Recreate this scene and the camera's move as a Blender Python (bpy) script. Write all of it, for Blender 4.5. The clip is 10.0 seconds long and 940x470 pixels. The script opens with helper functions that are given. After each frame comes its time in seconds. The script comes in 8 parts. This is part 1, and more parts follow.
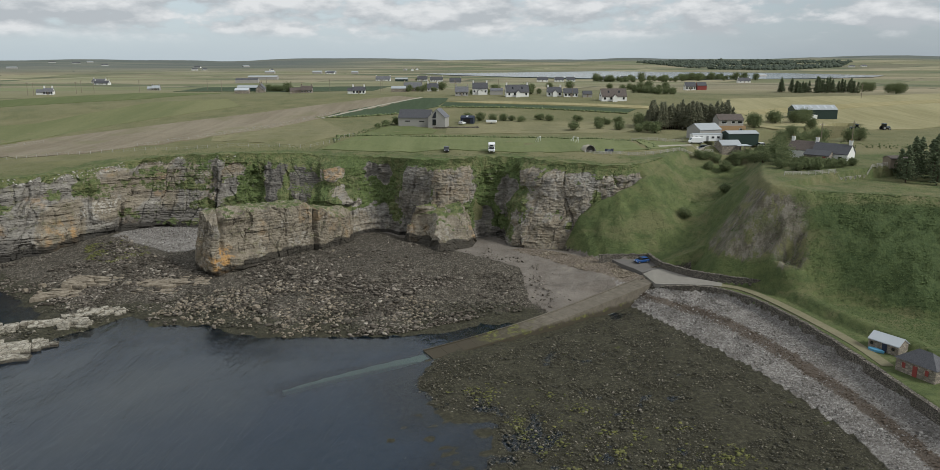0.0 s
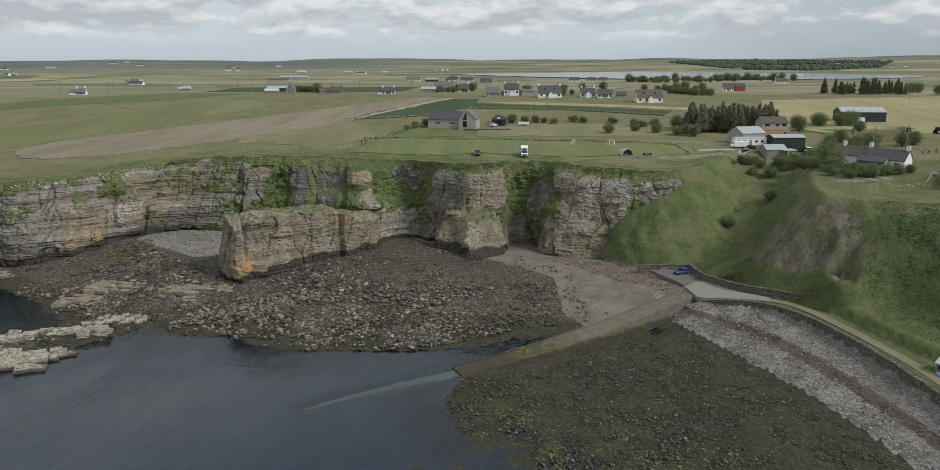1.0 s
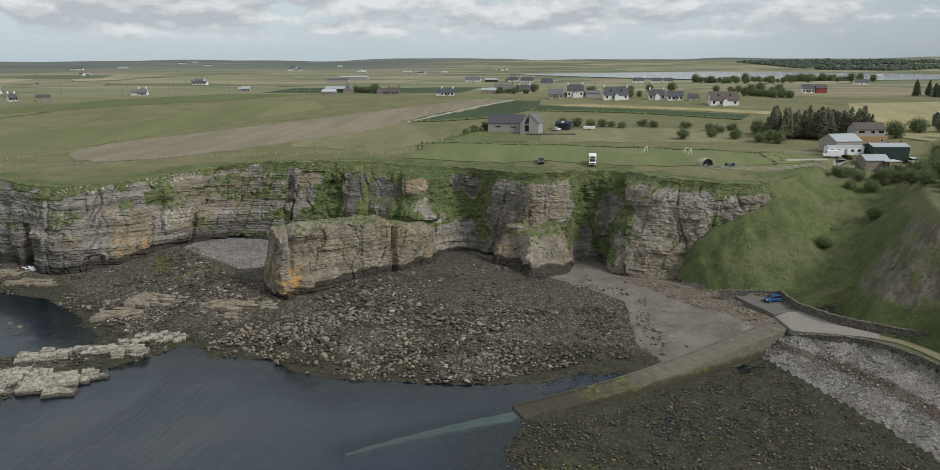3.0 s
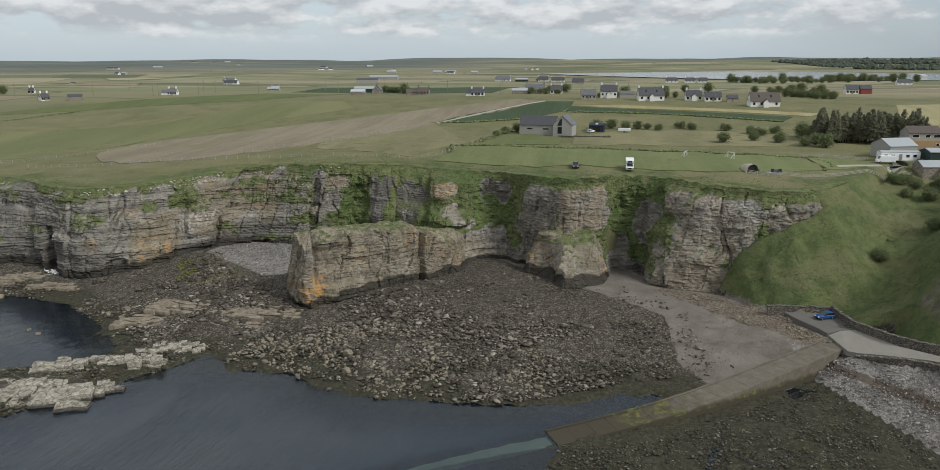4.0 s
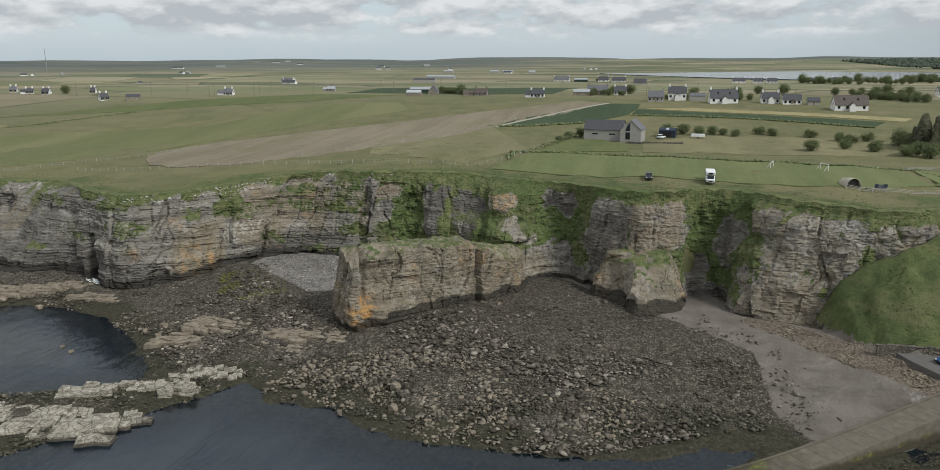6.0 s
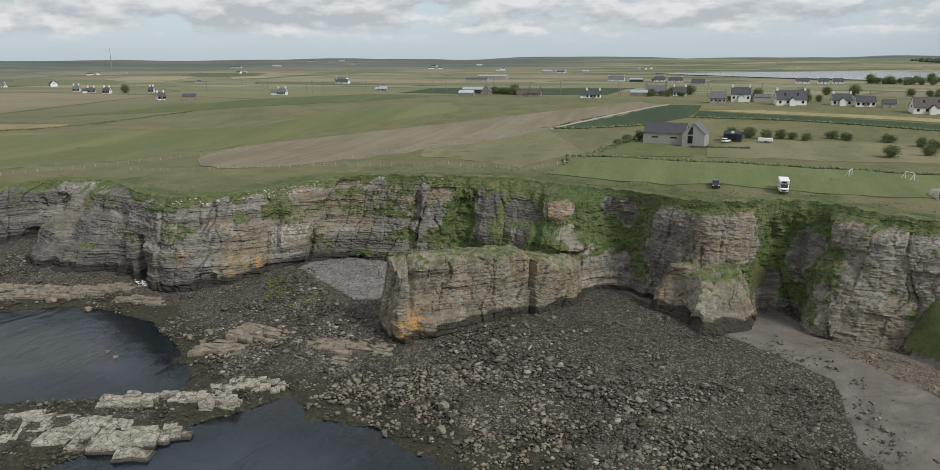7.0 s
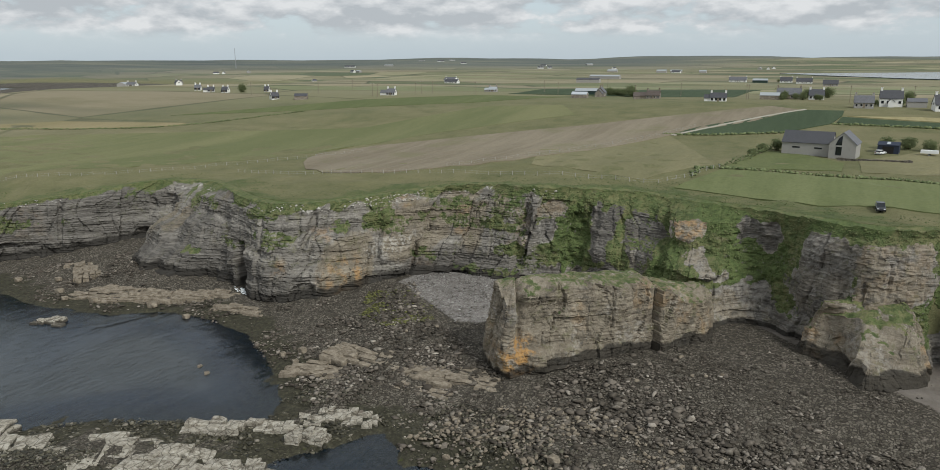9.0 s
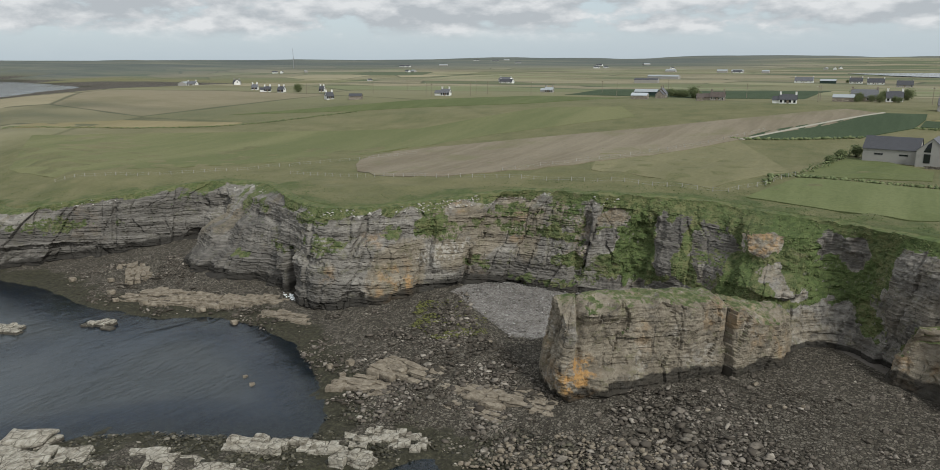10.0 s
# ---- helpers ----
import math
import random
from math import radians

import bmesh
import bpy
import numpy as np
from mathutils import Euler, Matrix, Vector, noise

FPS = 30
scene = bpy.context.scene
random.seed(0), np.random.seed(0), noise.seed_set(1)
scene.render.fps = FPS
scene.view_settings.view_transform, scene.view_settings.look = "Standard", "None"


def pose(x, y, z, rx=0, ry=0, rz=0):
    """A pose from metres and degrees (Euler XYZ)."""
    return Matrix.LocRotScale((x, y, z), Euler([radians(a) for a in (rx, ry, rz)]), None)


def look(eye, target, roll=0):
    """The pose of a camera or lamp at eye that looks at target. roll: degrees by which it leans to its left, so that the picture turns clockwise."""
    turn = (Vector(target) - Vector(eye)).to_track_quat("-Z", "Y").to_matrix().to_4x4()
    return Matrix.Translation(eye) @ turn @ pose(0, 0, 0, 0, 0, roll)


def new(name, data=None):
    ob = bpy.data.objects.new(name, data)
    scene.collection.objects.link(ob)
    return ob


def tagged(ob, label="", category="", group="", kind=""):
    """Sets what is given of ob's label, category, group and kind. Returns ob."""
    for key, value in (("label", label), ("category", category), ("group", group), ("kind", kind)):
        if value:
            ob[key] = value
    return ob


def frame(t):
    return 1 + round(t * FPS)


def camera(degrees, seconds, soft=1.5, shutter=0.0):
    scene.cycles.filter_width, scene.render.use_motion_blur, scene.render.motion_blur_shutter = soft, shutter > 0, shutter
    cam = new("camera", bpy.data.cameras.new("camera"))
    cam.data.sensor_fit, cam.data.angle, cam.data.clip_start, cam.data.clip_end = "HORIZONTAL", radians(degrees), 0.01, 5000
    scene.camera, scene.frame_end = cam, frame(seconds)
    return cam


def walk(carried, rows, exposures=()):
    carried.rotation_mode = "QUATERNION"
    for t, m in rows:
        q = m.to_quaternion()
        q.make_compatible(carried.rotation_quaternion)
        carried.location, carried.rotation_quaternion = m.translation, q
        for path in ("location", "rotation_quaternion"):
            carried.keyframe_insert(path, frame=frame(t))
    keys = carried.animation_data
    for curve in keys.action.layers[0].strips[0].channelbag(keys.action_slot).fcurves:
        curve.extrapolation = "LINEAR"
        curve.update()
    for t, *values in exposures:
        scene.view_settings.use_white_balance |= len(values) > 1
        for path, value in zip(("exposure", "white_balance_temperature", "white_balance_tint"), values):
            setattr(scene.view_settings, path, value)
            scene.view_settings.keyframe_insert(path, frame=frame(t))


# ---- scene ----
# The flight: a level pass over the bay at 61.5 m, turning slowly to its left.
cam = camera(65.74, 10.0, soft=0.7)
EYE = 61.5
PATH = [  # seconds, x, y, rise, yaw, pitch, lean
    (0.0, -0.00, 0.00, 0.00, 0.00, -13.48, 0.08),
    (0.5, -0.34, 4.26, 0.05, 1.17, -13.49, 0.08),
    (1.0, -0.74, 8.54, 0.10, 2.33, -13.47, 0.10),
    (1.5, -1.21, 12.82, 0.15, 3.47, -13.46, 0.11),
    (2.0, -1.76, 17.11, 0.20, 4.60, -13.46, 0.11),
    (2.5, -2.39, 21.39, 0.26, 5.73, -13.46, 0.13),
    (4.0, -4.80, 34.19, 0.46, 9.17, -13.51, 0.15),
    (4.5, -5.81, 38.41, 0.53, 10.25, -13.52, 0.14),
    (5.0, -6.92, 42.61, 0.60, 11.26, -13.53, 0.14),
    (5.5, -8.14, 46.76, 0.68, 12.10, -13.53, 0.15),
    (7.0, -12.55, 58.98, 0.93, 17.51, -13.57, 0.19),
    (7.5, -14.28, 62.94, 1.02, 19.53, -13.57, 0.20),
    (8.0, -16.16, 66.84, 1.12, 21.64, -13.57, 0.20),
    (8.5, -18.18, 70.67, 1.21, 23.75, -13.58, 0.22),
    (9.0, -20.35, 74.42, 1.31, 25.86, -13.59, 0.21),
    (9.5, -22.68, 78.10, 1.41, 27.93, -13.60, 0.24),
    (10.0, -25.18, 81.69, 1.52, 30.02, -13.61, 0.21),
]
walk(cam, [(t, pose(x, y, EYE + z, 0, 0, yaw) @ pose(0, 0, 0, 90 + pitch) @ pose(0, 0, 0, 0, 0, -lean)) for t, x, y, z, yaw, pitch, lean in PATH])

# ---------------------------------------------------------------- daylight: broken cloud, a veiled sun to the south-east
SUN_HIGH, SUN_TURN = 42.0, 115.0   # degrees above the horizon; degrees clockwise from north (+y)
world = bpy.data.worlds.new("sky")
scene.world = world
world.use_nodes = True


def build_sky():
    nt = world.node_tree
    nt.nodes.clear()
    N, L = nt.nodes.new, nt.links.new
    out, bg = N("ShaderNodeOutputWorld"), N("ShaderNodeBackground")
    sky = N("ShaderNodeTexSky")
    sky.sky_type, sky.sun_disc = "NISHITA", False
    sky.sun_elevation, sky.sun_rotation = radians(SUN_HIGH), radians(SUN_TURN)
    sky.air_density, sky.dust_density = 1.0, 2.0
    tc, sep = N("ShaderNodeTexCoord"), N("ShaderNodeSeparateXYZ")
    L(tc.outputs["Generated"], sep.inputs[0])

    def m(op, a, b=None, c=None):
        n = N("ShaderNodeMath")
        n.operation = op
        for k, v in enumerate((a, b, c)):
            if v is None:
                continue
            if isinstance(v, (int, float)):
                n.inputs[k].default_value = v
            else:
                L(v, n.inputs[k])
        return n.outputs[0]
    up = m("MAXIMUM", sep.outputs[2], 0.0)

    # heaped cloud in rows: lumpy masses with lit crowns and grey bases, thinning into a clear band low down
    def cloud(scale, flat, detail, rough, lift):
        k, g = N("ShaderNodeMapping"), N("ShaderNodeTexNoise")
        k.inputs["Scale"].default_value, k.inputs["Location"].default_value = (1, 1, flat), (0.3, 0.1, lift)
        L(tc.outputs["Generated"], k.inputs[0])
        g.inputs["Scale"].default_value, g.inputs["Detail"].default_value, g.inputs["Roughness"].default_value = scale, detail, rough
        L(k.outputs[0], g.inputs["Vector"])
        return g.outputs["Fac"]

    def ease(v, lo, hi, a=0.0, b=1.0):
        k = N("ShaderNodeMapRange")
        k.interpolation_type = "SMOOTHSTEP"
        L(v, k.inputs[0])
        for i, x in enumerate((lo, hi, a, b)):
            k.inputs[i + 1].default_value = x
        return k.outputs[0]
    body, above, wide = cloud(13.0, 2.6, 7, 0.56, 0.0), cloud(13.0, 2.6, 7, 0.56, 0.035), cloud(3.4, 4.0, 4, 0.5, 0.4)
    mass = m("MULTIPLY_ADD", wide, 0.5, m("MULTIPLY", body, 0.7))
    cover = ease(mass, 0.50, 0.60)
    low = ease(m("ADD", up, m("MULTIPLY_ADD", body, 0.034, -0.017)), 0.022, 0.044)
    fac = m("MULTIPLY", cover, m("MULTIPLY_ADD", low, 0.95, 0.03))
    tone = N("ShaderNodeValToRGB")
    tone.color_ramp.elements[0].position, tone.color_ramp.elements[0].color = 0.40, (3.35, 3.62, 3.85, 1)
    tone.color_ramp.elements[1].position, tone.color_ramp.elements[1].color = 0.66, (5.3, 5.45, 5.55, 1)
    mid_ = tone.color_ramp.elements.new(0.52)
    mid_.color = (4.2, 4.42, 4.6, 1)
    # a heavier bank of cloud stands to the east
    bank = ease(m("MULTIPLY_ADD", wide, 0.25, sep.outputs[0]), 0.22, 0.62)
    light = m("MULTIPLY_ADD", m("SUBTRACT", body, above), 1.1, m("MULTIPLY_ADD", wide, -0.45, 0.74))
    L(m("MULTIPLY_ADD", bank, -0.10, light), tone.inputs[0])
    haze = N("ShaderNodeMix")
    haze.data_type, haze.inputs[0].default_value = "RGBA", 0.75
    L(sky.outputs[0], haze.inputs[6])
    veil = N("ShaderNodeMix")
    veil.data_type = "RGBA"
    L(bank, veil.inputs[0])
    veil.inputs[6].default_value, veil.inputs[7].default_value = (4.15, 4.85, 5.35, 1), (2.95, 3.5, 3.95, 1)
    L(veil.outputs[2], haze.inputs[7])
    mix = N("ShaderNodeMix")
    mix.data_type = "RGBA"
    L(fac, mix.inputs[0])
    L(haze.outputs[2], mix.inputs[6])
    L(tone.outputs[0], mix.inputs[7])
    L(mix.outputs[2], bg.inputs[0])
    bg.inputs[1].default_value = 0.101
    L(bg.outputs[0], out.inputs[0])


build_sky()
sun = new("sun", bpy.data.lights.new("sun", "SUN"))
sun.data.energy, sun.data.angle, sun.data.color = 1.85, radians(14), (0.965, 0.985, 0.955)
sun.matrix_basis = look((0, 0, 0), (-math.sin(radians(SUN_TURN)) * math.cos(radians(SUN_HIGH)), -math.cos(radians(SUN_TURN)) * math.cos(radians(SUN_HIGH)), -math.sin(radians(SUN_HIGH))))
scene.view_settings.exposure = 0.46


# ---------------------------------------------------------------- materials
class Mat:
    """A node material: short calls that each return an output socket."""

    def __init__(self, name, rough=0.9, spec=0.3, metal=0.0):
        self.m = bpy.data.materials.new(name)
        self.m.use_nodes = True
        self.t = self.m.node_tree
        self.p = self.t.nodes["Principled BSDF"]
        self.p.inputs["Roughness"].default_value = rough
        self.p.inputs["Specular IOR Level"].default_value = spec
        self.p.inputs["Metallic"].default_value = metal
        self.pos = self.n("ShaderNodeNewGeometry").outputs["Position"]

    def n(self, kind):
        return self.t.nodes.new(kind)

    def put(self, v, sock):
        if isinstance(v, bpy.types.NodeSocket):
            self.t.links.new(v, sock)
        elif isinstance(v, tuple) and len(v) == 3 and len(sock.default_value) == 4:
            sock.default_value = (*v, 1)
        else:
            sock.default_value = v

    def attr(self, name):
        a = self.n("ShaderNodeAttribute")
        a.attribute_name = name
        return a.outputs["Fac"]

    def rand(self):
        return self.n("ShaderNodeObjectInfo").outputs["Random"]

    def island(self):
        return self.n("ShaderNodeNewGeometry").outputs["Random Per Island"]

    def scaled(self, x, y, z, turn=0.0):
        k = self.n("ShaderNodeMapping")
        k.inputs["Scale"].default_value = (x, y, z)
        k.inputs["Rotation"].default_value = (0, 0, turn)
        self.put(self.pos, k.inputs[0])
        return k.outputs[0]

    def noise(self, size, detail=4, rough=0.55, vec=None, warp=0.0):
        k = self.n("ShaderNodeTexNoise")
        k.inputs["Scale"].default_value = 1.0 / size
        k.inputs["Detail"].default_value, k.inputs["Roughness"].default_value, k.inputs["Distortion"].default_value = detail, rough, warp
        self.put(vec or self.pos, k.inputs["Vector"])
        return k.outputs["Fac"]

    def cells(self, size, vec=None, feature="F1", out="Distance"):
        k = self.n("ShaderNodeTexVoronoi")
        k.feature = feature
        k.inputs["Scale"].default_value = 1.0 / size
        self.put(vec or self.pos, k.inputs["Vector"])
        return k.outputs[out]

    def step(self, v, lo, hi, a=0.0, b=1.0):
        k = self.n("ShaderNodeMapRange")
        k.interpolation_type = "SMOOTHSTEP"
        self.put(v, k.inputs[0])
        for i, x in enumerate((lo, hi, a, b)):
            k.inputs[i + 1].default_value = x
        return k.outputs[0]

    def math(self, op, a, b=0.0):
        k = self.n("ShaderNodeMath")
        k.operation = op
        self.put(a, k.inputs[0])
        self.put(b, k.inputs[1])
        return k.outputs[0]

    def mix(self, f, a, b, kind="MIX"):
        k = self.n("ShaderNodeMix")
        k.data_type, k.blend_type = "RGBA", kind
        self.put(f, k.inputs[0])
        self.put(a, k.inputs[6])
        self.put(b, k.inputs[7])
        return k.outputs[2]

    def z(self):
        k = self.n("ShaderNodeSeparateXYZ")
        self.put(self.pos, k.inputs[0])
        return k.outputs[2]

    def ramp(self, v, *stops):
        k = self.n("ShaderNodeValToRGB")
        e = k.color_ramp.elements
        while len(e) < len(stops):
            e.new(0.5)
        for q, (at, c) in zip(e, stops):
            q.position, q.color = at, (*c, 1)
        self.put(v, k.inputs[0])
        return k.outputs[0]

    def bump(self, h, dist, strength=1.0):
        k = self.n("ShaderNodeBump")
        k.inputs["Distance"].default_value, k.inputs["Strength"].default_value = dist, strength
        self.put(h, k.inputs["Height"])
        last = self.p.inputs["Normal"]
        if last.is_linked:
            self.put(last.links[0].from_socket, k.inputs["Normal"])
        self.put(k.outputs[0], last)
        return self

    def color(self, c):
        self.put(c, self.p.inputs["Base Color"])
        return self

    def gloss(self, r):
        self.put(r, self.p.inputs["Roughness"])
        return self


def grass_tone(M):
    """Rough coastal turf: olive greens with straw and rush, mottled at several sizes."""
    a = M.ramp(M.noise(11, 5, 0.65), (0.28, (0.110, 0.116, 0.052)), (0.50, (0.170, 0.163, 0.080)), (0.74, (0.242, 0.214, 0.117)))
    b = M.ramp(M.noise(0.8, 4, 0.7), (0.3, (0.076, 0.086, 0.037)), (0.7, (0.205, 0.192, 0.098)))
    c = M.mix(0.42, a, b)
    c = M.mix(M.step(M.noise(38, 5, 0.7, M.scaled(0.4, 1, 1, 0.3)), 0.46, 0.66, 0, 0.45), c, (0.230, 0.196, 0.112))
    return M.mix(M.step(M.noise(26, 5, 0.7, M.scaled(1, 0.5, 1, 0.9)), 0.52, 0.68, 0, 0.4), c, (0.092, 0.108, 0.045))


def rock_tone(M, warm=0.5, bedded=1.0):
    """Flagstone in thin beds: grey, brown and ochre, almost level, with open joints, stains and lichen."""
    shift = M.n("ShaderNodeVectorMath")
    shift.operation = "ADD"
    M.put(M.scaled(0.045, 0.045, 1.0), shift.inputs[0])
    roll = M.n("ShaderNodeCombineXYZ")
    M.put(M.math("MULTIPLY", M.noise(24, 3), 2.6), roll.inputs[2])
    M.put(roll.outputs[0], shift.inputs[1])
    level = shift.outputs[0]
    beds = M.noise(1.7, 6, 0.72, level)
    fine = M.noise(0.42, 4, 0.7, level)
    broken = M.noise(2.6, 7, 0.75)
    tone = M.math("ADD", M.math("MULTIPLY", beds, 0.60 * bedded), M.math("MULTIPLY", broken, 1 - 0.60 * bedded))
    grey = M.ramp(tone, (0.32, (0.064, 0.057, 0.049)), (0.44, (0.160, 0.145, 0.126)), (0.54, (0.255, 0.233, 0.203)), (0.68, (0.42, 0.388, 0.340)))
    brown = M.ramp(tone, (0.32, (0.080, 0.066, 0.050)), (0.46, (0.190, 0.160, 0.120)), (0.58, (0.275, 0.236, 0.180)), (0.72, (0.41, 0.362, 0.29)))
    c = M.mix(M.step(M.math("ADD", M.noise(8, 6, 0.7), M.math("MULTIPLY", M.attr("warm"), 0.45)), 0.72 - 0.3 * warm, 0.90 - 0.3 * warm), grey, brown)
    # dark seams between the beds, pale weathered edges, rusty patches
    thin = M.math("SUBTRACT", 1.0, M.math("MULTIPLY", M.attr("massive"), 0.75))
    c = M.mix(M.math("MULTIPLY", M.step(fine, 0.39, 0.27, 0.0, 0.55), thin), c, (0.034, 0.031, 0.027))
    c = M.mix(M.math("MULTIPLY", M.step(fine, 0.60, 0.72, 0.0, 0.45), thin), c, (0.40, 0.375, 0.33))
    rubbly = M.noise(1.15, 6, 0.8)
    c = M.mix(M.math("MULTIPLY", M.step(rubbly, 0.47, 0.36, 0, 0.7), M.attr("massive")), c, (0.044, 0.040, 0.034))
    c = M.mix(M.math("MULTIPLY", M.step(rubbly, 0.56, 0.66, 0, 0.5), M.attr("massive")), c, (0.37, 0.34, 0.29))
    joint = M.noise(1.7, 4, 0.65, M.scaled(1.0, 1.0, 0.14))
    c = M.mix(M.step(joint, 0.61, 0.68, 0, 0.65), c, (0.036, 0.033, 0.029))
    c = M.mix(M.step(M.noise(4.5, 6, 0.75), 0.53, 0.64, 0, 0.5), c, (0.066, 0.061, 0.054))
    c = M.mix(M.step(M.noise(3.1, 6, 0.75), 0.53, 0.66, 0, 0.55), c, (0.130, 0.126, 0.062))
    c = M.mix(M.step(M.noise(0.6, 3, 0.7), 0.66, 0.73, 0, 0.7), c, (0.50, 0.48, 0.43))
    return c, beds, fine


def make_cliff(name, warm, bedded):
    M = Mat(name, 0.92, 0.2)
    rock, beds, fine = rock_tone(M, warm, bedded)
    # pale bleached band along the brink, ochre stains; at the foot dark weed with undercut shade painted in
    rock = M.mix(M.math("MULTIPLY", M.attr("pale"), M.step(M.noise(1.1, 4, 0.7), 0.46, 0.58)), rock, (0.56, 0.53, 0.48))
    rock = M.mix(M.math("MULTIPLY", M.attr("ochre"), M.step(M.noise(2.4, 5, 0.7), 0.42, 0.62, 0, 0.6)), rock, (0.40, 0.235, 0.095))
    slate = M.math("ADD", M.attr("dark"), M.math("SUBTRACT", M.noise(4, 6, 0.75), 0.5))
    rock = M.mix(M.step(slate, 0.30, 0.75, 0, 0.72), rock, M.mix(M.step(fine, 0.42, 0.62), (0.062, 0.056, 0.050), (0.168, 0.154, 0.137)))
    weed_shade = M.math("ADD", M.attr("weed_shade"), M.math("SUBTRACT", M.noise(3, 5, 0.7), 0.5))
    rock = M.mix(M.step(weed_shade, 0.35, 0.70, 0, 0.85), rock, (0.030, 0.027, 0.023))
    turf = M.mix(M.step(M.noise(2.2, 4, 0.7), 0.42, 0.62), M.mix(0.45, grass_tone(M), (0.140, 0.152, 0.060)), (0.108, 0.134, 0.052))
    turf = M.mix(M.step(M.noise(1.9, 6, 0.8), 0.47, 0.60, 0, 0.85), turf, (0.056, 0.078, 0.030))
    turf = M.mix(M.step(M.noise(2.7, 6, 0.75), 0.56, 0.68, 0, 0.6), turf, (0.160, 0.142, 0.088))
    green = M.mix(M.step(M.noise(1.1, 6, 0.8), 0.38, 0.62), (0.054, 0.082, 0.028), (0.122, 0.154, 0.056))
    turf = M.mix(M.step(M.math("ADD", M.attr("rank"), M.math("SUBTRACT", M.noise(2.6, 5, 0.75), 0.5)), 0.35, 0.70, 0, 0.85), turf, green)
    edge = M.math("ADD", M.attr("grass"), M.math("SUBTRACT", M.math("MULTIPLY", M.noise(1.9, 7, 0.8), 2.3), 1.15))
    g = M.step(edge, 0.40, 0.60)
    M.color(M.mix(g, rock, turf))
    M.bump(fine, 0.30, 0.7).bump(M.noise(0.6, 5, 0.75), 0.30, 0.7)
    return M.m


def make_ground():
    M = Mat("shore_and_turf", 0.95, 0.2)
    turf = grass_tone(M)
    # foreshore: dark weedy rock flat with paler cobble showing through
    stones = M.cells(0.55, None, "F1", "Color")
    sep = M.n("ShaderNodeSeparateColor")
    M.put(stones, sep.inputs[0])
    cob = M.ramp(sep.outputs[0], (0.0, (0.060, 0.052, 0.041)), (0.5, (0.116, 0.102, 0.080)), (1.0, (0.20, 0.176, 0.143)))
    gap = M.cells(0.55, None, "DISTANCE_TO_EDGE")
    cob = M.mix(M.step(gap, 0.02, 0.14, 1, 0), cob, (0.035, 0.029, 0.022))
    weed = M.ramp(M.noise(0.8, 6, 0.8), (0.32, (0.022, 0.021, 0.014)), (0.52, (0.054, 0.050, 0.033)), (0.72, (0.112, 0.103, 0.068)))
    weed = M.mix(M.step(M.noise(3.0, 5, 0.7), 0.64, 0.72, 0, 0.75), weed, (0.075, 0.085, 0.018))
    c = M.mix(M.step(M.math("ADD", M.attr("weed"), M.math("SUBTRACT", M.noise(5, 5), 0.5)), 0.3, 0.7), cob, weed)
    sand = M.ramp(M.noise(6, 5, 0.6), (0.3, (0.150, 0.128, 0.108)), (0.6, (0.205, 0.180, 0.155)), (0.8, (0.31, 0.275, 0.225)))
    rill = M.noise(5.5, 6, 0.7, M.scaled(0.30, 1, 1, -0.72))
    sand = M.mix(M.step(rill, 0.55, 0.66, 0, 0.65), sand, (0.105, 0.090, 0.077))
    sand = M.mix(M.step(M.noise(14, 4, 0.6), 0.60, 0.70, 0, 0.6), sand, (0.30, 0.265, 0.215))
    sand = M.mix(M.step(M.noise(0.5, 5, 0.8), 0.57, 0.7, 0, 0.55), sand, (0.10, 0.085, 0.07))
    c = M.mix(M.step(M.math("ADD", M.attr("sand"), M.math("SUBTRACT", M.noise(2.5, 5, 0.7), 0.5)), 0.40, 0.60), c, sand)
    peb = M.cells(0.28, None, "F1", "Color")
    sp = M.n("ShaderNodeSeparateColor")
    M.put(peb, sp.inputs[0])
    shingle = M.ramp(sp.outputs[1], (0.0, (0.150, 0.134, 0.119)), (0.6, (0.245, 0.225, 0.205)), (1.0, (0.36, 0.338, 0.312)))
    shingle = M.mix(M.step(M.noise(5, 5, 0.65), 0.45, 0.65, 0, 0.5), shingle, (0.105, 0.090, 0.078))
    line_ = M.math("ADD", M.attr("wrackline"), M.math("SUBTRACT", M.noise(3.2, 6, 0.7), 0.5))
    shingle = M.mix(M.step(line_, 0.45, 0.70, 0, 0.85), shingle, (0.105, 0.080, 0.060))
    c = M.mix(M.step(M.math("ADD", M.attr("shingle"), M.math("SUBTRACT", M.math("MULTIPLY", M.noise(3.0, 6, 0.75), 1.6), 0.8)), 0.34, 0.62), c, shingle)
    # trodden brown rubble at the head of the beach
    rub = M.mix(M.step(sp.outputs[0], 0.3, 0.9), (0.120, 0.094, 0.072), (0.235, 0.198, 0.160))
    rub = M.mix(M.step(M.noise(2.6, 5, 0.7), 0.48, 0.64, 0, 0.6), rub, (0.110, 0.088, 0.068))
    c = M.mix(M.step(M.math("ADD", M.attr("rubble"), M.math("SUBTRACT", M.noise(2.0, 5, 0.7), 0.5)), 0.38, 0.62), c, rub)
    rib = M.noise(2.2, 6, 0.75, M.scaled(1.0, 1.0, 0.22))
    scar = M.mix(M.step(rib, 0.40, 0.62), (0.100, 0.086, 0.064), (0.225, 0.200, 0.165))
    scar = M.mix(M.step(M.noise(0.8, 5, 0.8), 0.55, 0.68, 0, 0.6), scar, (0.30, 0.275, 0.235))
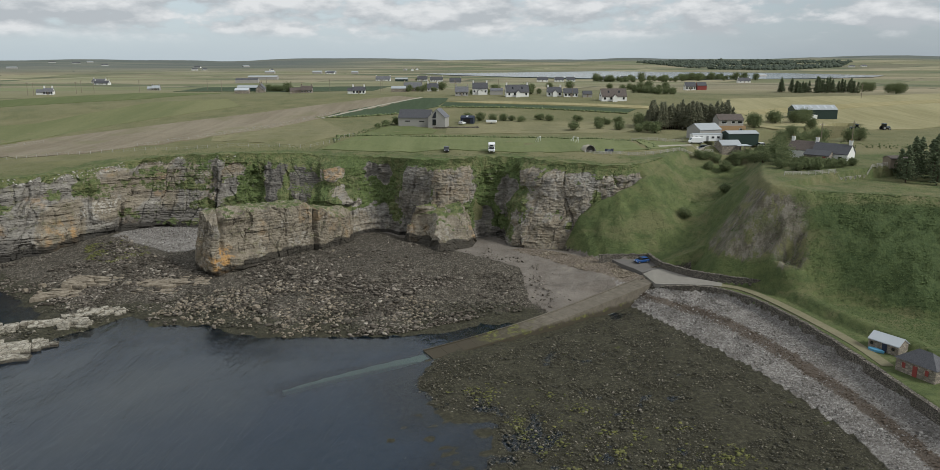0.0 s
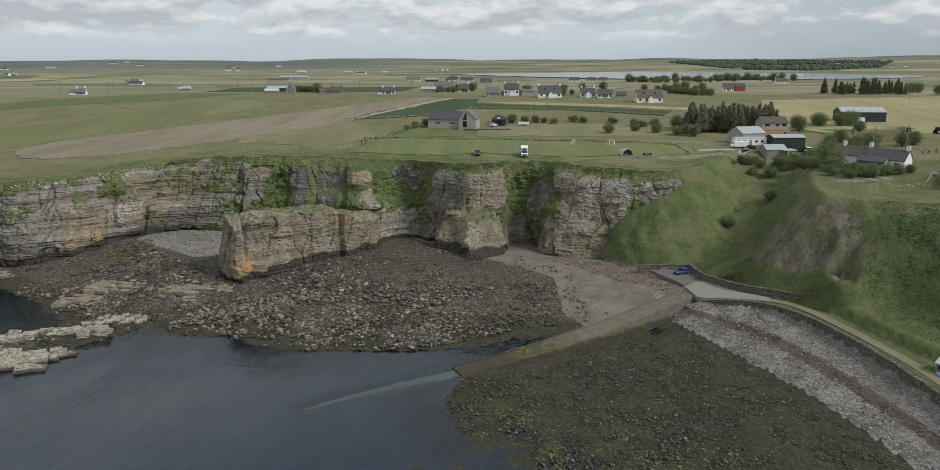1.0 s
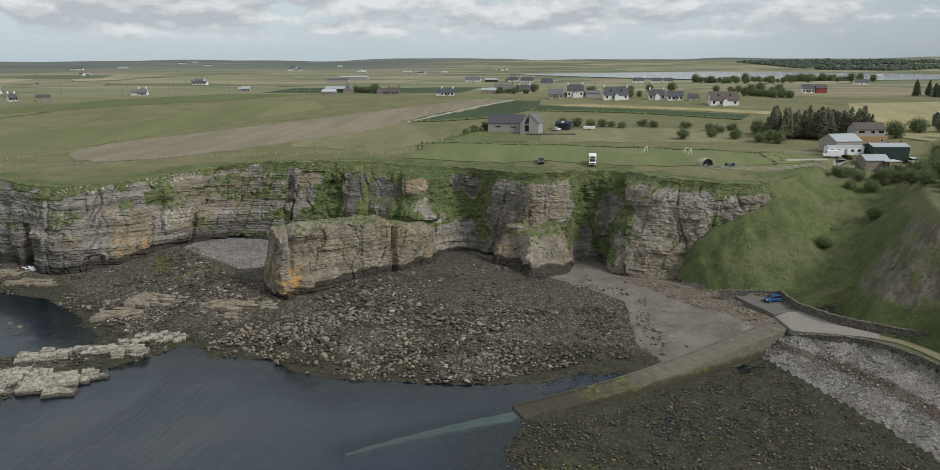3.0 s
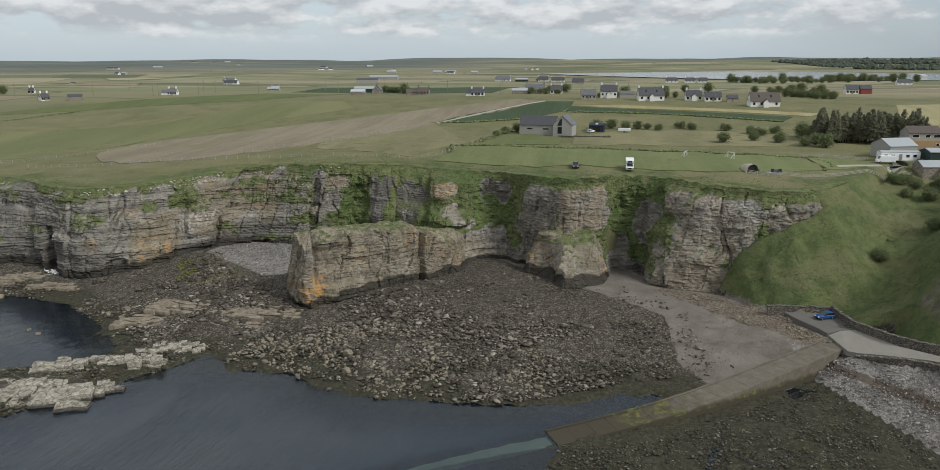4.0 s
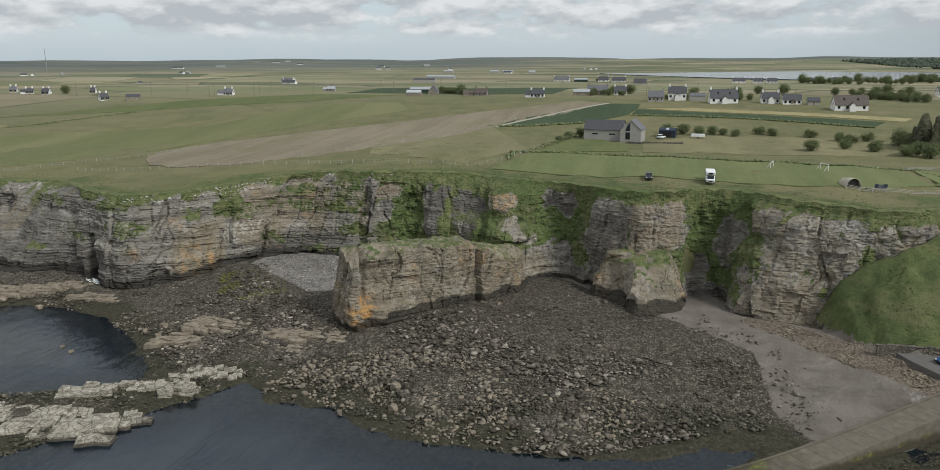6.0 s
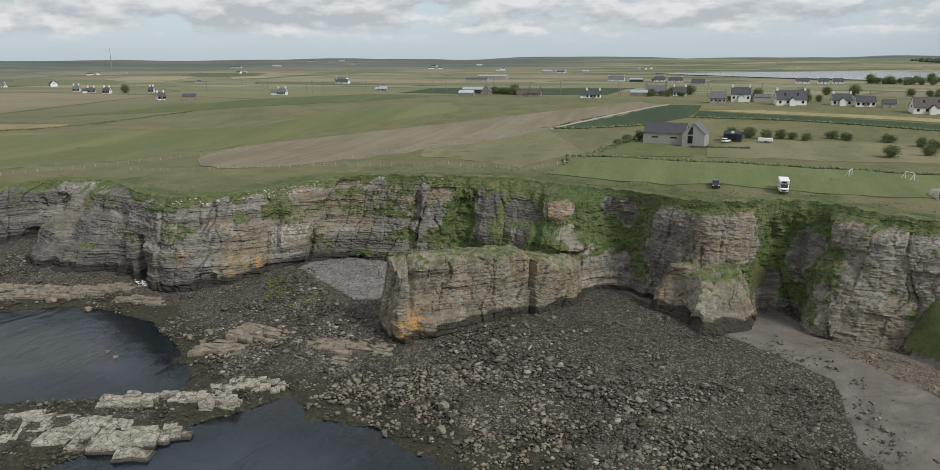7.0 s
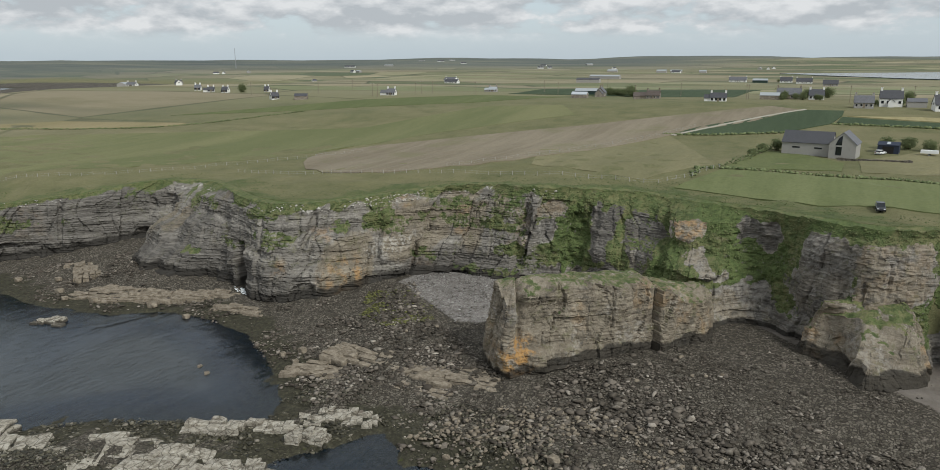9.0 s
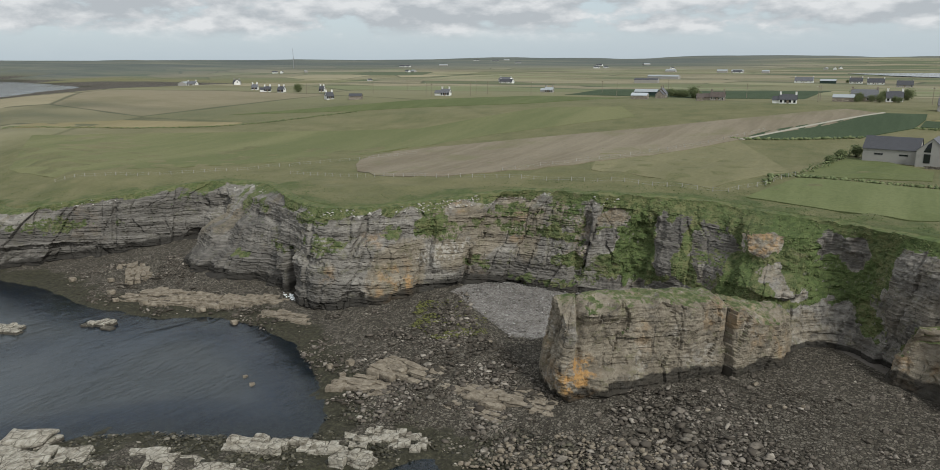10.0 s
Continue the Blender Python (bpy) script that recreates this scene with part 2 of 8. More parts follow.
    turf = M.mix(M.step(M.math("ADD", M.attr("scar"), M.math("SUBTRACT", M.math("MULTIPLY", M.noise(4.2, 7, 0.8, M.scaled(1, 1, 0.4)), 2.6), 1.3)), 0.50, 0.64, 0, 0.9), turf, scar)
    lush = M.mix(M.step(M.noise(3.5, 6, 0.8), 0.36, 0.66), (0.066, 0.094, 0.034), (0.122, 0.146, 0.056))
    lush = M.mix(M.step(M.noise(4.5, 7, 0.8, M.scaled(0.5, 1.2, 1.6, 0.6)), 0.52, 0.66, 0, 0.7), lush, (0.150, 0.145, 0.070))
    lush = M.mix(M.step(M.noise(13, 6, 0.7, M.scaled(0.6, 1.0, 1.5, 0.5)), 0.49, 0.62, 0, 0.6), lush, (0.172, 0.156, 0.080))
    lush = M.mix(M.step(M.noise(1.1, 6, 0.85), 0.52, 0.62, 0, 0.75), lush, (0.044, 0.066, 0.025))
    lush = M.mix(M.step(M.noise(0.5, 4, 0.8), 0.55, 0.68, 0, 0.5), lush, (0.150, 0.165, 0.072))
    turf = M.mix(M.step(M.math("ADD", M.attr("lush"), M.math("SUBTRACT", M.noise(5, 5, 0.7), 0.5)), 0.35, 0.65, 0, 0.9), turf, lush)
    fern = M.mix(M.step(M.noise(1.2, 6, 0.8), 0.36, 0.66), (0.040, 0.062, 0.024), (0.080, 0.106, 0.041))
    turf = M.mix(M.step(M.math("ADD", M.attr("bracken"), M.math("SUBTRACT", M.math("MULTIPLY", M.noise(7, 5, 0.7), 1.8), 0.9)), 0.30, 0.70, 0, 0.9), turf, fern)
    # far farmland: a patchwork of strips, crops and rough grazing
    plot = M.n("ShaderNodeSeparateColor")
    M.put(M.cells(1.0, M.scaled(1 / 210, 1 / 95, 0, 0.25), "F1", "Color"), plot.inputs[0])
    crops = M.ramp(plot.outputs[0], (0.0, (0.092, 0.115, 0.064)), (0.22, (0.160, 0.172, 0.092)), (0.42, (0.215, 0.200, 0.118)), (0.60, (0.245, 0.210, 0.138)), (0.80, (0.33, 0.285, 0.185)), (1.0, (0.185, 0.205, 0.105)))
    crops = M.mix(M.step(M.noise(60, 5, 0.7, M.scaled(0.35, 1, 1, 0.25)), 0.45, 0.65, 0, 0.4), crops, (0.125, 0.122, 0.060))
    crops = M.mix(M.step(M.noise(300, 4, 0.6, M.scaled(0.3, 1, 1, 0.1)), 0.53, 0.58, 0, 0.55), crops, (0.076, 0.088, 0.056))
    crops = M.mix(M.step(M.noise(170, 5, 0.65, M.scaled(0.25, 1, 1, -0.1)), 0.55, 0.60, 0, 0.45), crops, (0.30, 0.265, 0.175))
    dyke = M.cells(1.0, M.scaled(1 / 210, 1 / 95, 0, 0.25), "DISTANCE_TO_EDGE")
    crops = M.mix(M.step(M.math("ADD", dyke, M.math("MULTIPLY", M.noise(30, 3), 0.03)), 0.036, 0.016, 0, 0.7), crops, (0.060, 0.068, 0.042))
    # distant moorland, with the blue-grey haze of distance put into its colour
    hazy_moor = M.ramp(M.noise(240, 5, 0.65, M.scaled(0.3, 1, 1, 0.1)), (0.35, (0.078, 0.094, 0.096)), (0.52, (0.115, 0.128, 0.112)), (0.7, (0.190, 0.188, 0.140)))
    turf = M.mix(M.attr("farm"), turf, M.mix(M.math("MULTIPLY", M.attr("hazy_moor"), 0.9), crops, hazy_moor))
    g = M.step(M.math("ADD", M.attr("grass"), M.math("SUBTRACT", M.noise(1.4, 5, 0.7), 0.5)), 0.42, 0.58)
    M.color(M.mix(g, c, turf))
    M.bump(M.noise(0.9, 6, 0.75), 0.6, 0.8).bump(M.noise(5, 4), 0.8, 0.4)
    return M.m


def make_water():
    """Clear dark water: the bed shows through in the shallows, and sky and cliffs lie on its ripples."""
    M = Mat("sea", 0.05, 0.5)
    body = M.n("ShaderNodeBsdfDiffuse")
    M.put(M.ramp(M.noise(60, 4, 0.6, M.scaled(1, 0.6, 1, 0.7)), (0.36, (0.003, 0.016, 0.042)), (0.62, (0.010, 0.022, 0.038))), body.inputs[0])
    # reflected sky painted in as a paler grey body colour
    sky_sheen = M.mix(M.attr("sky_sheen"), body.inputs[0].links[0].from_socket, (0.046, 0.054, 0.058))
    M.put(sky_sheen, body.inputs[0])
    # a low swell, wind ripples bent round the bay, and calmer lanes between them
    calm = M.step(M.noise(26, 4, 0.6, M.scaled(1, 0.45, 1, 0.9), 1.2), 0.40, 0.62, 0.35, 1.0)
    swell = M.noise(7.0, 3, 0.5, M.scaled(1, 0.30, 1, 0.75), 1.4)
    ripple = M.math("MULTIPLY", M.noise(0.95, 4, 0.6, M.scaled(1, 0.24, 1, 0.65), 0.7), M.math("MULTIPLY", calm, M.step(M.attr("deep"), 0.2, 1.0, 0.35, 1.0)))
    M.bump(swell, 0.26, 0.9).bump(ripple, 0.26, 1.0)
    normal = M.p.inputs["Normal"].links[0].from_socket
    clear = M.n("ShaderNodeBsdfTransparent")
    clear.inputs[0].default_value = (0.74, 0.84, 0.80, 1)
    depth = M.n("ShaderNodeMixShader")
    M.put(M.math("MULTIPLY_ADD", M.attr("deep"), 0.62), depth.inputs[0])
    depth.inputs[0].links[0].from_node.inputs[2].default_value = 0.30
    M.put(clear.outputs[0], depth.inputs[1])
    M.put(body.outputs[0], depth.inputs[2])
    shine, fres = M.n("ShaderNodeBsdfGlossy"), M.n("ShaderNodeFresnel")
    shine.inputs["Roughness"].default_value = 0.07
    fres.inputs[0].default_value = 1.47
    M.put(normal, shine.inputs["Normal"])
    M.put(normal, fres.inputs["Normal"])
    both = M.n("ShaderNodeMixShader")
    M.put(fres.outputs[0], both.inputs[0])
    M.put(depth.outputs[0], both.inputs[1])
    M.put(shine.outputs[0], both.inputs[2])
    M.put(both.outputs[0], M.t.nodes["Material Output"].inputs[0])
    return M.m


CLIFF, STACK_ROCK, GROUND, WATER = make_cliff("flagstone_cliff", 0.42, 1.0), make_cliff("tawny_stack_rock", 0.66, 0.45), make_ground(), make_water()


def make_plain(name, tone, rough=0.85, spec=0.3, vary=0.18, size=0.6, metal=0.0, bump=0.01):
    """A painted, rendered or sawn surface with blotches and fine grain."""
    M = Mat(name, rough, spec, metal)
    dark = tuple(c * (1 - vary) for c in tone)
    lite = tuple(min(1, c * (1 + vary)) for c in tone)
    c = M.mix(M.noise(size, 5, 0.65), dark, lite)
    c = M.mix(M.step(M.noise(size * 4, 4, 0.7), 0.55, 0.75, 0, 0.35), c, tuple(v * 0.6 for v in tone))
    M.color(c)
    if bump:
        M.bump(M.noise(size * 0.3, 4, 0.7), bump, 0.6)
    return M.m


def make_stones():
    M = Mat("beach_stone", 0.9, 0.25)
    r = M.island()
    c = M.ramp(r, (0.0, (0.052, 0.043, 0.034)), (0.35, (0.112, 0.094, 0.076)), (0.70, (0.182, 0.155, 0.127)), (0.92, (0.275, 0.240, 0.198)), (1.0, (0.40, 0.355, 0.298)))
    c = M.mix(M.step(M.noise(11, 6, 0.75), 0.46, 0.58, 0, 0.72), c, (0.050, 0.042, 0.031))
    c = M.mix(M.step(M.noise(0.6, 4, 0.7), 0.45, 0.7, 0, 0.5), c, (0.060, 0.050, 0.038))
    M.color(c).bump(M.noise(0.25, 4, 0.7), 0.05, 0.6)
    return M.m


def make_shingle():
    M = Mat("shingle_stone", 0.9, 0.25)
    c = M.ramp(M.island(), (0.0, (0.125, 0.112, 0.100)), (0.5, (0.225, 0.207, 0.190)), (0.85, (0.31, 0.29, 0.268)), (1.0, (0.45, 0.425, 0.395)))
    M.color(M.mix(M.step(M.noise(0.4, 4, 0.7), 0.5, 0.7, 0, 0.4), c, (0.10, 0.085, 0.07)))
    return M.m


def make_weed():
    M = Mat("bladder_wrack", 0.65, 0.4)
    c = M.ramp(M.island(), (0.0, (0.024, 0.022, 0.014)), (0.5, (0.056, 0.050, 0.032)), (0.85, (0.100, 0.090, 0.060)), (0.95, (0.150, 0.135, 0.095)), (1.0, (0.24, 0.21, 0.17)))
    M.color(c).bump(M.noise(0.15, 4, 0.7), 0.06, 0.8)
    return M.m


def make_ledge():
    M = Mat("pale_ledge_rock", 0.9, 0.25)
    c = M.ramp(M.noise(0.9, 5, 0.7), (0.30, (0.14, 0.118, 0.092)), (0.47, (0.31, 0.280, 0.226)), (0.70, (0.50, 0.465, 0.395)))
    c = M.mix(M.step(M.noise(2.4, 6, 0.8), 0.52, 0.64, 0, 0.8), c, (0.095, 0.078, 0.054))
    low = M.math("ADD", M.z(), M.math("MULTIPLY", M.noise(0.8, 4), -0.8))
    c = M.mix(M.step(low, 0.45, -0.1, 0, 0.85), c, (0.030, 0.025, 0.018))
    crack = M.cells(1.5, M.scaled(1.0, 0.6, 1.4, 0.35), "DISTANCE_TO_EDGE")
    c = M.mix(M.step(M.math("ADD", crack, M.math("MULTIPLY", M.noise(0.5, 4, 0.7), 0.08)), 0.085, 0.055, 0, 0.75), c, (0.075, 0.062, 0.046))
    c = M.mix(M.step(M.noise(0.35, 4, 0.8), 0.56, 0.70, 0, 0.6), c, (0.16, 0.135, 0.10))
    M.color(c).bump(M.noise(0.5, 5, 0.7), 0.20, 0.9)
    return M.m


def make_shelf():
    M = Mat("tan_shelf_rock", 0.92, 0.2)
    c = M.ramp(M.noise(1.1, 5, 0.7), (0.28, (0.092, 0.074, 0.055)), (0.48, (0.205, 0.170, 0.127)), (0.72, (0.34, 0.292, 0.226)))
    c = M.mix(M.step(M.noise(3.0, 6, 0.8), 0.54, 0.66, 0, 0.6), c, (0.075, 0.062, 0.045))
    M.color(c).bump(M.noise(0.5, 5, 0.7), 0.12, 0.7)
    return M.m


SHELF = make_shelf()


def make_leaf(name, dark, lite):
    M = Mat(name, 0.8, 0.2)
    M.color(M.mix(M.step(M.noise(0.5, 3, 0.7), 0.4, 0.8, 0, 0.5), M.mix(M.island(), dark, lite), dark))
    return M.m


def make_masonry(name, base, joint):
    """Rubble walling: uneven courses of stone with darker joints."""
    M = Mat(name, 0.92, 0.2)
    vec = M.scaled(1.0, 1.0, 1.9)
    cell = M.cells(0.55, vec, "F1", "Color")
    s = M.n("ShaderNodeSeparateColor")
    M.put(cell, s.inputs[0])
    c = M.mix(s.outputs[0], tuple(v * 0.6 for v in base), tuple(v * 1.35 for v in base))
    edge = M.cells(0.55, vec, "DISTANCE_TO_EDGE")
    c = M.mix(M.step(edge, 0.03, 0.10, 1, 0), c, joint)
    c = M.mix(M.step(M.noise(1.6, 5, 0.7), 0.5, 0.7, 0, 0.5), c, (0.075, 0.075, 0.045))
    M.color(c).bump(M.step(edge, 0.0, 0.15), 0.06, 0.8)
    return M.m


def make_concrete():
    M = Mat("worn_concrete", 0.9, 0.25)
    c = M.ramp(M.noise(1.4, 6, 0.7), (0.3, (0.105, 0.089, 0.068)), (0.6, (0.160, 0.138, 0.108)), (0.8, (0.225, 0.200, 0.165)))
    c = M.mix(M.math("MULTIPLY", M.rand(), 0.35), c, (0.15, 0.13, 0.105))
    wet = M.math("ADD", M.z(), M.math("MULTIPLY", M.noise(3.0, 5, 0.7), -2.2))
    weedy = M.mix(M.step(M.noise(1.2, 5, 0.7), 0.42, 0.6), (0.080, 0.078, 0.034), (0.150, 0.150, 0.045))
    c = M.mix(M.step(wet, 1.2, 0.1, 0, 0.9), c, (0.052, 0.043, 0.028))
    patch = M.math("MULTIPLY", M.step(M.noise(2.6, 5, 0.7), 0.50, 0.62), M.math("MULTIPLY", M.step(M.z(), 0.9, 1.3), M.step(M.z(), 2.2, 1.6)))
    c = M.mix(patch, c, weedy)
    pale = M.step(M.z(), 0.10, -0.15)
    c = M.mix(pale, c, (0.72, 0.82, 0.70))
    M.color(c).bump(M.noise(0.4, 5, 0.7), 0.04, 0.6)
    return M.m


def make_field(name, a, b, row=0.0, turn=0.0, size=14.0, weedy=0.0):
    """Crop or grass in long streaks along its rows."""
    M = Mat(name, 0.95, 0.15)
    streak = M.noise(size, 5, 0.65, M.scaled(1, 0.16, 1, turn))
    c = M.mix(M.step(streak, 0.36, 0.64), a, b)
    fine = M.noise(0.9, 5, 0.75)
    c = M.mix(M.step(fine, 0.35, 0.7, 0, 0.45), c, tuple(v * 0.6 for v in a))
    if row:
        c = M.mix(M.step(M.noise(row, 2, 0.5, M.scaled(1, 0.03, 1, turn)), 0.42, 0.66, 0, 0.2), c, tuple(v * 1.2 for v in b))
    if weedy:
        c = M.mix(M.step(M.noise(30, 6, 0.7), 0.50, 0.66, 0, weedy), c, (0.165, 0.160, 0.080))
    M.color(c).bump(fine, 0.15, 0.6)
    return M.m


def make_slate(name, tone):
    M = Mat(name, 0.6, 0.4)
    rows = M.n("ShaderNodeTexBrick")
    rows.inputs["Scale"].default_value = 2.2
    rows.inputs["Mortar Size"].default_value = 0.012
    rows.inputs["Color1"].default_value = (*tone, 1)
    rows.inputs["Color2"].default_value = (*(v * 1.3 for v in tone), 1)
    rows.inputs["Mortar"].default_value = (*(v * 0.45 for v in tone), 1)
    k = M.n("ShaderNodeTexCoord")
    M.put(k.outputs["Object"], rows.inputs["Vector"])
    c = M.mix(M.step(M.noise(1.1, 5, 0.7), 0.5, 0.72, 0, 0.5), rows.outputs[0], tuple(v * 1.5 for v in tone))
    M.color(c)
    return M.m


def make_glass():
    M = Mat("window_glass", 0.05, 0.6)
    M.color((0.012, 0.015, 0.018))
    return M.m


STONE, SHINGLE_M, WEED, LEDGE, CONCRETE, GLASS = make_stones(), make_shingle(), make_weed(), make_ledge(), make_concrete(), make_glass()
MASONRY = make_masonry("rubble_wall", (0.17, 0.15, 0.125), (0.05, 0.045, 0.04))
HOUSE_STONE = make_masonry("house_stone", (0.31, 0.265, 0.215), (0.20, 0.175, 0.15))
TARMAC = make_plain("old_tarmac", (0.135, 0.125, 0.115), 0.95, 0.2, 0.2, 1.2)
WHITE = make_plain("white_render", (0.74, 0.73, 0.69), 0.85, 0.25, 0.05)
GREY_RENDER = make_plain("grey_render", (0.33, 0.315, 0.29), 0.85, 0.25, 0.08)
TAN_RENDER = make_plain("ochre_brick", (0.36, 0.235, 0.13), 0.85, 0.25, 0.12)
SLATE, BROWN_TILE, GREY_SLATE = make_slate("slate", (0.060, 0.060, 0.066)), make_slate("brown_tile", (0.085, 0.066, 0.056)), make_slate("grey_slate", (0.115, 0.115, 0.122))
SHEET = make_plain("grey_sheet_roof", (0.34, 0.36, 0.37), 0.5, 0.4, 0.10, 2.0)
PALE_SHEET = make_plain("pale_sheet_roof", (0.44, 0.465, 0.485), 0.5, 0.4, 0.08, 1.5)
DARK_GREEN = make_plain("dark_green_cladding", (0.020, 0.040, 0.032), 0.6, 0.4, 0.12)
NAVY = make_plain("navy_cladding", (0.020, 0.028, 0.050), 0.6, 0.4, 0.12)
RED_PAINT = make_plain("red_paint", (0.25, 0.050, 0.042), 0.5, 0.4, 0.1)
TIMBER = make_plain("weathered_timber", (0.23, 0.19, 0.145), 0.9, 0.2, 0.2, 0.3)
PALE_TIMBER = make_plain("silvered_timber", (0.38, 0.36, 0.32), 0.9, 0.2, 0.2, 0.3)
BLACK_PAINT = make_plain("black_car_paint", (0.012, 0.013, 0.016), 0.25, 0.6, 0.1, 1.0, bump=0)
BLUE_PAINT = make_plain("blue_car_paint", (0.018, 0.070, 0.22), 0.25, 0.6, 0.1, 1.0, bump=0)
WHITE_PAINT = make_plain("white_vehicle_paint", (0.80, 0.80, 0.79), 0.3, 0.5, 0.03, 1.0, bump=0)
GREY_PAINT = make_plain("grey_car_paint", (0.10, 0.12, 0.14), 0.3, 0.6, 0.05, 1.0, bump=0)
RUBBER = make_plain("tyre_rubber", (0.020, 0.020, 0.020), 0.85, 0.2, 0.2, bump=0)
METAL = make_plain("dull_metal", (0.42, 0.42, 0.42), 0.4, 0.5, 0.1, metal=0.8, bump=0)
CANVAS = make_plain("beige_canvas", (0.46, 0.41, 0.33), 0.9, 0.2, 0.08, 0.8)
# near-black colour that stands for the shade inside open doorways
DOORWAY_SHADE = make_plain("doorway_shade", (0.030, 0.028, 0.026), 0.95, 0.1, 0.2)
CONIFER = make_leaf("conifer_needles", (0.060, 0.080, 0.042), (0.135, 0.160, 0.086))
CONIFER_DRY = make_leaf("wind_burnt_needles", (0.096, 0.100, 0.064), (0.205, 0.200, 0.128))
BUSH = make_leaf("broad_leaves", (0.090, 0.116, 0.050), (0.195, 0.220, 0.104))
BRACKEN = make_leaf("bracken_fronds", (0.055, 0.082, 0.029), (0.104, 0.136, 0.050))
FERN = make_leaf("cliff_herbs", (0.082, 0.104, 0.040), (0.160, 0.172, 0.076))
GREEN_WEED = make_leaf("gutweed", (0.080, 0.086, 0.028), (0.165, 0.160, 0.056))
BARK = make_plain("bark", (0.075, 0.055, 0.040), 0.95, 0.1, 0.3, 0.3)


# ---------------------------------------------------------------- the lie of the land
def smooth(a, lo, hi):
    t = np.clip((np.asarray(a, float) - lo) / (hi - lo), 0, 1)
    return t * t * (3 - 2 * t)


def line_distance(line, X, Y):
    """Distance to an open line of (x, y, value) and the value at its nearest place."""
    best = np.full(np.shape(X), 1e9)
    val = np.zeros(np.shape(X))
    for (ax, ay, az), (bx, by, bz) in zip(line[:-1], line[1:]):
        ux, uy = bx - ax, by - ay
        t = np.clip(((X - ax) * ux + (Y - ay) * uy) / (ux * ux + uy * uy), 0, 1)
        d = np.hypot(X - ax - t * ux, Y - ay - t * uy)
        near = d < best
        best = np.where(near, d, best)
        val = np.where(near, az + t * (bz - az), val)
    return best, val


def inside(poly, X, Y):
    odd = np.zeros(np.shape(X), bool)
    for (ax, ay), (bx, by) in zip(poly, poly[1:] + poly[:1]):
        if ay != by:
            odd ^= ((ay > Y) != (by > Y)) & (X < (bx - ax) * (Y - ay) / (by - ay) + ax)
    return odd


def signed(poly, X, Y):
    """Distance to a closed outline, positive within it."""
    d, _ = line_distance([(x, y, 0) for x, y in poly + poly[:1]], X, Y)
    return np.where(inside(poly, X, Y), d, -d)


def waves(X, Y, size, seed):
    """Soft rolling noise of about -1 to 1, at a given size in metres."""
    r = np.random.RandomState(seed)
    out = np.zeros(np.shape(X))
    for k in range(7):
        a, p, s = r.uniform(0, 2 * np.pi), r.uniform(0, 6.3), r.uniform(0.7, 1.5)
        out = out + np.sin((X * np.cos(a) + Y * np.sin(a)) * 2 * np.pi / (size * s) + p + 1.3 * np.sin((X * np.sin(a) - Y * np.cos(a)) * 2 * np.pi / (size * s * 1.7) + 2 * p))
    return out / 3.2


# The line where the sea meets the shore, from the far west round the cove, the ledge, the bay and the reef.
SHORE_WEST = [(-5500, 1670), (-3000, 1530), (-2160, 1300), (-1815, 1190), (-1640, 1130), (-1600, 1010), (-1490, 900), (-1290, 725), (-1100, 572), (-912, 480), (-595, 322), (-340, 205), (-264, 187), (-232, 191), (-206, 188), (-180, 190), (-166, 199), (-154, 199), (-139, 195), (-127, 188), (-117, 180)]
SHORE = SHORE_WEST + [(-109, 172), (-106, 166), (-117, 160), (-132, 154), (-140, 147), (-147, 137), (-168, 116), (-150, 100), (-118, 124), (-107, 137), (-101, 146),
         (-94, 154), (-83, 170), (-77, 163), (-63, 163), (-57, 158), (-45, 155), (-27, 155), (-14, 156), (-5, 158), (3, 162.5), (9, 164), (3, 157),
         (-8, 144), (-12, 132), (-7, 119), (4, 118), (4, 108), (0, 100), (-6, 80), (-2, 30), (20, -60), (5500, -600), (5500, 5500), (-5500, 5500)]
# The brink of the plateau with its heights, west to east, and on up the side of the burn.
WEST = [(-5500, 1700, 12), (-3000, 1560, 8), (-2150, 1330, 6), (-1810, 1215, 5), (-1615, 1140, 5), (-1575, 1010, 5), (-1470, 915, 5), (-1270, 740, 7), (-1090, 592, 11), (-925, 498, 15), (-600, 345, 17)]
BRINK = [(-480, 288, 17), (-342, 226, 17), (-270, 204, 17), (-250, 211, 19.2), (-239, 221, 20.5), (-229, 236, 22), (-222, 246, 23.3), (-203, 251, 23.8),
         (-186, 241, 25), (-172, 230, 26.2), (-158, 223, 26), (-146, 222, 26), (-135, 229, 26.3), (-127, 240, 26.9), (-108, 254, 29), (-88, 252, 30), (-74, 256, 30),
         (-60, 258, 29.5), (-46, 252, 29.5), (-31, 245, 30), (-18, 236, 30.5), (-8, 230, 31), (0, 230.5, 31.5), (6, 236.5, 31), (14, 235.5, 31), (22, 226, 31.5),
         (33, 221, 31), (42, 219, 30.5), (52, 223, 30.5), (62, 233, 31), (74, 250, 32), (90, 272, 33)]
# The foot of the rock face under each corner of the brink.
FOOT = [(-486, 279), (-346, 215), (-267, 193), (-251, 200), (-235, 215), (-224, 230), (-215, 236), (-200, 219), (-186, 215), (-170, 218.5), (-156, 219.2), (-146, 213),
        (-137, 216), (-124, 229), (-114, 242), (-92, 246), (-76, 246), (-60, 238), (-44, 223), (-31, 237), (-20, 230), (-10, 222), (-1, 224), (4, 230.5), (9, 228.5),
        (12.5, 217.5), (25, 213), (36, 212), (48, 215), (60, 227)]
# The head of the grass bank that climbs against the rock at the east end.
APRON = [(28, 214, 5), (33, 215, 16), (38, 215.5, 20), (45, 215, 23.5), (53, 218, 27), (62, 230, 30)]
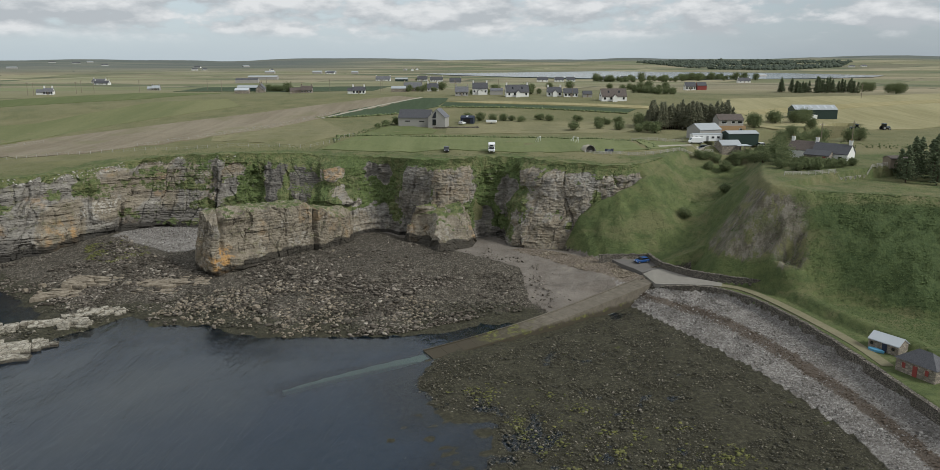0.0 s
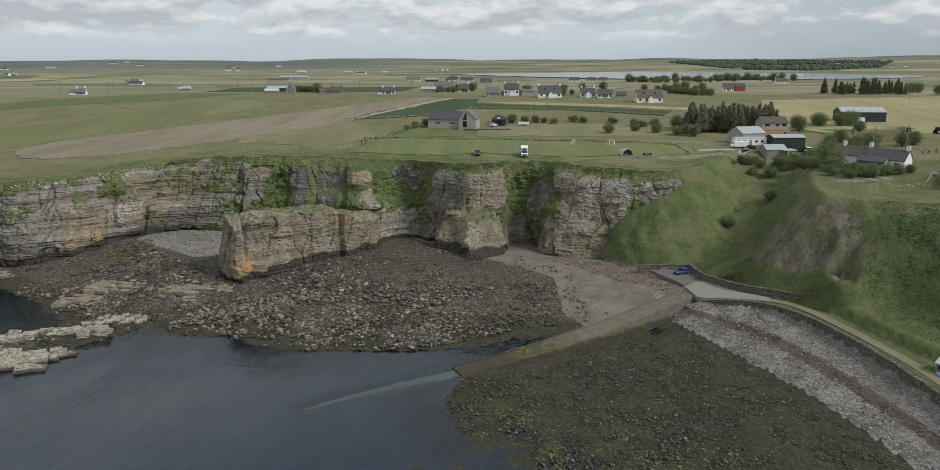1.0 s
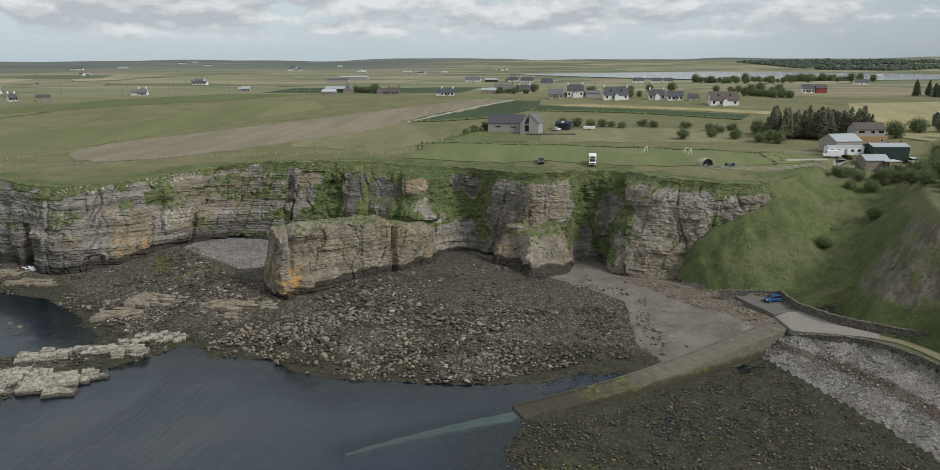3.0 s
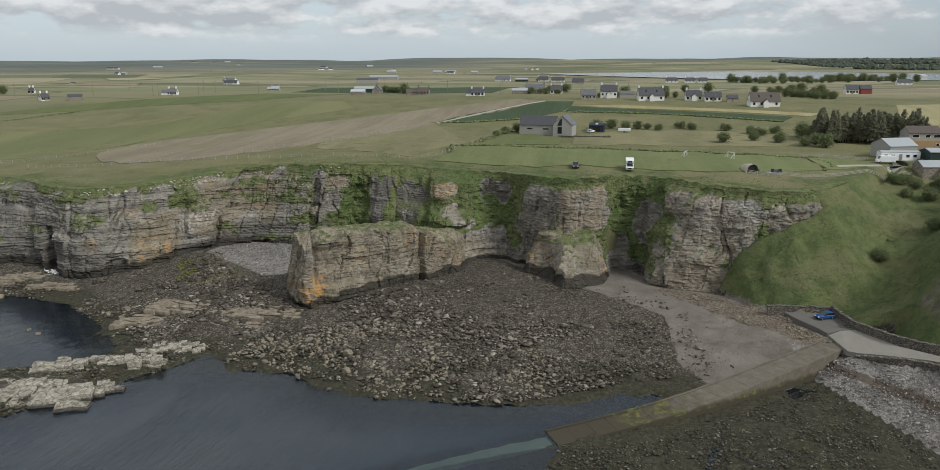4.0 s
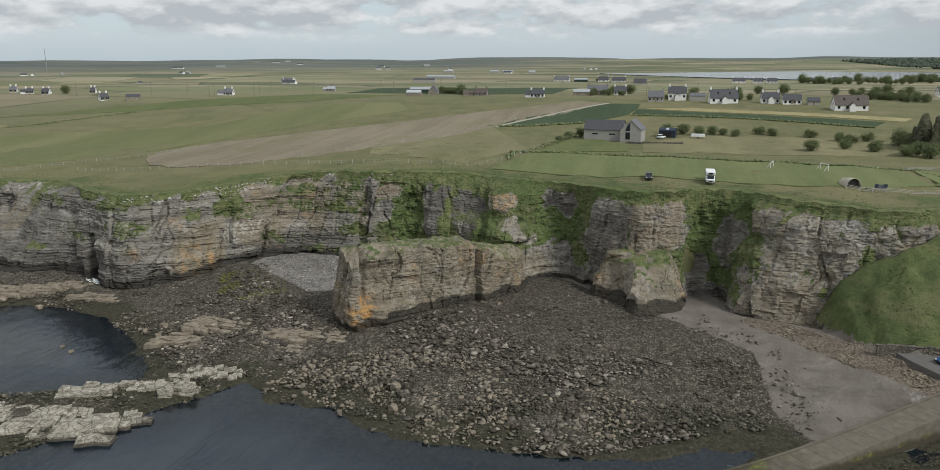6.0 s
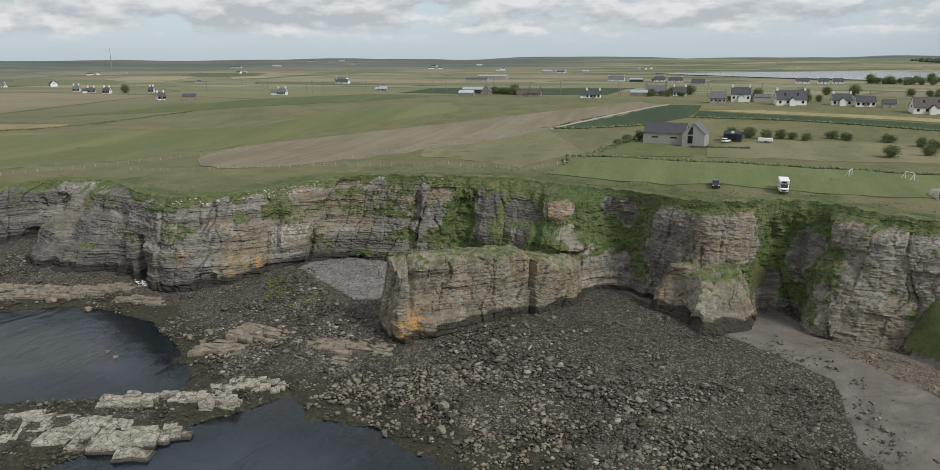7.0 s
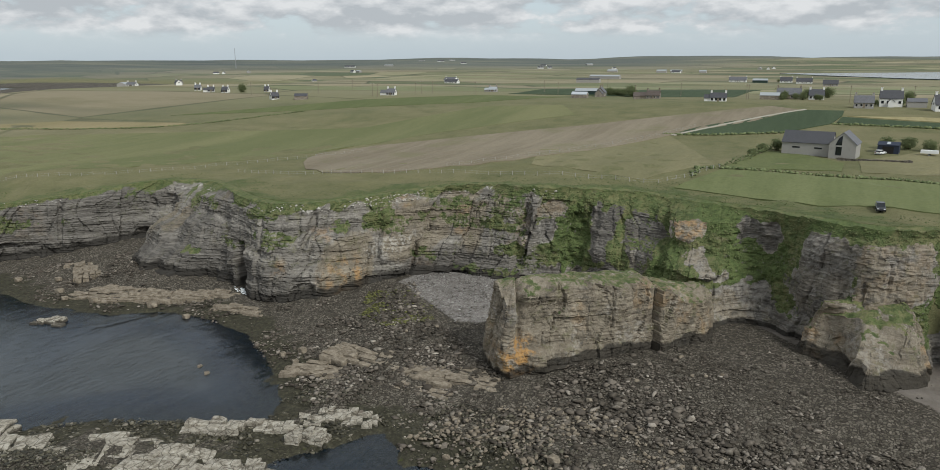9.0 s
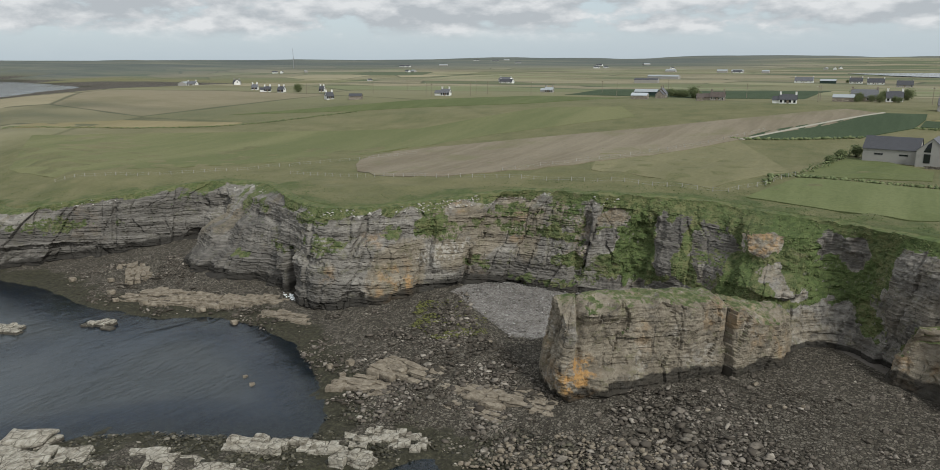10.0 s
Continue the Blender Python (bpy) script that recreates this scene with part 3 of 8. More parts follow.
# The rim of the grassy headland across the burn.
RIM = [(150, 285, 33), (122, 262, 33), (104, 243, 33), (92, 224, 32.5), (83, 206, 32), (77, 190, 31.5), (76, 181, 31), (84, 177, 30), (98, 176, 29.5), (125, 170, 29), (180, 150, 28), (300, 120, 26)]
# The bed of the burn, and the foot of the shingle and of the sea wall.
BURN = [(48, 196, 6.0), (57, 201, 9.5), (66, 212, 16.5), (77, 227, 23), (92, 246, 28.5), (112, 270, 32.5)]
SHINGLE = [(38, 186, 0), (41.6, 174.5, 0), (55.5, 143.3, 0), (61, 125, 0), (63.6, 112, 0), (64, 98, 0), (65, 40, 0), (68, -60, 0)]
WALL = [(49, 178.6, 4.2), (54, 175.8, 5.0), (60, 173.2, 5.5), (66.2, 165.5, 5.8), (70.4, 152, 5.9), (72.5, 140, 6.0), (74.0, 125, 6.0), (74.8, 111, 6.0), (78, 60, 6.0), (82, -60, 6.0)]
# The foot of the banks behind the yard and the track.
BANKFOOT = [(50.6, 198.8, 0), (51.6, 191, 0), (53.8, 186.8, 0), (57.8, 181, 0), (65.5, 176, 0), (71.5, 172, 0), (73.6, 165, 0), (78, 146, 0), (83, 131, 0), (88, 112, 0), (96, 60, 0)]

YARD = [(41, 197.5, 6.2), (46, 196, 6.3), (50.6, 192.5, 6.3), (55.0, 184.5, 6.2), (60.5, 178.5, 6.3), (66, 171.5, 6.7), (73.5, 158, 6.8)]


def inland(X, Y):
    """Height of the farmland away from the cliffs."""
    r = np.hypot(X, Y)
    z = 32.6 + 8 * smooth(Y, 320, 480) * (1 - smooth(Y, 560, 900)) * (1 - smooth(-X, 560, 760)) - 8.5 * smooth(-X, 60, 240) * (1 - smooth(Y, 260, 520))
    z = z + 0.5 * waves(X, Y, 140, 3) * smooth(Y, 300, 500)
    z = z - 28 * smooth(-X, 640, 1150) * (1 - smooth(Y, 1300, 1900))
    far = smooth(r, 2000, 4300)
    z = z + far * (34 + 9 * waves(X, Y, 1500, 8) + 3 * waves(X, Y, 500, 9)) - far * 8 * smooth(-X, 300, 2500) + far * 16 * smooth(X - 0.35 * Y, 0, 2200)
    return z


def foreshore(X, Y):
    d = signed(SHORE, X, Y)
    z = np.where(d < 0, -0.35 + 0.09 * d, 0.5 * smooth(d, 0, 3) - 0.35 * (1 - smooth(d, 0, 2)) + 5.0 * smooth(d, 2, 46))
    z = np.maximum(z, -6)
    # west of the slip the beach climbs to the cliffs; east of it lies a flat reef, then shingle up to the wall
    east = smooth(X - 0.72 * (Y - 140), -4, 8) * (1 - smooth(Y, 178, 186))
    ds, _ = line_distance(SHINGLE, X, Y)
    dw, _ = line_distance(WALL, X, Y)
    beyond = inside([(x, y) for x, y, _ in SHINGLE] + [(200, -60), (200, 186)], X, Y)
    bank = np.where(beyond, 0.7 + 4.2 * ds / (ds + dw + 1e-6), 0.26 - 0.90 * smooth(-d, -12, 26) + 0.14 * smooth(d, 4, 40))
    return z * (1 - east) + bank * east


def height(X, Y):
    X, Y = np.asarray(X, float), np.asarray(Y, float)
    low = foreshore(X, Y)
    # the burn's bed
    db, zb = line_distance(BURN, X, Y)
    bed = np.where(db < 13, zb + 0.35 * np.maximum(db - 3, 0), -9.0)
    low = np.maximum(low, np.where((X > 49) & (Y > 190), bed, -9.0))
    da, za = line_distance(APRON, X, Y)
    low = np.maximum(low, np.where(X > 20, za - 0.95 * da + 0.3 * waves(X, Y, 7, 4), -9.0))
    # the track behind the sea wall
    dw, zw = line_distance(WALL, X, Y)
    behind = inside([(x, y) for x, y, _ in WALL] + [(400, -60), (400, 200), (60, 200), (49, 188)], X, Y)
    low = np.where(behind, np.maximum(low, zw + 0.9 - 0.6 * (X < 54)), low)
    dy, zy = line_distance(YARD, X, Y)
    low = np.maximum(low, np.where(behind | ((X < 54) & (Y > 183)), zy - 0.8 * np.maximum(dy - 2.6, 0), -9.0))
    # the plateau
    rim = WEST + BRINK
    poly = [(x, y) for x, y, _ in rim] + [(160, 330), (400, 520), (5500, 5500), (-5500, 5500)]
    d, ze = line_distance(rim, X, Y)
    ins = inside(poly, X, Y)
    steep = 6.0 - 5.0 * smooth(X, 46, 54)
    g = inland(X, Y)
    top = np.where(ins, ze + (g - ze) * smooth(d, 0, 36) + 0.25 * waves(X, Y, 12, 5) * smooth(d, 1, 8) * (1 - smooth(d, 60, 120)), ze - steep * d)
    top = top - np.where(ins & (X < 50), 7.0 * np.maximum(2.6 - d, 0), 0) - np.where(~ins & (X < 50), 18.0, 0)
    # the headland across the burn
    poly2 = [(x, y) for x, y, _ in RIM] + [(5500, 100), (5500, 5500), (200, 400)]
    d2, zr = line_distance(RIM, X, Y)
    ins2 = inside(poly2, X, Y)
    side = 1.45 - 0.65 * smooth(X, 80, 100) - 0.45 * smooth(Y, 196, 212)
    drop = side * d2 + 0.35 * waves(X, Y, 9, 6) * smooth(d2, 1, 6)
    hill = np.where(ins2, zr + (g - zr) * smooth(d2, 20, 120), zr - drop)
    # cut back behind the yard and the track
    df, _ = line_distance(BANKFOOT, X, Y)
    strip = inside([(x, y) for x, y, _ in WALL] + [(x, y) for x, y, _ in reversed(BANKFOOT)], X, Y)
    cut = (X > 50) & (Y < 200)
    hill = np.where(strip, np.minimum(hill, 6.6), np.where(cut, np.minimum(hill, 7.7 + np.where(Y > 173, 2.4 * df, 2.2 * np.minimum(df, 1.7) + 0.2 * np.clip(df - 1.7, 0, 3.6) + 2.2 * np.maximum(df - 5.3, 0))), hill))
    z = np.maximum(np.maximum(top, hill), low)
    # a hedge-topped lip above the track
    lip = (Y < 176) & (Y > 100) & (X > 70) & (X < 112) & ~strip & behind
    return z + np.where(lip, 2.0 * smooth(df, 0.2, 1.8) * (1 - smooth(df, 3.5, 7.5)) * smooth(176 - Y, 0, 6), 0)


# ---------------------------------------------------------------- mesh helpers
def grid_mesh(name, P, closed=False, facets=False):
    """A sheet from an array of rows x columns x 3; closed joins the last column to the first."""
    r, c, _ = P.shape
    i = np.arange(r * c).reshape(r, c)
    if closed:
        i = np.concatenate([i, i[:, :1]], 1)
    f = np.stack([i[:-1, :-1], i[:-1, 1:], i[1:, 1:], i[1:, :-1]], -1).reshape(-1, 4)
    me = bpy.data.meshes.new(name)
    me.vertices.add(r * c)
    me.vertices.foreach_set("co", P.reshape(-1).astype(np.float32))
    me.loops.add(f.size)
    me.loops.foreach_set("vertex_index", f.reshape(-1).astype(np.int32))
    me.polygons.add(len(f))
    me.polygons.foreach_set("loop_start", np.arange(0, f.size, 4, dtype=np.int32))
    me.polygons.foreach_set("loop_total", np.full(len(f), 4, np.int32))
    if facets:
        me.polygons.foreach_set("use_smooth", np.zeros(len(f), bool))
    me.update(calc_edges=True)
    me.validate()
    return me


def put_attr(me, name, values):
    a = me.attributes.new(name, "FLOAT", "POINT")
    a.data.foreach_set("value", np.asarray(values, np.float32).reshape(-1))


def value_noise(x, y, z, seed=0):
    """Smooth lattice noise of -1 to 1."""
    xi, yi, zi = (np.floor(v).astype(np.int64) for v in (x, y, z))
    xf, yf, zf = x - xi, y - yi, z - zi
    u, v, w = (t * t * (3 - 2 * t) for t in (xf, yf, zf))

    def h(a, b, c):
        n = (a * 374761393 + b * 668265263 + c * 2147483647 + seed * 1274126177) & 0xFFFFFFFF
        n = ((n ^ (n >> 13)) * 1274126177) & 0xFFFFFFFF
        return ((n ^ (n >> 16)) & 0xFFFF) / 32767.5 - 1.0
    out = 0
    for dx in (0, 1):
        for dy in (0, 1):
            for dz in (0, 1):
                out = out + h(xi + dx, yi + dy, zi + dz) * (u if dx else 1 - u) * (v if dy else 1 - v) * (w if dz else 1 - w)
    return out


def fbm(x, y, z, octaves=4, seed=0, gain=0.5):
    out, a = 0, 1.0
    for k in range(octaves):
        out = out + a * value_noise(x * 2 ** k, y * 2 ** k, z * 2 ** k, seed + k)
        a *= gain
    return out


def resample(points, spacing, closed=False):
    """Points evenly along a smoothed line of any number of columns; distances are by the first two."""
    P = np.array(points, float)
    if closed:
        P = np.vstack([P, P[:1]])
    n = len(P)
    fine = []
    for i in range(n - 1):
        p0 = P[i - 1] if i else (P[-2] if closed else 2 * P[0] - P[1])
        p3 = P[i + 2] if i + 2 < n else (P[1] if closed else 2 * P[-1] - P[-2])
        for t in np.linspace(0, 1, 24, endpoint=False):
            a, b, c, d = p0, P[i], P[i + 1], p3
            fine.append(0.5 * (2 * b + (c - a) * t + (2 * a - 5 * b + 4 * c - d) * t * t + (3 * b - a - 3 * c + d) * t ** 3))
    fine = np.array(fine + [P[-1]])
    s = np.concatenate([[0], np.cumsum(np.hypot(*np.diff(fine[:, :2], axis=0).T))])
    at = np.linspace(0, s[-1], max(3, int(s[-1] / spacing)), endpoint=not closed)
    return np.stack([np.interp(at, s, fine[:, k]) for k in range(P.shape[1])], 1), at


# ---------------------------------------------------------------- ground: one sheet from the sea bed to the horizon
def stretch(lo, hi, step, far_lo, far_hi):
    core = list(np.arange(lo, hi, step))
    up, g = [core[-1]], step
    while up[-1] < far_hi:
        g *= 1.09
        up.append(up[-1] + g)
    down, g = [core[0]], step
    while down[-1] > far_lo:
        g *= 1.09
        down.append(down[-1] - g)
    return np.array(down[:0:-1] + core + up[1:])


gx, gy = np.meshgrid(stretch(-250, 112, 0.85, -4700, 4700), stretch(94, 262, 0.85, -900, 4700))
gz = height(gx, gy)
shore_d = signed(SHORE, gx, gy)
wild = (gz < 5.5) & (gy < 255) & (gx < 60)
gz = gz + np.where(wild, 0.30 * fbm(gx / 2.2, gy / 2.2, gx * 0, 3, 11) + 0.22 * fbm(gx / 9, gy / 9, gx * 0, 2, 12), 0)
lushness = smooth(gx, 20, 34) * smooth(gy, 60, 90) * (1 - smooth(gz, 25, 30))
gz = gz + 0.35 * fbm(gx / 1.6, gy / 1.6, gx * 0, 3, 15) * lushness * smooth(gz, 8, 12)
scarred = smooth(19 - np.hypot((gx - 70) * 1.0, (gy - 177) * 0.85), 0, 9) * smooth(gz, 10, 14) * (1 - smooth(gz, 28.5, 31))
gz = gz + 0.7 * scarred * fbm((gx + 0.6 * gy) / 3.2, (gx - gy) / 14, gx * 0, 3, 17)
lushness = lushness * (1 - 0.6 * scarred)
ground_me = grid_mesh("ground", np.stack([gx, gy, gz], -1))
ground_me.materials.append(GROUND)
SANDY = [(-30, 238), (-14, 222), (-2, 211), (14, 197), (15, 178), (20, 169), (26, 172), (50, 190), (47, 196), (30, 212), (16, 218), (6, 236), (-20, 240)]
SCREE = [(-118, 246), (-118, 232), (-104, 222), (-90, 212), (-80, 214), (-78, 240), (-90, 250)]
pebbly = inside([(x, y) for x, y, _ in SHINGLE] + [(x, y) for x, y, _ in reversed(WALL)] + [(46, 181)], gx, gy)
HEAD = [(8, 224), (22, 214.5), (30, 208.5), (36.5, 202), (37, 198.6), (50.5, 198.6), (51.3, 189.5), (57, 180.8), (62, 176.6), (62, 173), (60, 173), (49, 177.5), (30, 180), (8, 200)]
RUBBLE = [(16, 216), (24, 213), (31, 208), (38, 201), (44, 191), (47.5, 186.5), (43.5, 184.2), (38, 187), (30, 196), (21, 206), (13, 214)]
put_attr(ground_me, "grass", smooth(gz, 5.6, 7.2) * (1 - smooth(signed(HEAD, gx, gy), -0.8, 0.8)))
put_attr(ground_me, "rubble", smooth(signed(RUBBLE, gx, gy), -2.5, 2.0))
# how much of the haze-tinted moor colour shows, growing with distance
put_attr(ground_me, "hazy_moor", np.clip(smooth(np.hypot(gx, gy), 1900, 2900) * smooth(-gx - 0.1 * gy, -300, 500) + smooth(np.hypot(gx, gy), 3300, 4100), 0, 1))
put_attr(ground_me, "sand", smooth(signed(SANDY, gx, gy), -1.5, 2.0))
put_attr(ground_me, "shingle", np.maximum(np.where(pebbly, 1.0, 0.0), smooth(signed(SCREE, gx, gy), -2, 3)))
put_attr(ground_me, "weed", np.maximum(1 - smooth(gz, 0.4, 1.6), np.where(gx - 0.72 * (gy - 140) > 2, 0.9, 0) * (gy < 180)))
put_attr(ground_me, "scar", 0.66 * scarred)
put_attr(ground_me, "bracken", smooth(gx - 0.25 * (180 - gy), 74, 92) * smooth(gy, 96, 104) * (1 - smooth(gy, 176, 184)) * smooth(gz, 8.2, 9.2) * (1 - smooth(gz, 26, 29)))
_rank, _ = line_distance(BRINK, gx, gy)
headland = smooth(gx, 74, 82) * smooth(gz, 24, 28) * smooth(gy, 240, 225) * smooth(np.hypot(gx, gy), 330, 280)
put_attr(ground_me, "lush", np.maximum(np.maximum(lushness, 0.55 * headland), 0.62 * smooth(_rank + 5 * fbm(gx / 9, gy / 9, gx * 0, 2, 16), 15, 3) * smooth(gz, 14, 18) * (gx < 75)))
_ds, _ = line_distance(SHINGLE, gx, gy)
_dw, _ = line_distance(WALL, gx, gy)
put_attr(ground_me, "wrackline", np.where(pebbly, np.exp(-((_ds / (_ds + _dw + 1e-6) - 0.50) / 0.13) ** 2), 0.0))
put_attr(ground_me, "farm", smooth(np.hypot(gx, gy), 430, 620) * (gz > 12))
ground = tagged(new("ground", ground_me), "coastal turf, farmland and rocky foreshore in one sheet", "ground", kind="structure")

wx, wy = np.meshgrid(stretch(-262, 110, 1.6, -4900, 4900), stretch(60, 240, 1.6, -4900, 2400))
water_me = grid_mesh("water", np.stack([wx, wy, 0 * wx], -1))
_off = -signed(SHORE, wx, wy)
# westward, off the shore, the sky's grey sheen is put into the water's colour
put_attr(water_me, "sky_sheen", np.clip(smooth(-wx + 0.35 * (wy - 110), 10, 75) * smooth(_off, 3, 16) * (0.8 + 0.35 * fbm(wx / 22, wy / 22, wx * 0, 3, 19)), 0, 1))
_sunk, _ = line_distance([(-9, 145, 0), (-25, 136.2, 0), (-36, 129, 0)], wx, wy)
put_attr(water_me, "deep", smooth(_off, 0.5, 15) * (0.35 + 0.65 * smooth(_sunk, 1.0, 4.5)))
water_me.materials.append(WATER)
water = tagged(new("water", water_me), "dark blue sea water, lightly rippled, shallow at the edge", "sea", kind="structure")


# ---------------------------------------------------------------- cliffs
def carve(P, s, seed, corner=1.0, beds_by=1.0):
    """How far each place of a rock face stands out: corners and joints, blocks, thin beds and open seams."""
    x, y, z = P[..., 0], P[..., 1], P[..., 2]
    zz = z + 0.018 * s + 0.6 * fbm(x / 34, y / 34, z / 60, 2, seed + 4)
    o = 0 * s
    bulge = 0.9 * fbm(x / 17, y / 17, z / 26, 2, seed + 1)
    out = bulge
    for wide, deep, tall, k in ((15.0, 2.3, 60.0, 30), (5.2, 1.15, 9.0, 40), (2.1, 0.40, 3.2, 50)):
        c = s / wide + 0.75 * fbm(s / (3.1 * wide), zz / tall, o, 2, seed + k)
        cell = np.floor(c)
        part_ = c - cell
        tier = np.floor(zz / tall + value_noise(cell * 1.7, o, o, seed + k + 1))
        turn_ = value_noise(cell * 3.3, tier * 5.7, o, seed + k + 2)
        step_ = value_noise(cell * 2.9, tier * 3.1, o, seed + k + 3)
        edge = np.minimum(part_, 1 - part_) * wide
        open_ = value_noise(cell * 4.7, np.floor(zz / 4.0), o, seed + k + 4) > 0.05
        out = out + corner * deep * (0.55 * step_ + 0.8 * turn_ * (part_ - 0.5)) - 0.30 * deep * open_ * np.exp(-(edge / 0.38) ** 2)
    thin, mid, thick = np.floor(zz / 0.37), np.floor(zz / 1.25), np.floor(zz / 3.9)
    out = out + beds_by * (0.17 * value_noise(thin * 7.3, s / 7, o, seed + 5) + 0.24 * value_noise(mid * 5.1, s / 8, o, seed + 6) + 0.40 * value_noise(thick * 3.7, s / 19, o, seed + 7))
    seam = (zz / 1.25 - mid < 0.16) & (value_noise(mid * 9.1, s / 6, o, seed + 8) > 0.30)
    out = out - 0.40 * beds_by * seam
    stone = value_noise(np.floor(s / 0.95 + 3.7 * value_noise(thin * 1.7, o, o, seed + 12)) * 3.1, thin * 2.7, o, seed + 14)
    return out + 0.13 * stone + 0.16 * fbm(x / 0.9, y / 0.9, z / 0.6, 2, seed + 9)


foot = [(x, y) for x, y in FOOT]
stations = [(fx, fy, cx, cy, cz) for (fx, fy), (cx, cy, cz) in zip(foot, BRINK)][1:]
line, along = resample([((f[0] + f[2]) / 2, (f[1] + f[3]) / 2, *f) for f in stations], 0.34)
fx, fy, cx, cy, cz = line[:, 2:].T
fz = np.maximum(height(fx, fy), 0) * 0 + np.where(signed(SHORE, fx, fy) > 3, 1.0, -1.5)
v = np.concatenate([np.linspace(0, 1, 165), [1.02, 1.05]])[:, None]
vv = np.clip(v, 0, 1)
# terraces: steep risers and narrow shelves, shifting along the face
n_t = 3.0
u = vv * n_t + 0.55 * fbm(along / 24, along * 0, along * 0, 2, 55)[None] * np.sin(vv * np.pi)
stepped = (np.floor(u) + smooth(u - np.floor(u), 0.58, 1.0)) / n_t
lean = np.clip(0.45 * vv + 0.40 * stepped + 0.15 * vv ** 4, 0, 1)
S = np.repeat(along[None], len(v), 0)
X, Y = fx + (cx - fx) * lean, fy + (cy - fy) * lean
Z = fz + (cz - fz) * np.minimum(v, 1) + 0 * X
tx, ty = np.gradient(line[:, 0]), np.gradient(line[:, 1])
tl = np.hypot(tx, ty)
out_x, out_y = ty / tl, -tx / tl
k = np.ones(9) / 9
out_x, out_y = np.convolve(np.pad(out_x, 4, "edge"), k, "valid"), np.convolve(np.pad(out_y, 4, "edge"), k, "valid")
P = np.stack([X, Y, Z], -1)
d = carve(P, S, 20, 1.0, 0.9 - 0.65 * smooth(P[..., 0], -100, -78))
# bare outcrops of the eastern face: along, height, half length, half height, how proud, warmth, bleached, ochre
CRAGS_WEST = [(295.5, 20.5, 2.6, 8.0, 1.2, 0.0, 0.0, 0), (301, 25.0, 4.4, 4.0, 1.4, 1.0, 0.2, 0.3), (301, 18.0, 2.8, 3.2, 0.6, 0.2, 0.6, 0), (316.5, 18.6, 3.4, 7.5, 1.0, 0.1, 0.0, 0), (325, 19.6, 4.8, 7.0, 1.2, 0.3, 0.0, 0), (339.7, 25.0, 4.8, 3.4, 0.6, 1.0, 0.35, 0.9), (345.5, 17.3, 5.5, 1.9, 0.0, 0.5, 0.3, 0)]
CRAGS_MID = [(372, 20.0, 6.2, 8.0, 2.4, 0.35, 0.05, 0), (383.5, 20.4, 4.8, 8.0, 1.3, 0.6, 0.15, 0.2), (392.5, 22.6, 5.4, 6.2, 0.9, 0.6, 0.2, 0.2), (420, 26.5, 4.4, 3.2, 0.7, 0.5, 0.1, 0), (432, 21.0, 9.0, 9.0, 1.9, 0.45, 0.25, 0), (434, 19.0, 6.5, 5.5, 0.8, 0.1, 0.0, 0), (437, 26.6, 10.0, 2.6, 0.5, 0.5, 0.75, 0), (451.4, 23.3, 6.6, 6.4, 0.9, 0.5, 0.0, 0)]
CRAGS_EAST = [(404, 9.5, 3.0, 5.0, 0.5, 0.3, 0.0, 0), (409.5, 19.5, 2.2, 5.0, 0.5, 0.3, 0.0, 0), (357, 24, 2.4, 4.5, 0.5, 0.2, 0.0, 0), (352, 12.5, 6.0, 1.6, 0.2, 0.4, 0.4, 0), (461, 25.3, 6.0, 3.2, 0.7, 0.6, 0.2, 0), (430, 7.0, 11.0, 8.5, 1.5, 0.7, 0.1, 0.1), (351.4, 8.6, 9.0, 4.0, 0.5, 0.5, 0.3, 0), (325, 5.0, 26, 5.5, 0.3, 0.2, 0.1, 0), (360, 5, 11, 5.0, 0.3, 0.3, 0.1, 0), (405, 5.0, 12, 6, 0.2, 0.2, 0.0, 0), (452, 5.0, 9, 5.5, 0.2, 0.5, 0.0, 0)]
# grassy ledges, clefts and hollows of the western face: along, height, half length, half height, how deep
LEDGES = [(256, 20.5, 9.5, 2.6), (267, 11, 6.5, 1.8), (279, 19.3, 9, 2.0), (243, 20.2, 5, 1.4), (225, 17.3, 8, 1.6), (284, 7.2, 9, 1.5), (272, 24, 7, 1.6), (289, 13, 4, 1.5), (172, 21, 6, 2.5), (104, 13.0, 16, 2.0), (216, 23, 9, 1.2), (186, 22, 8, 1.6), (203, 14, 5, 1.4), (190, 10, 4, 1.0)]
HOLLOWS = [(209.9, 5.5, 2.2, 9.5, 3.2), (233.3, 19.0, 1.1, 6.0, 1.6), (264, 9.0, 1.2, 6.0, 1.2), (252.5, 16.0, 0.8, 9.0, 0.9), (277, 3.0, 7.0, 3.4, 3.0), (294, 16.0, 2.2, 10.0, 2.4), (154.5, 16.5, 6.5, 5.0, 3.4), (184, 11.0, 1.1, 10.0, 1.3), (236, 4.0, 4.0, 3.2, 1.4), (308, 17, 4.0, 12, 2.4), (333, 18, 2.6, 8, 1.4), (357, 20, 4.5, 8, 1.6), (404, 15, 7.5, 13, 1.2), (412, 25, 3.5, 5, 1.3), (121, 14, 0.9, 9, 1.2), (100, 5.0, 28, 2.6, 1.6), (148, 7, 6, 2.0, 2.0)]
PROUD = [(166, 8.0, 10, 6.5, 2.6), (220, 8, 7, 7, 1.3), (244, 10, 5.0, 10, 1.2), (257.5, 13, 4.5, 9, 0.7)]
east0 = smooth(P[..., 0], -100, -78)
bare, warmth, bleach, stain, solid = (np.zeros(P.shape[:2]) for _ in range(5))
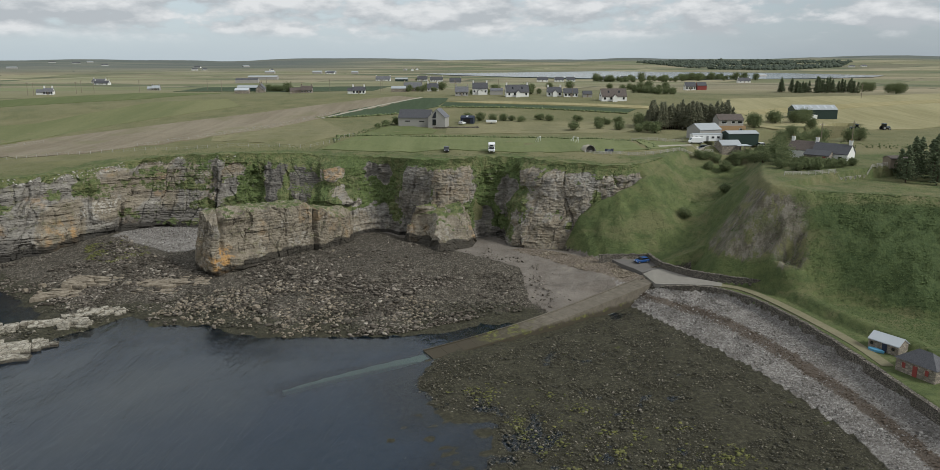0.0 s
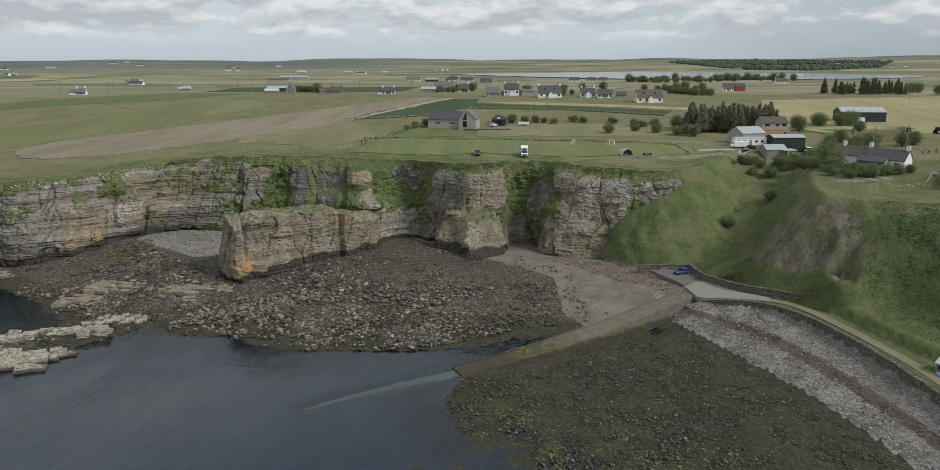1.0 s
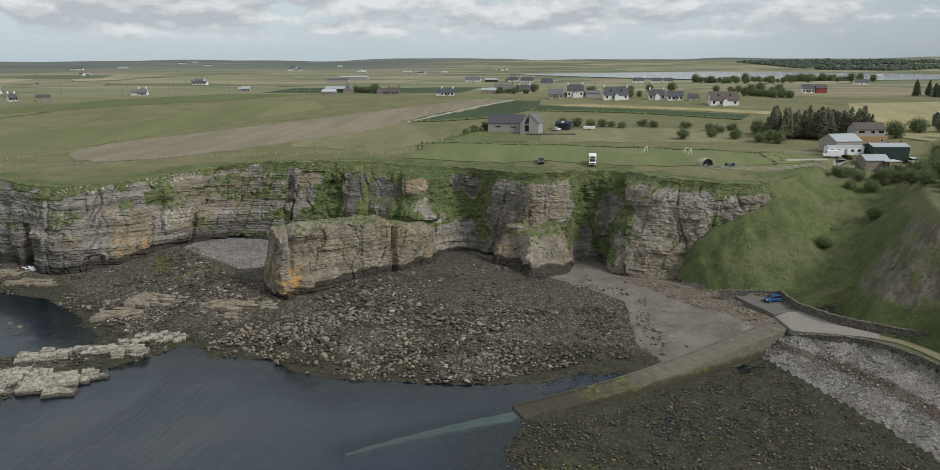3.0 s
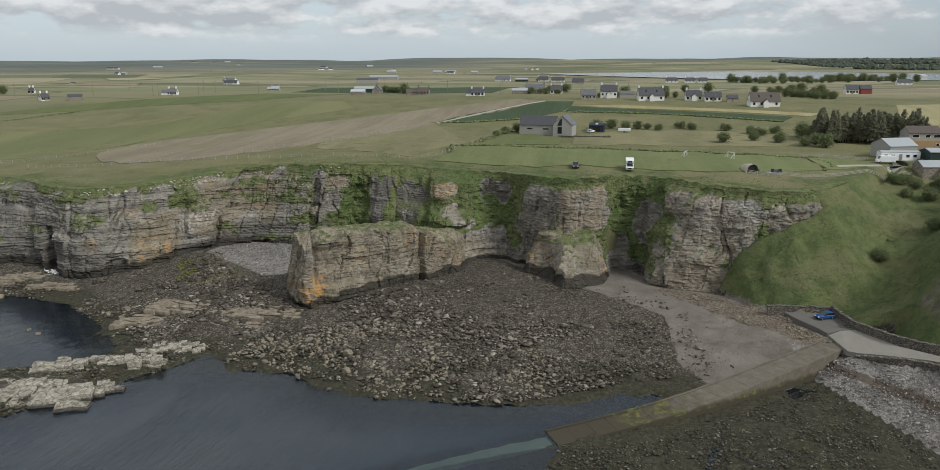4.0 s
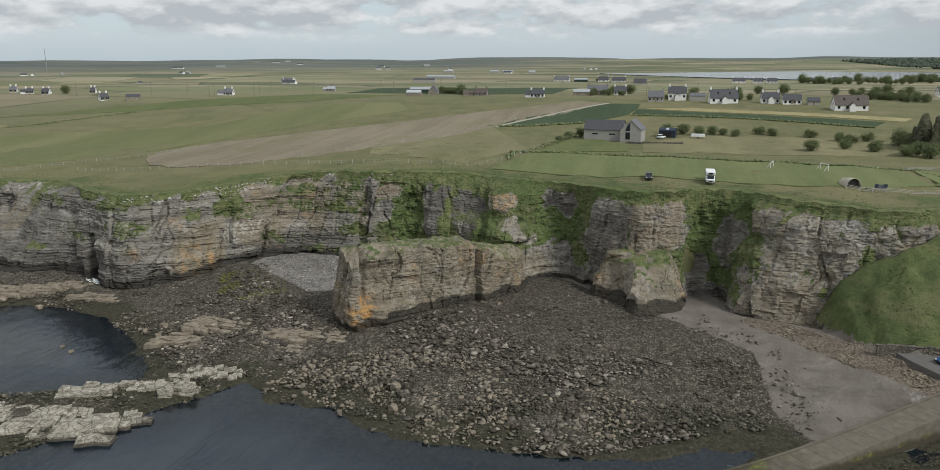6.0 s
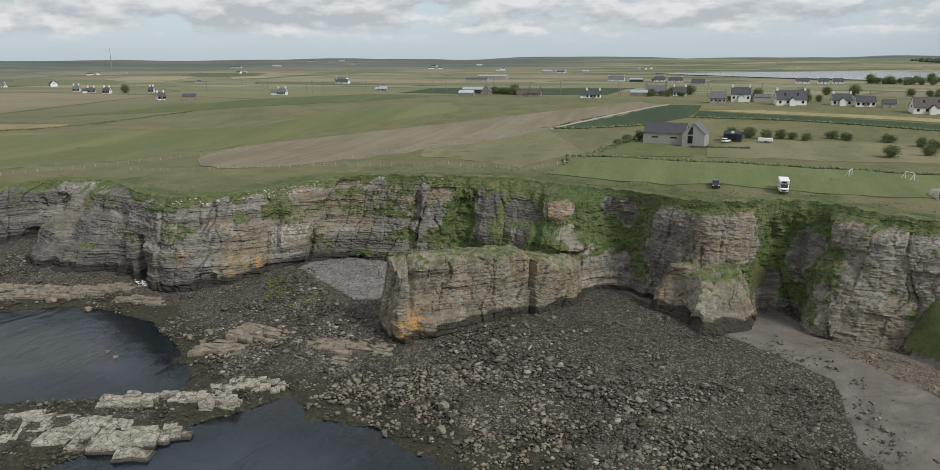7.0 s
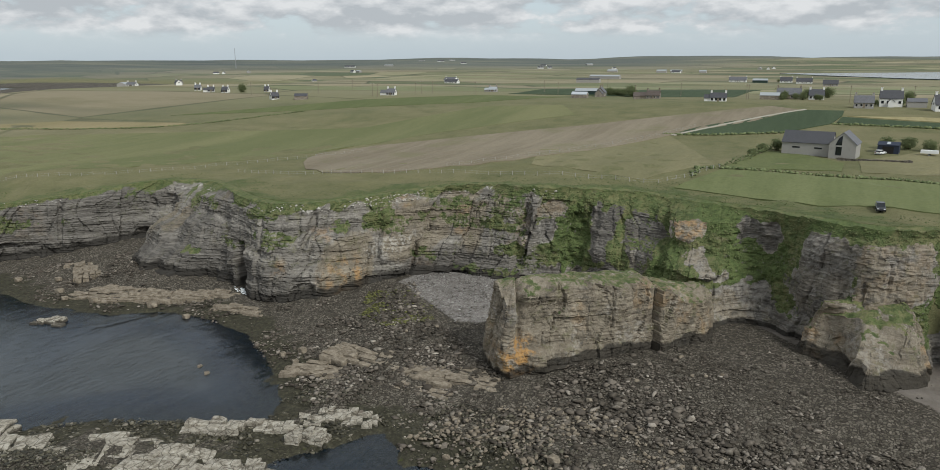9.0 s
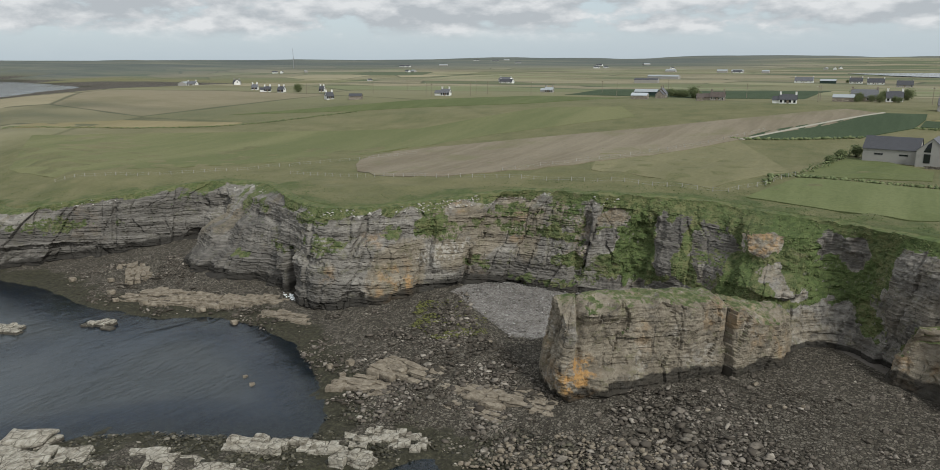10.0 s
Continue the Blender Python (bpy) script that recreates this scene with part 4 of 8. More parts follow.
ragged = 0.42 * fbm(S / 3.0, P[..., 2] / 4.2, S * 0, 4, 66, 0.62)
S_, Z_ = S + 3.0 * fbm(S / 9, P[..., 2] / 11, S * 0, 2, 67), P[..., 2] + 2.4 * fbm(S / 7, P[..., 2] / 9, S * 0, 2, 68)
for os_, oz, hs, hz, proud, wm, bl, oc in CRAGS_WEST + CRAGS_MID + CRAGS_EAST:
    r_ = (np.abs((S_ - os_) / hs) ** 2.2 + np.abs((Z_ - oz) / hz) ** 2.2) ** (1 / 2.2) + ragged
    e_ = smooth(r_, 1.25, 0.75)
    bare = np.maximum(bare, e_)
    warmth, bleach, stain = (np.maximum(a_, e_ * b_) for a_, b_ in ((warmth, wm), (bleach, bl), (stain, oc)))
    r_ = (np.abs((S - os_) / hs) ** 2.2 + np.abs((P[..., 2] - oz) / hz) ** 2.2) ** (1 / 2.2)
    solid = np.maximum(solid, smooth(r_, 1.4, 0.7))
    d = d + 0.28 * proud * smooth(r_, 1.5, 0.5)
d = d * (1 - 0.65 * east0 * (1 - solid))
lawn = np.zeros(P.shape[:2])
for os_, oz, hs, hz in LEDGES:
    r_ = np.sqrt(((S_ - os_) / hs) ** 2 + ((P[..., 2] - oz) / hz) ** 2) + 1.3 * ragged
    lawn = np.maximum(lawn, smooth(r_, 1.15, 0.7))
for os_, oz, hs, hz, deep in HOLLOWS:
    r_ = (np.abs((S - os_) / hs) ** 2.4 + np.abs((P[..., 2] - oz) / hz) ** 2.4) ** (1 / 2.4) + 0.5 * ragged
    d = d - deep * smooth(r_, 1.1, 0.55)
for os_, oz, hs, hz, deep in PROUD:
    r_ = (np.abs((S - os_) / hs) ** 3 + np.abs((P[..., 2] - oz) / hz) ** 3) ** (1 / 3) + 0.4 * ragged
    d = d + deep * smooth(r_, 1.1, 0.8)
# the eastern face stands in rounded buttresses with grassy clefts between them
east = smooth(P[..., 0], -100, -78)
flute = fbm(S / 8.5 + 0.25 * fbm(P[..., 2] / 12, S / 20, S * 0, 2, 58), S * 0, P[..., 2] / 45, 2, 57)
d = d + east * (1.2 * np.clip(flute, -1.1, 0.8) - 0.7 * (1 - solid) + 0.5 * (1 - solid) * fbm(P[..., 0] / 1.5, P[..., 1] / 1.5, P[..., 2] / 1.1, 3, 72))
d = d * smooth(1.03 - v, 0, 0.16)
d = d - (1.8 - 1.3 * east) * smooth(fbm(S / 13, v * 0 + S * 0, S * 0, 2, 61), 0.25, 0.7) * smooth(0.16 - v, -0.1, 0.12)   # sea-worn notches at the foot
inward = np.where(v > 1, np.where(v > 1.03, 5.5, 2.0), 0)
P[..., 0] += out_x * (d - inward)
P[..., 1] += out_y * (d - inward)
P[..., 2] += np.where(v > 1, np.where(v > 1.03, -0.6, 0.25), 0.35 * fbm(P[..., 0] / 2, P[..., 1] / 2, P[..., 2] * 0, 2, 71) * smooth(v, 0.9, 1.0))
cliff_me = grid_mesh("cliff", P, False, True)
nrm = np.cross(np.gradient(P, axis=1), np.gradient(P, axis=0))
nz = np.abs(nrm[..., 2]) / (np.linalg.norm(nrm, axis=-1) + 1e-9)
gully = fbm(P[..., 0] / 14, P[..., 1] / 14, P[..., 2] / 60, 3, 81)
shelf = smooth(nz, 0.50, 0.80) * smooth(Z, 5, 11)
bank = smooth(12 - np.abs(P[..., 0] + 60), 0, 8) * smooth(Z, 9, 14) * 0.75
grass = (0.22 + 0.5 * east) * shelf + 0.52 * lawn + smooth(v - 0.05 * fbm(S / 5, S * 0, S * 0, 2, 83), 0.90 - 0.05 * east, 0.985 - 0.03 * east) + bank + east * ((1 - bare) * smooth(Z, 5, 9) * 0.74 - 0.8 * bare * smooth(1.0 - v, 0.05, 0.12)) + (1 - east) * smooth(gully, 0.45, 0.85) * smooth(Z, 15, 21) * 0.5
put_attr(cliff_me, "grass", np.clip(grass, 0, 1))
rank = np.zeros(P.shape[:2])
for os_, oz, hs, hz in ((308, 16, 5, 12), (334, 16, 4, 7), (357, 19, 6, 9), (404, 15, 9, 12), (412, 25, 6, 5), (350, 27, 9, 3), (376, 29, 10, 2), (290, 26, 6, 3)):
    rank = np.maximum(rank, smooth(np.hypot((S_ - os_) / hs, (Z_ - oz) / hz), 1.25, 0.7))
put_attr(cliff_me, "rank", rank)
put_attr(cliff_me, "massive", east + 0 * S)
brim = smooth(cz[None] - P[..., 2], 3.4, 1.0) * smooth(cz[None] - P[..., 2], 0.0, 0.6)
whiteness = np.maximum(smooth(8 - np.abs(S - 229), 0, 5), smooth(9 - np.abs(S - 255), 0, 6)) + 0.7 * smooth(fbm(S / 9, S * 0, S * 0, 2, 91), 0.0, 0.5)
streak = smooth(1.2 - np.hypot((S - 256) / 9, (P[..., 2] - 14.5 - 0.25 * (S - 256)) / 3.2), 0, 0.8)
put_attr(cliff_me, "pale", np.clip(brim * whiteness * (1 - east) * smooth(fbm(S / 2.1, P[..., 2] / 1.2, S * 0, 2, 92), -0.1, 0.5) + 0.45 * streak + 0.5 * bleach, 0, 1))
west_warm = smooth(fbm(S / 14, P[..., 2] / 16, S * 0, 3, 97), 0.15, 0.8) * smooth(P[..., 2], 6, 16) + smooth(1.3 - np.hypot((S - 245) / 7, (P[..., 2] - 10) / 9), 0, 0.7)
put_attr(cliff_me, "warm", np.where(east > 0.5, warmth, west_warm))
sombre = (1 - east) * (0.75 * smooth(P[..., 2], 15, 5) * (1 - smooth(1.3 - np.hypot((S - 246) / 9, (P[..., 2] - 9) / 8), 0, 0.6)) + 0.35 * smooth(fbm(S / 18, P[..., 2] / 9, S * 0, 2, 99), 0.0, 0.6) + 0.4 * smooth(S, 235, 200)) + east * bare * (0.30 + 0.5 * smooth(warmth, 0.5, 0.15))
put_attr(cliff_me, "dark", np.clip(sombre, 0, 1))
# dark foot band: weed, and the undercut's shade put into the colour
put_attr(cliff_me, "weed_shade", (1 - smooth(P[..., 2] - foreshore(P[..., 0], P[..., 1]), 0.5, 4.0 - 2.2 * smooth(P[..., 0], -110, -60))) * (1 - 0.6 * smooth(P[..., 0], -20, 5)))
put_attr(cliff_me, "ochre", 0.5 * smooth(fbm(P[..., 0] / 9, P[..., 1] / 9, P[..., 2] / 9, 2, 95), 0.45, 0.8) * (1 - 0.7 * east) + stain + 0.75 * smooth(1.25 - np.hypot((S - 244.5) / 5.5, (P[..., 2] - 7.5) / 6), 0, 0.6))
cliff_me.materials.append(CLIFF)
cliff_turf = P[np.clip(grass, 0, 1) > 0.62]
cliff = tagged(new("cliff", cliff_me), "layered grey-brown flagstone sea cliff with grassy ledges", "cliff", kind="structure")


_rng = np.random.RandomState(23)
_cols = np.concatenate([_rng.choice(np.flatnonzero(np.abs(along - a_) < w_), n_) for a_, w_, n_ in ((255, 8, 170), (229, 7, 70), (242, 4, 24), (170, 12, 24), (110, 12, 20), (297, 4, 20))])
brink_stones = P[_rng.randint(150, 163, len(_cols)), _cols] + np.column_stack([out_x[_cols] * 0.15, out_y[_cols] * 0.15, 0 * _cols])


def rock_mass(name, ring, spine, tops, label, seed, inset=2.0, spacing=0.26, spot=lambda P: 0.0, turf=(0.55, 0.95, 10, 0.58), shape=lambda s, P: 0.0):
    """A free-standing mass of bedded rock over a closed outline, roofed towards a spine."""
    loop, at = resample(ring, spacing, True)
    sp = np.array(spine, float)
    best, near = np.full(len(loop), 1e9), np.zeros((len(loop), 2))
    zt = np.zeros(len(loop))
    for (a, za), (b, zb) in zip(zip(sp[:-1], tops[:-1]), zip(sp[1:], tops[1:])):
        u = b - a
        t = np.clip(((loop - a) @ u) / (u @ u), 0, 1)
        q = a + t[:, None] * u
        dd = np.hypot(*(loop - q).T)
        m = dd < best
        best, near, zt = np.where(m, dd, best), np.where(m[:, None], q, near), np.where(m, za + t * (zb - za), zt)
    outward = (loop - near) / best[:, None]
    area = sum(a[0] * b[1] - b[0] * a[1] for a, b in zip(ring, ring[1:] + ring[:1]))
    tang = np.roll(loop, -1, 0) - np.roll(loop, 1, 0)
    tang /= np.hypot(*tang.T)[:, None]
    outward = np.stack([tang[:, 1], -tang[:, 0]], 1) * np.sign(area)
    rows = []
    zs = zt.copy()
    zt = zt - 1.0 + 1.1 * fbm(loop[:, 0] / 5, loop[:, 1] / 6, loop[:, 0] * 0, 2, seed + 60)
    tip = np.hypot(*(loop - np.array(ring[1])).T)
    zt = zt - 2.4 * smooth(tip, 7, 1)
    for u in np.linspace(0, 1, 110):
        rows.append(np.concatenate([loop - outward * inset * u ** 2, (-1 + (zt + 1) * u)[:, None]], 1))
    brim = rows[-1][:, :2]
    for u in np.linspace(0.08, 1.0, 12):
        rows.append(np.concatenate([brim + (near - brim) * u, (zt + (zs + 0.5 - zt) * math.sin(u * math.pi / 2))[:, None]], 1))
    P = np.array(rows)
    v = np.concatenate([np.linspace(0, 1, 110), np.full(12, 1.0)])[:, None]
    around = np.repeat(at[None], len(P), 0)
    d = carve(P, around, seed, 0.95, 0.38) + 0.7 * fbm(P[..., 0] / 7.5, P[..., 1] / 7.5, P[..., 2] / 9, 2, seed + 50)
    d = d * np.concatenate([np.ones(110), np.linspace(0.8, 0.0, 12)])[:, None] + shape(around, P)
    d = d - 1.0 * smooth(0.20 - v, -0.06, 0.10)
    P[..., 0] += outward[:, 0] * d
    P[..., 1] += outward[:, 1] * d
    P[..., 2] += np.where(v >= 1, 0.5 * fbm(P[..., 0] / 2.5, P[..., 1] / 2.5, P[..., 2] * 0, 3, seed + 30), 0)
    me = grid_mesh(name, P, True, True)
    n = np.cross(np.gradient(P, axis=1), np.gradient(P, axis=0))
    nz = np.abs(n[..., 2]) / (np.linalg.norm(n, axis=-1) + 1e-9)
    put_attr(me, "grass", np.clip(smooth(nz, turf[0], turf[1]) * smooth(P[..., 2], turf[2], turf[2] + 3) * turf[3], 0, 1))
    put_attr(me, "pale", 0.25 * smooth(fbm(P[..., 0] / 5, P[..., 1] / 5, P[..., 2] / 5, 2, seed + 45), 0.1, 0.6))
    put_attr(me, "warm", 0.9 + 0.5 * fbm(P[..., 0] / 7, P[..., 1] / 7, P[..., 2] / 5, 2, seed + 47))
    put_attr(me, "massive", np.full(P.shape[:2], 0.7))
    put_attr(me, "rank", 0.4 * smooth(P[..., 0], -30, -20))
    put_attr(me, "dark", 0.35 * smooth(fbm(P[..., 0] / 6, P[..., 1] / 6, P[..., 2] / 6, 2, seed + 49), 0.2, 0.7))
    # weed and painted undercut shade, by height above the foreshore
    put_attr(me, "weed_shade", 1.1 - 1.1 * smooth(P[..., 2] - foreshore(P[..., 0], P[..., 1]) + 0.8 * fbm(P[..., 0] / 4, P[..., 1] / 4, P[..., 2] / 4, 2, seed + 51), 0.8, 3.6))
    put_attr(me, "ochre", smooth(fbm(P[..., 0] / 8, P[..., 1] / 8, P[..., 2] / 8, 2, seed + 40), 0.0, 0.7) * 0.6 + spot(P))
    me.materials.append(STACK_ROCK)
    return tagged(new(name, me), label, "rock", kind="structure")


def promontory_shape(s, P):
    """A split-off prow, the hollowed face beside it, an undercut at its toe and a step down at the landward end."""
    z = P[..., 2]
    split = -1.9 * np.exp(-((s - 11.2 - 0.06 * (z - 14)) / 0.75) ** 2) * smooth(z, 7, 11)
    face = -1.3 * smooth(s, 11, 13) * smooth(s, 27, 18) * smooth(z, 8, 9.2) * smooth(z, 18.5, 16.5)
    lintel = 0.8 * smooth(s, 11, 14) * smooth(s, 34, 28) * smooth(z, 4, 5) * smooth(z, 8.4, 7.8)
    toe = -2.2 * np.exp(-((s - 4.5) / 3.2) ** 2) * smooth(z, 4.6, 3.2)
    gap = -0.45 * np.exp(-((s - 36.5 - 0.25 * (z - 15)) / 1.2) ** 2) * smooth(z, 13, 17)
    return split + face + lintel + toe + gap


rock_mass("rock_promontory", [(-76.5, 198), (-71, 193.2), (-65.6, 197.2), (-54.6, 205.6), (-45, 215.6), (-37.5, 226), (-44, 234), (-54, 225), (-64, 214), (-76, 205)],
          [(-71.5, 200), (-61, 209), (-53, 217.5), (-49.5, 220.5), (-42, 229)], [20.6, 20.4, 20.2, 17.6, 15.5], "tawny bedded rock promontory with a grassy top, on the foreshore", 120, 1.7,
          spot=lambda P: 2.2 * smooth(np.hypot(np.hypot(P[..., 0] + 69, P[..., 1] - 196), 0.8 * (P[..., 2] - 6.8)), 4.8, 2.6), shape=promontory_shape)

rock_mass("rock_buttress", [(-20, 222), (-15, 214), (-9, 210.5), (-3, 213.5), (1, 220), (1, 227), (-6, 231), (-16, 231), (-21, 228)],
          [(-11, 216.5), (-9.5, 222), (-7, 230)], [9.0, 14.5, 19.0], "bulging tawny rock buttress with a grassy cap, at the cliff's foot", 160, 5.0, turf=(0.50, 0.80, 9, 0.8))

loch_me = bpy.data.meshes.new("loch")
LOCH = [(-110, 1655), (120, 1800), (343, 1973), (520, 1830), (689, 1659), (771, 1384), (690, 1270), (597, 1201), (470, 1150), (345, 1137), (206, 1183), (71, 1326), (-40, 1500)]
loch_me.from_pydata([(x, y, 33.7) for x, y in LOCH] + [(x, y, 31.0) for x, y in LOCH], [], [tuple(range(len(LOCH)))] + [(i, (i + 1) % len(LOCH), (i + 1) % len(LOCH) + len(LOCH), i + len(LOCH)) for i in range(len(LOCH))])
loch_me.materials.append(WATER)
put_attr(loch_me, "deep", np.ones(2 * len(LOCH)))
# the loch takes the painted sky grey all over
put_attr(loch_me, "sky_sheen", np.ones(2 * len(LOCH)))
tagged(new("loch", loch_me), "broad pale freshwater loch behind the village", "lake", kind="structure")


# ---------------------------------------------------------------- a small kit of shapes
def box(x0, y0, z0, x1, y1, z1):
    V = [(x, y, z) for z in (z0, z1) for y in (y0, y1) for x in (x0, x1)]
    return V, [(0, 2, 3, 1), (4, 5, 7, 6), (0, 1, 5, 4), (2, 6, 7, 3), (0, 4, 6, 2), (1, 3, 7, 5)]


def prism(outline, axis, lo, hi):
    """An outline in the other two axes, drawn out along an axis (0 x, 1 y, 2 z)."""
    def at(p, t):
        return [(t, p[0], p[1]), (p[0], t, p[1]), (p[0], p[1], t)][axis]
    n = len(outline)
    V = [at(p, lo) for p in outline] + [at(p, hi) for p in outline]
    F = [tuple(range(n)), tuple(range(2 * n - 1, n - 1, -1))]
    F += [(i, i + n, (i + 1) % n + n, (i + 1) % n) for i in range(n)]
    return V, F


def tube(a, b, r0, r1=None, n=8):
    a, b = Vector(a), Vector(b)
    r1 = r0 if r1 is None else r1
    q = (b - a).to_track_quat("Z", "Y")
    V, F = [], []
    for p, r in ((a, r0), (b, r1)):
        for k in range(n):
            V.append(tuple(p + q @ Vector((r * math.cos(6.2832 * k / n), r * math.sin(6.2832 * k / n), 0))))
    F = [(k, (k + 1) % n, (k + 1) % n + n, k + n) for k in range(n)] + [tuple(range(n - 1, -1, -1)), tuple(range(n, 2 * n))]
    return V, F


def moved(shape, m):
    return [tuple(m @ Vector(p)) for p in shape[0]], shape[1]


def mesh_from(name, shapes, material, smooth_faces=False, bevel=0.0):
    V, F = [], []
    for v_, f_ in shapes:
        o = len(V)
        V += v_
        F += [tuple(i + o for i in f) for f in f_]
    me = bpy.data.meshes.new(name)
    me.from_pydata(V, [], F)
    bm = bmesh.new()
    bm.from_mesh(me)
    bmesh.ops.recalc_face_normals(bm, faces=bm.faces)
    if bevel:
        bmesh.ops.bevel(bm, geom=bm.edges, offset=bevel, segments=2, profile=0.6, affect="EDGES", clamp_overlap=True)
    for f in bm.faces:
        f.smooth = smooth_faces
    bm.to_mesh(me)
    bm.free()
    me.materials.append(material)
    return me


def part(name, shapes, material, parent, label="", bevel=0.0, smooth_faces=False):
    ob = new(name, shapes if isinstance(shapes, bpy.types.Mesh) else mesh_from(name, shapes, material, smooth_faces, bevel))
    ob.parent = parent
    return tagged(ob, label)


def thing(name, x, y, turn=0.0, label="", category="", group="", z=None):
    ob = new(name)
    ob.matrix_basis = pose(x, y, float(height(np.array([x]), np.array([y]))[0]) if z is None else z, 0, 0, turn)
    ob.empty_display_size = 0.5
    return tagged(ob, label, category, group)


def land(x, y):
    return float(height(np.array([float(x)]), np.array([float(y)]))[0])


_t = (1 + 5 ** 0.5) / 2
ICO_V = np.array([(-1, _t, 0), (1, _t, 0), (-1, -_t, 0), (1, -_t, 0), (0, -1, _t), (0, 1, _t), (0, -1, -_t), (0, 1, -_t), (_t, 0, -1), (_t, 0, 1), (-_t, 0, -1), (-_t, 0, 1)]) / 1.902
ICO_F = np.array([(0, 11, 5), (0, 5, 1), (0, 1, 7), (0, 7, 10), (0, 10, 11), (1, 5, 9), (5, 11, 4), (11, 10, 2), (10, 7, 6), (7, 1, 8), (3, 9, 4), (3, 4, 2), (3, 2, 6), (3, 6, 8), (3, 8, 9), (4, 9, 5), (2, 4, 11), (6, 2, 10), (8, 6, 7), (9, 8, 1)])


def lumps(name, centres, sizes, material, rng, flat=(0.55, 0.9), jag=0.28):
    """Many small angular lumps in one mesh: each a jittered twenty-sided form of its own size and turn."""
    n = len(centres)
    V = np.repeat(ICO_V[None], n, 0) * (1 + rng.uniform(-jag, jag, (n, 12, 1)))
    V = V * np.stack([rng.uniform(0.75, 1.35, n), rng.uniform(0.6, 1.0, n), rng.uniform(*flat, n)], 1)[:, None]
    a = rng.uniform(0, 6.283, n)
    c, s = np.cos(a)[:, None], np.sin(a)[:, None]
    V = np.stack([V[..., 0] * c - V[..., 1] * s, V[..., 0] * s + V[..., 1] * c, V[..., 2] + 0.22 * V[..., 0] * rng.uniform(-1, 1, (n, 1))], -1)
    V = V * np.asarray(sizes)[:, None, None] + np.asarray(centres)[:, None]
    F = (ICO_F[None] + 12 * np.arange(n)[:, None, None]).reshape(-1, 3)
    me = bpy.data.meshes.new(name)
    me.vertices.add(12 * n)
    me.vertices.foreach_set("co", V.reshape(-1).astype(np.float32))
    me.loops.add(F.size)
    me.loops.foreach_set("vertex_index", F.reshape(-1).astype(np.int32))
    me.polygons.add(len(F))
    me.polygons.foreach_set("loop_start", np.arange(0, F.size, 3, dtype=np.int32))
    me.polygons.foreach_set("loop_total", np.full(len(F), 3, np.int32))
    me.update(calc_edges=True)
    me.materials.append(material)
    return me


def scatter(rng, n, poly, keep=None):
    xs, ys = zip(*poly)
    got = np.zeros((0, 2))
    while len(got) < n:
        p = rng.uniform((min(xs), min(ys)), (max(xs), max(ys)), (4 * n, 2))
        ok = inside(poly, p[:, 0], p[:, 1])
        if keep is not None:
            ok &= keep(p[:, 0], p[:, 1]) > rng.uniform(0, 1, len(p))
        got = np.vstack([got, p[ok]])
    return got[:n]


# ---------------------------------------------------------------- slipway, road and walls
SLIP = [(48.3, 185.6, 5.45), (46.3, 184.1, 5.0), (31.8, 172.9, 3.4), (17.1, 161.5, 2.1), (4.7, 153.3, 1.2), (-9, 145.8, 0.2)]


def ribbon(points, half, spacing):
    """Left, middle and right places along a line of (x, y, z)."""
    P, s = resample(points, spacing)
    t = np.gradient(P[:, :2], axis=0)
    t /= np.hypot(*t.T)[:, None]
    side = np.stack([-t[:, 1], t[:, 0]], 1) * half
    return P, np.column_stack([P[:, :2] + side, P[:, 2]]), np.column_stack([P[:, :2] - side, P[:, 2]])


def sheet_between(A, B, lift, material, name, thick=0.25):
    V = [tuple(p + (0, 0, lift)) for p in A] + [tuple(p + (0, 0, lift)) for p in B]
    n = len(A)
    V += [(x, y, z - thick) for x, y, z in V]
    F = []
    for i in range(n - 1):
        F += [(i, i + 1, n + i + 1, n + i), (2 * n + i, 3 * n + i, 3 * n + i + 1, 2 * n + i + 1), (i, 2 * n + i, 2 * n + i + 1, i + 1), (n + i, n + i + 1, 3 * n + i + 1, 3 * n + i)]
    F += [(0, n, 3 * n, 2 * n), (n - 1, 3 * n - 1, 4 * n - 1, 2 * n - 1)]
    return mesh_from(name, [(V, F)], material)


slip = thing("slipway", 0, 0, 0, "worn concrete boat slipway running down the beach into the sea", "slipway", z=0)
mid, lft, rgt = ribbon(SLIP, 2.1, 3.4)
for i in range(len(mid) - 1):
    g = 0.05 / 3.4
    a, b, c, e = lft[i], rgt[i], rgt[i] + (rgt[i + 1] - rgt[i]) * (1 - g), lft[i] + (lft[i + 1] - lft[i]) * (1 - g)
    drop = Vector((0, 0, 0.4))
    V = [tuple(p) for p in (a, b, c, e)] + [tuple(p - np.array(drop)) for p in (a, b, c, e)]
    part("slab", [(V, [(0, 1, 2, 3), (7, 6, 5, 4), (0, 4, 5, 1), (1, 5, 6, 2), (2, 6, 7, 3), (3, 7, 4, 0)])], CONCRETE, slip)
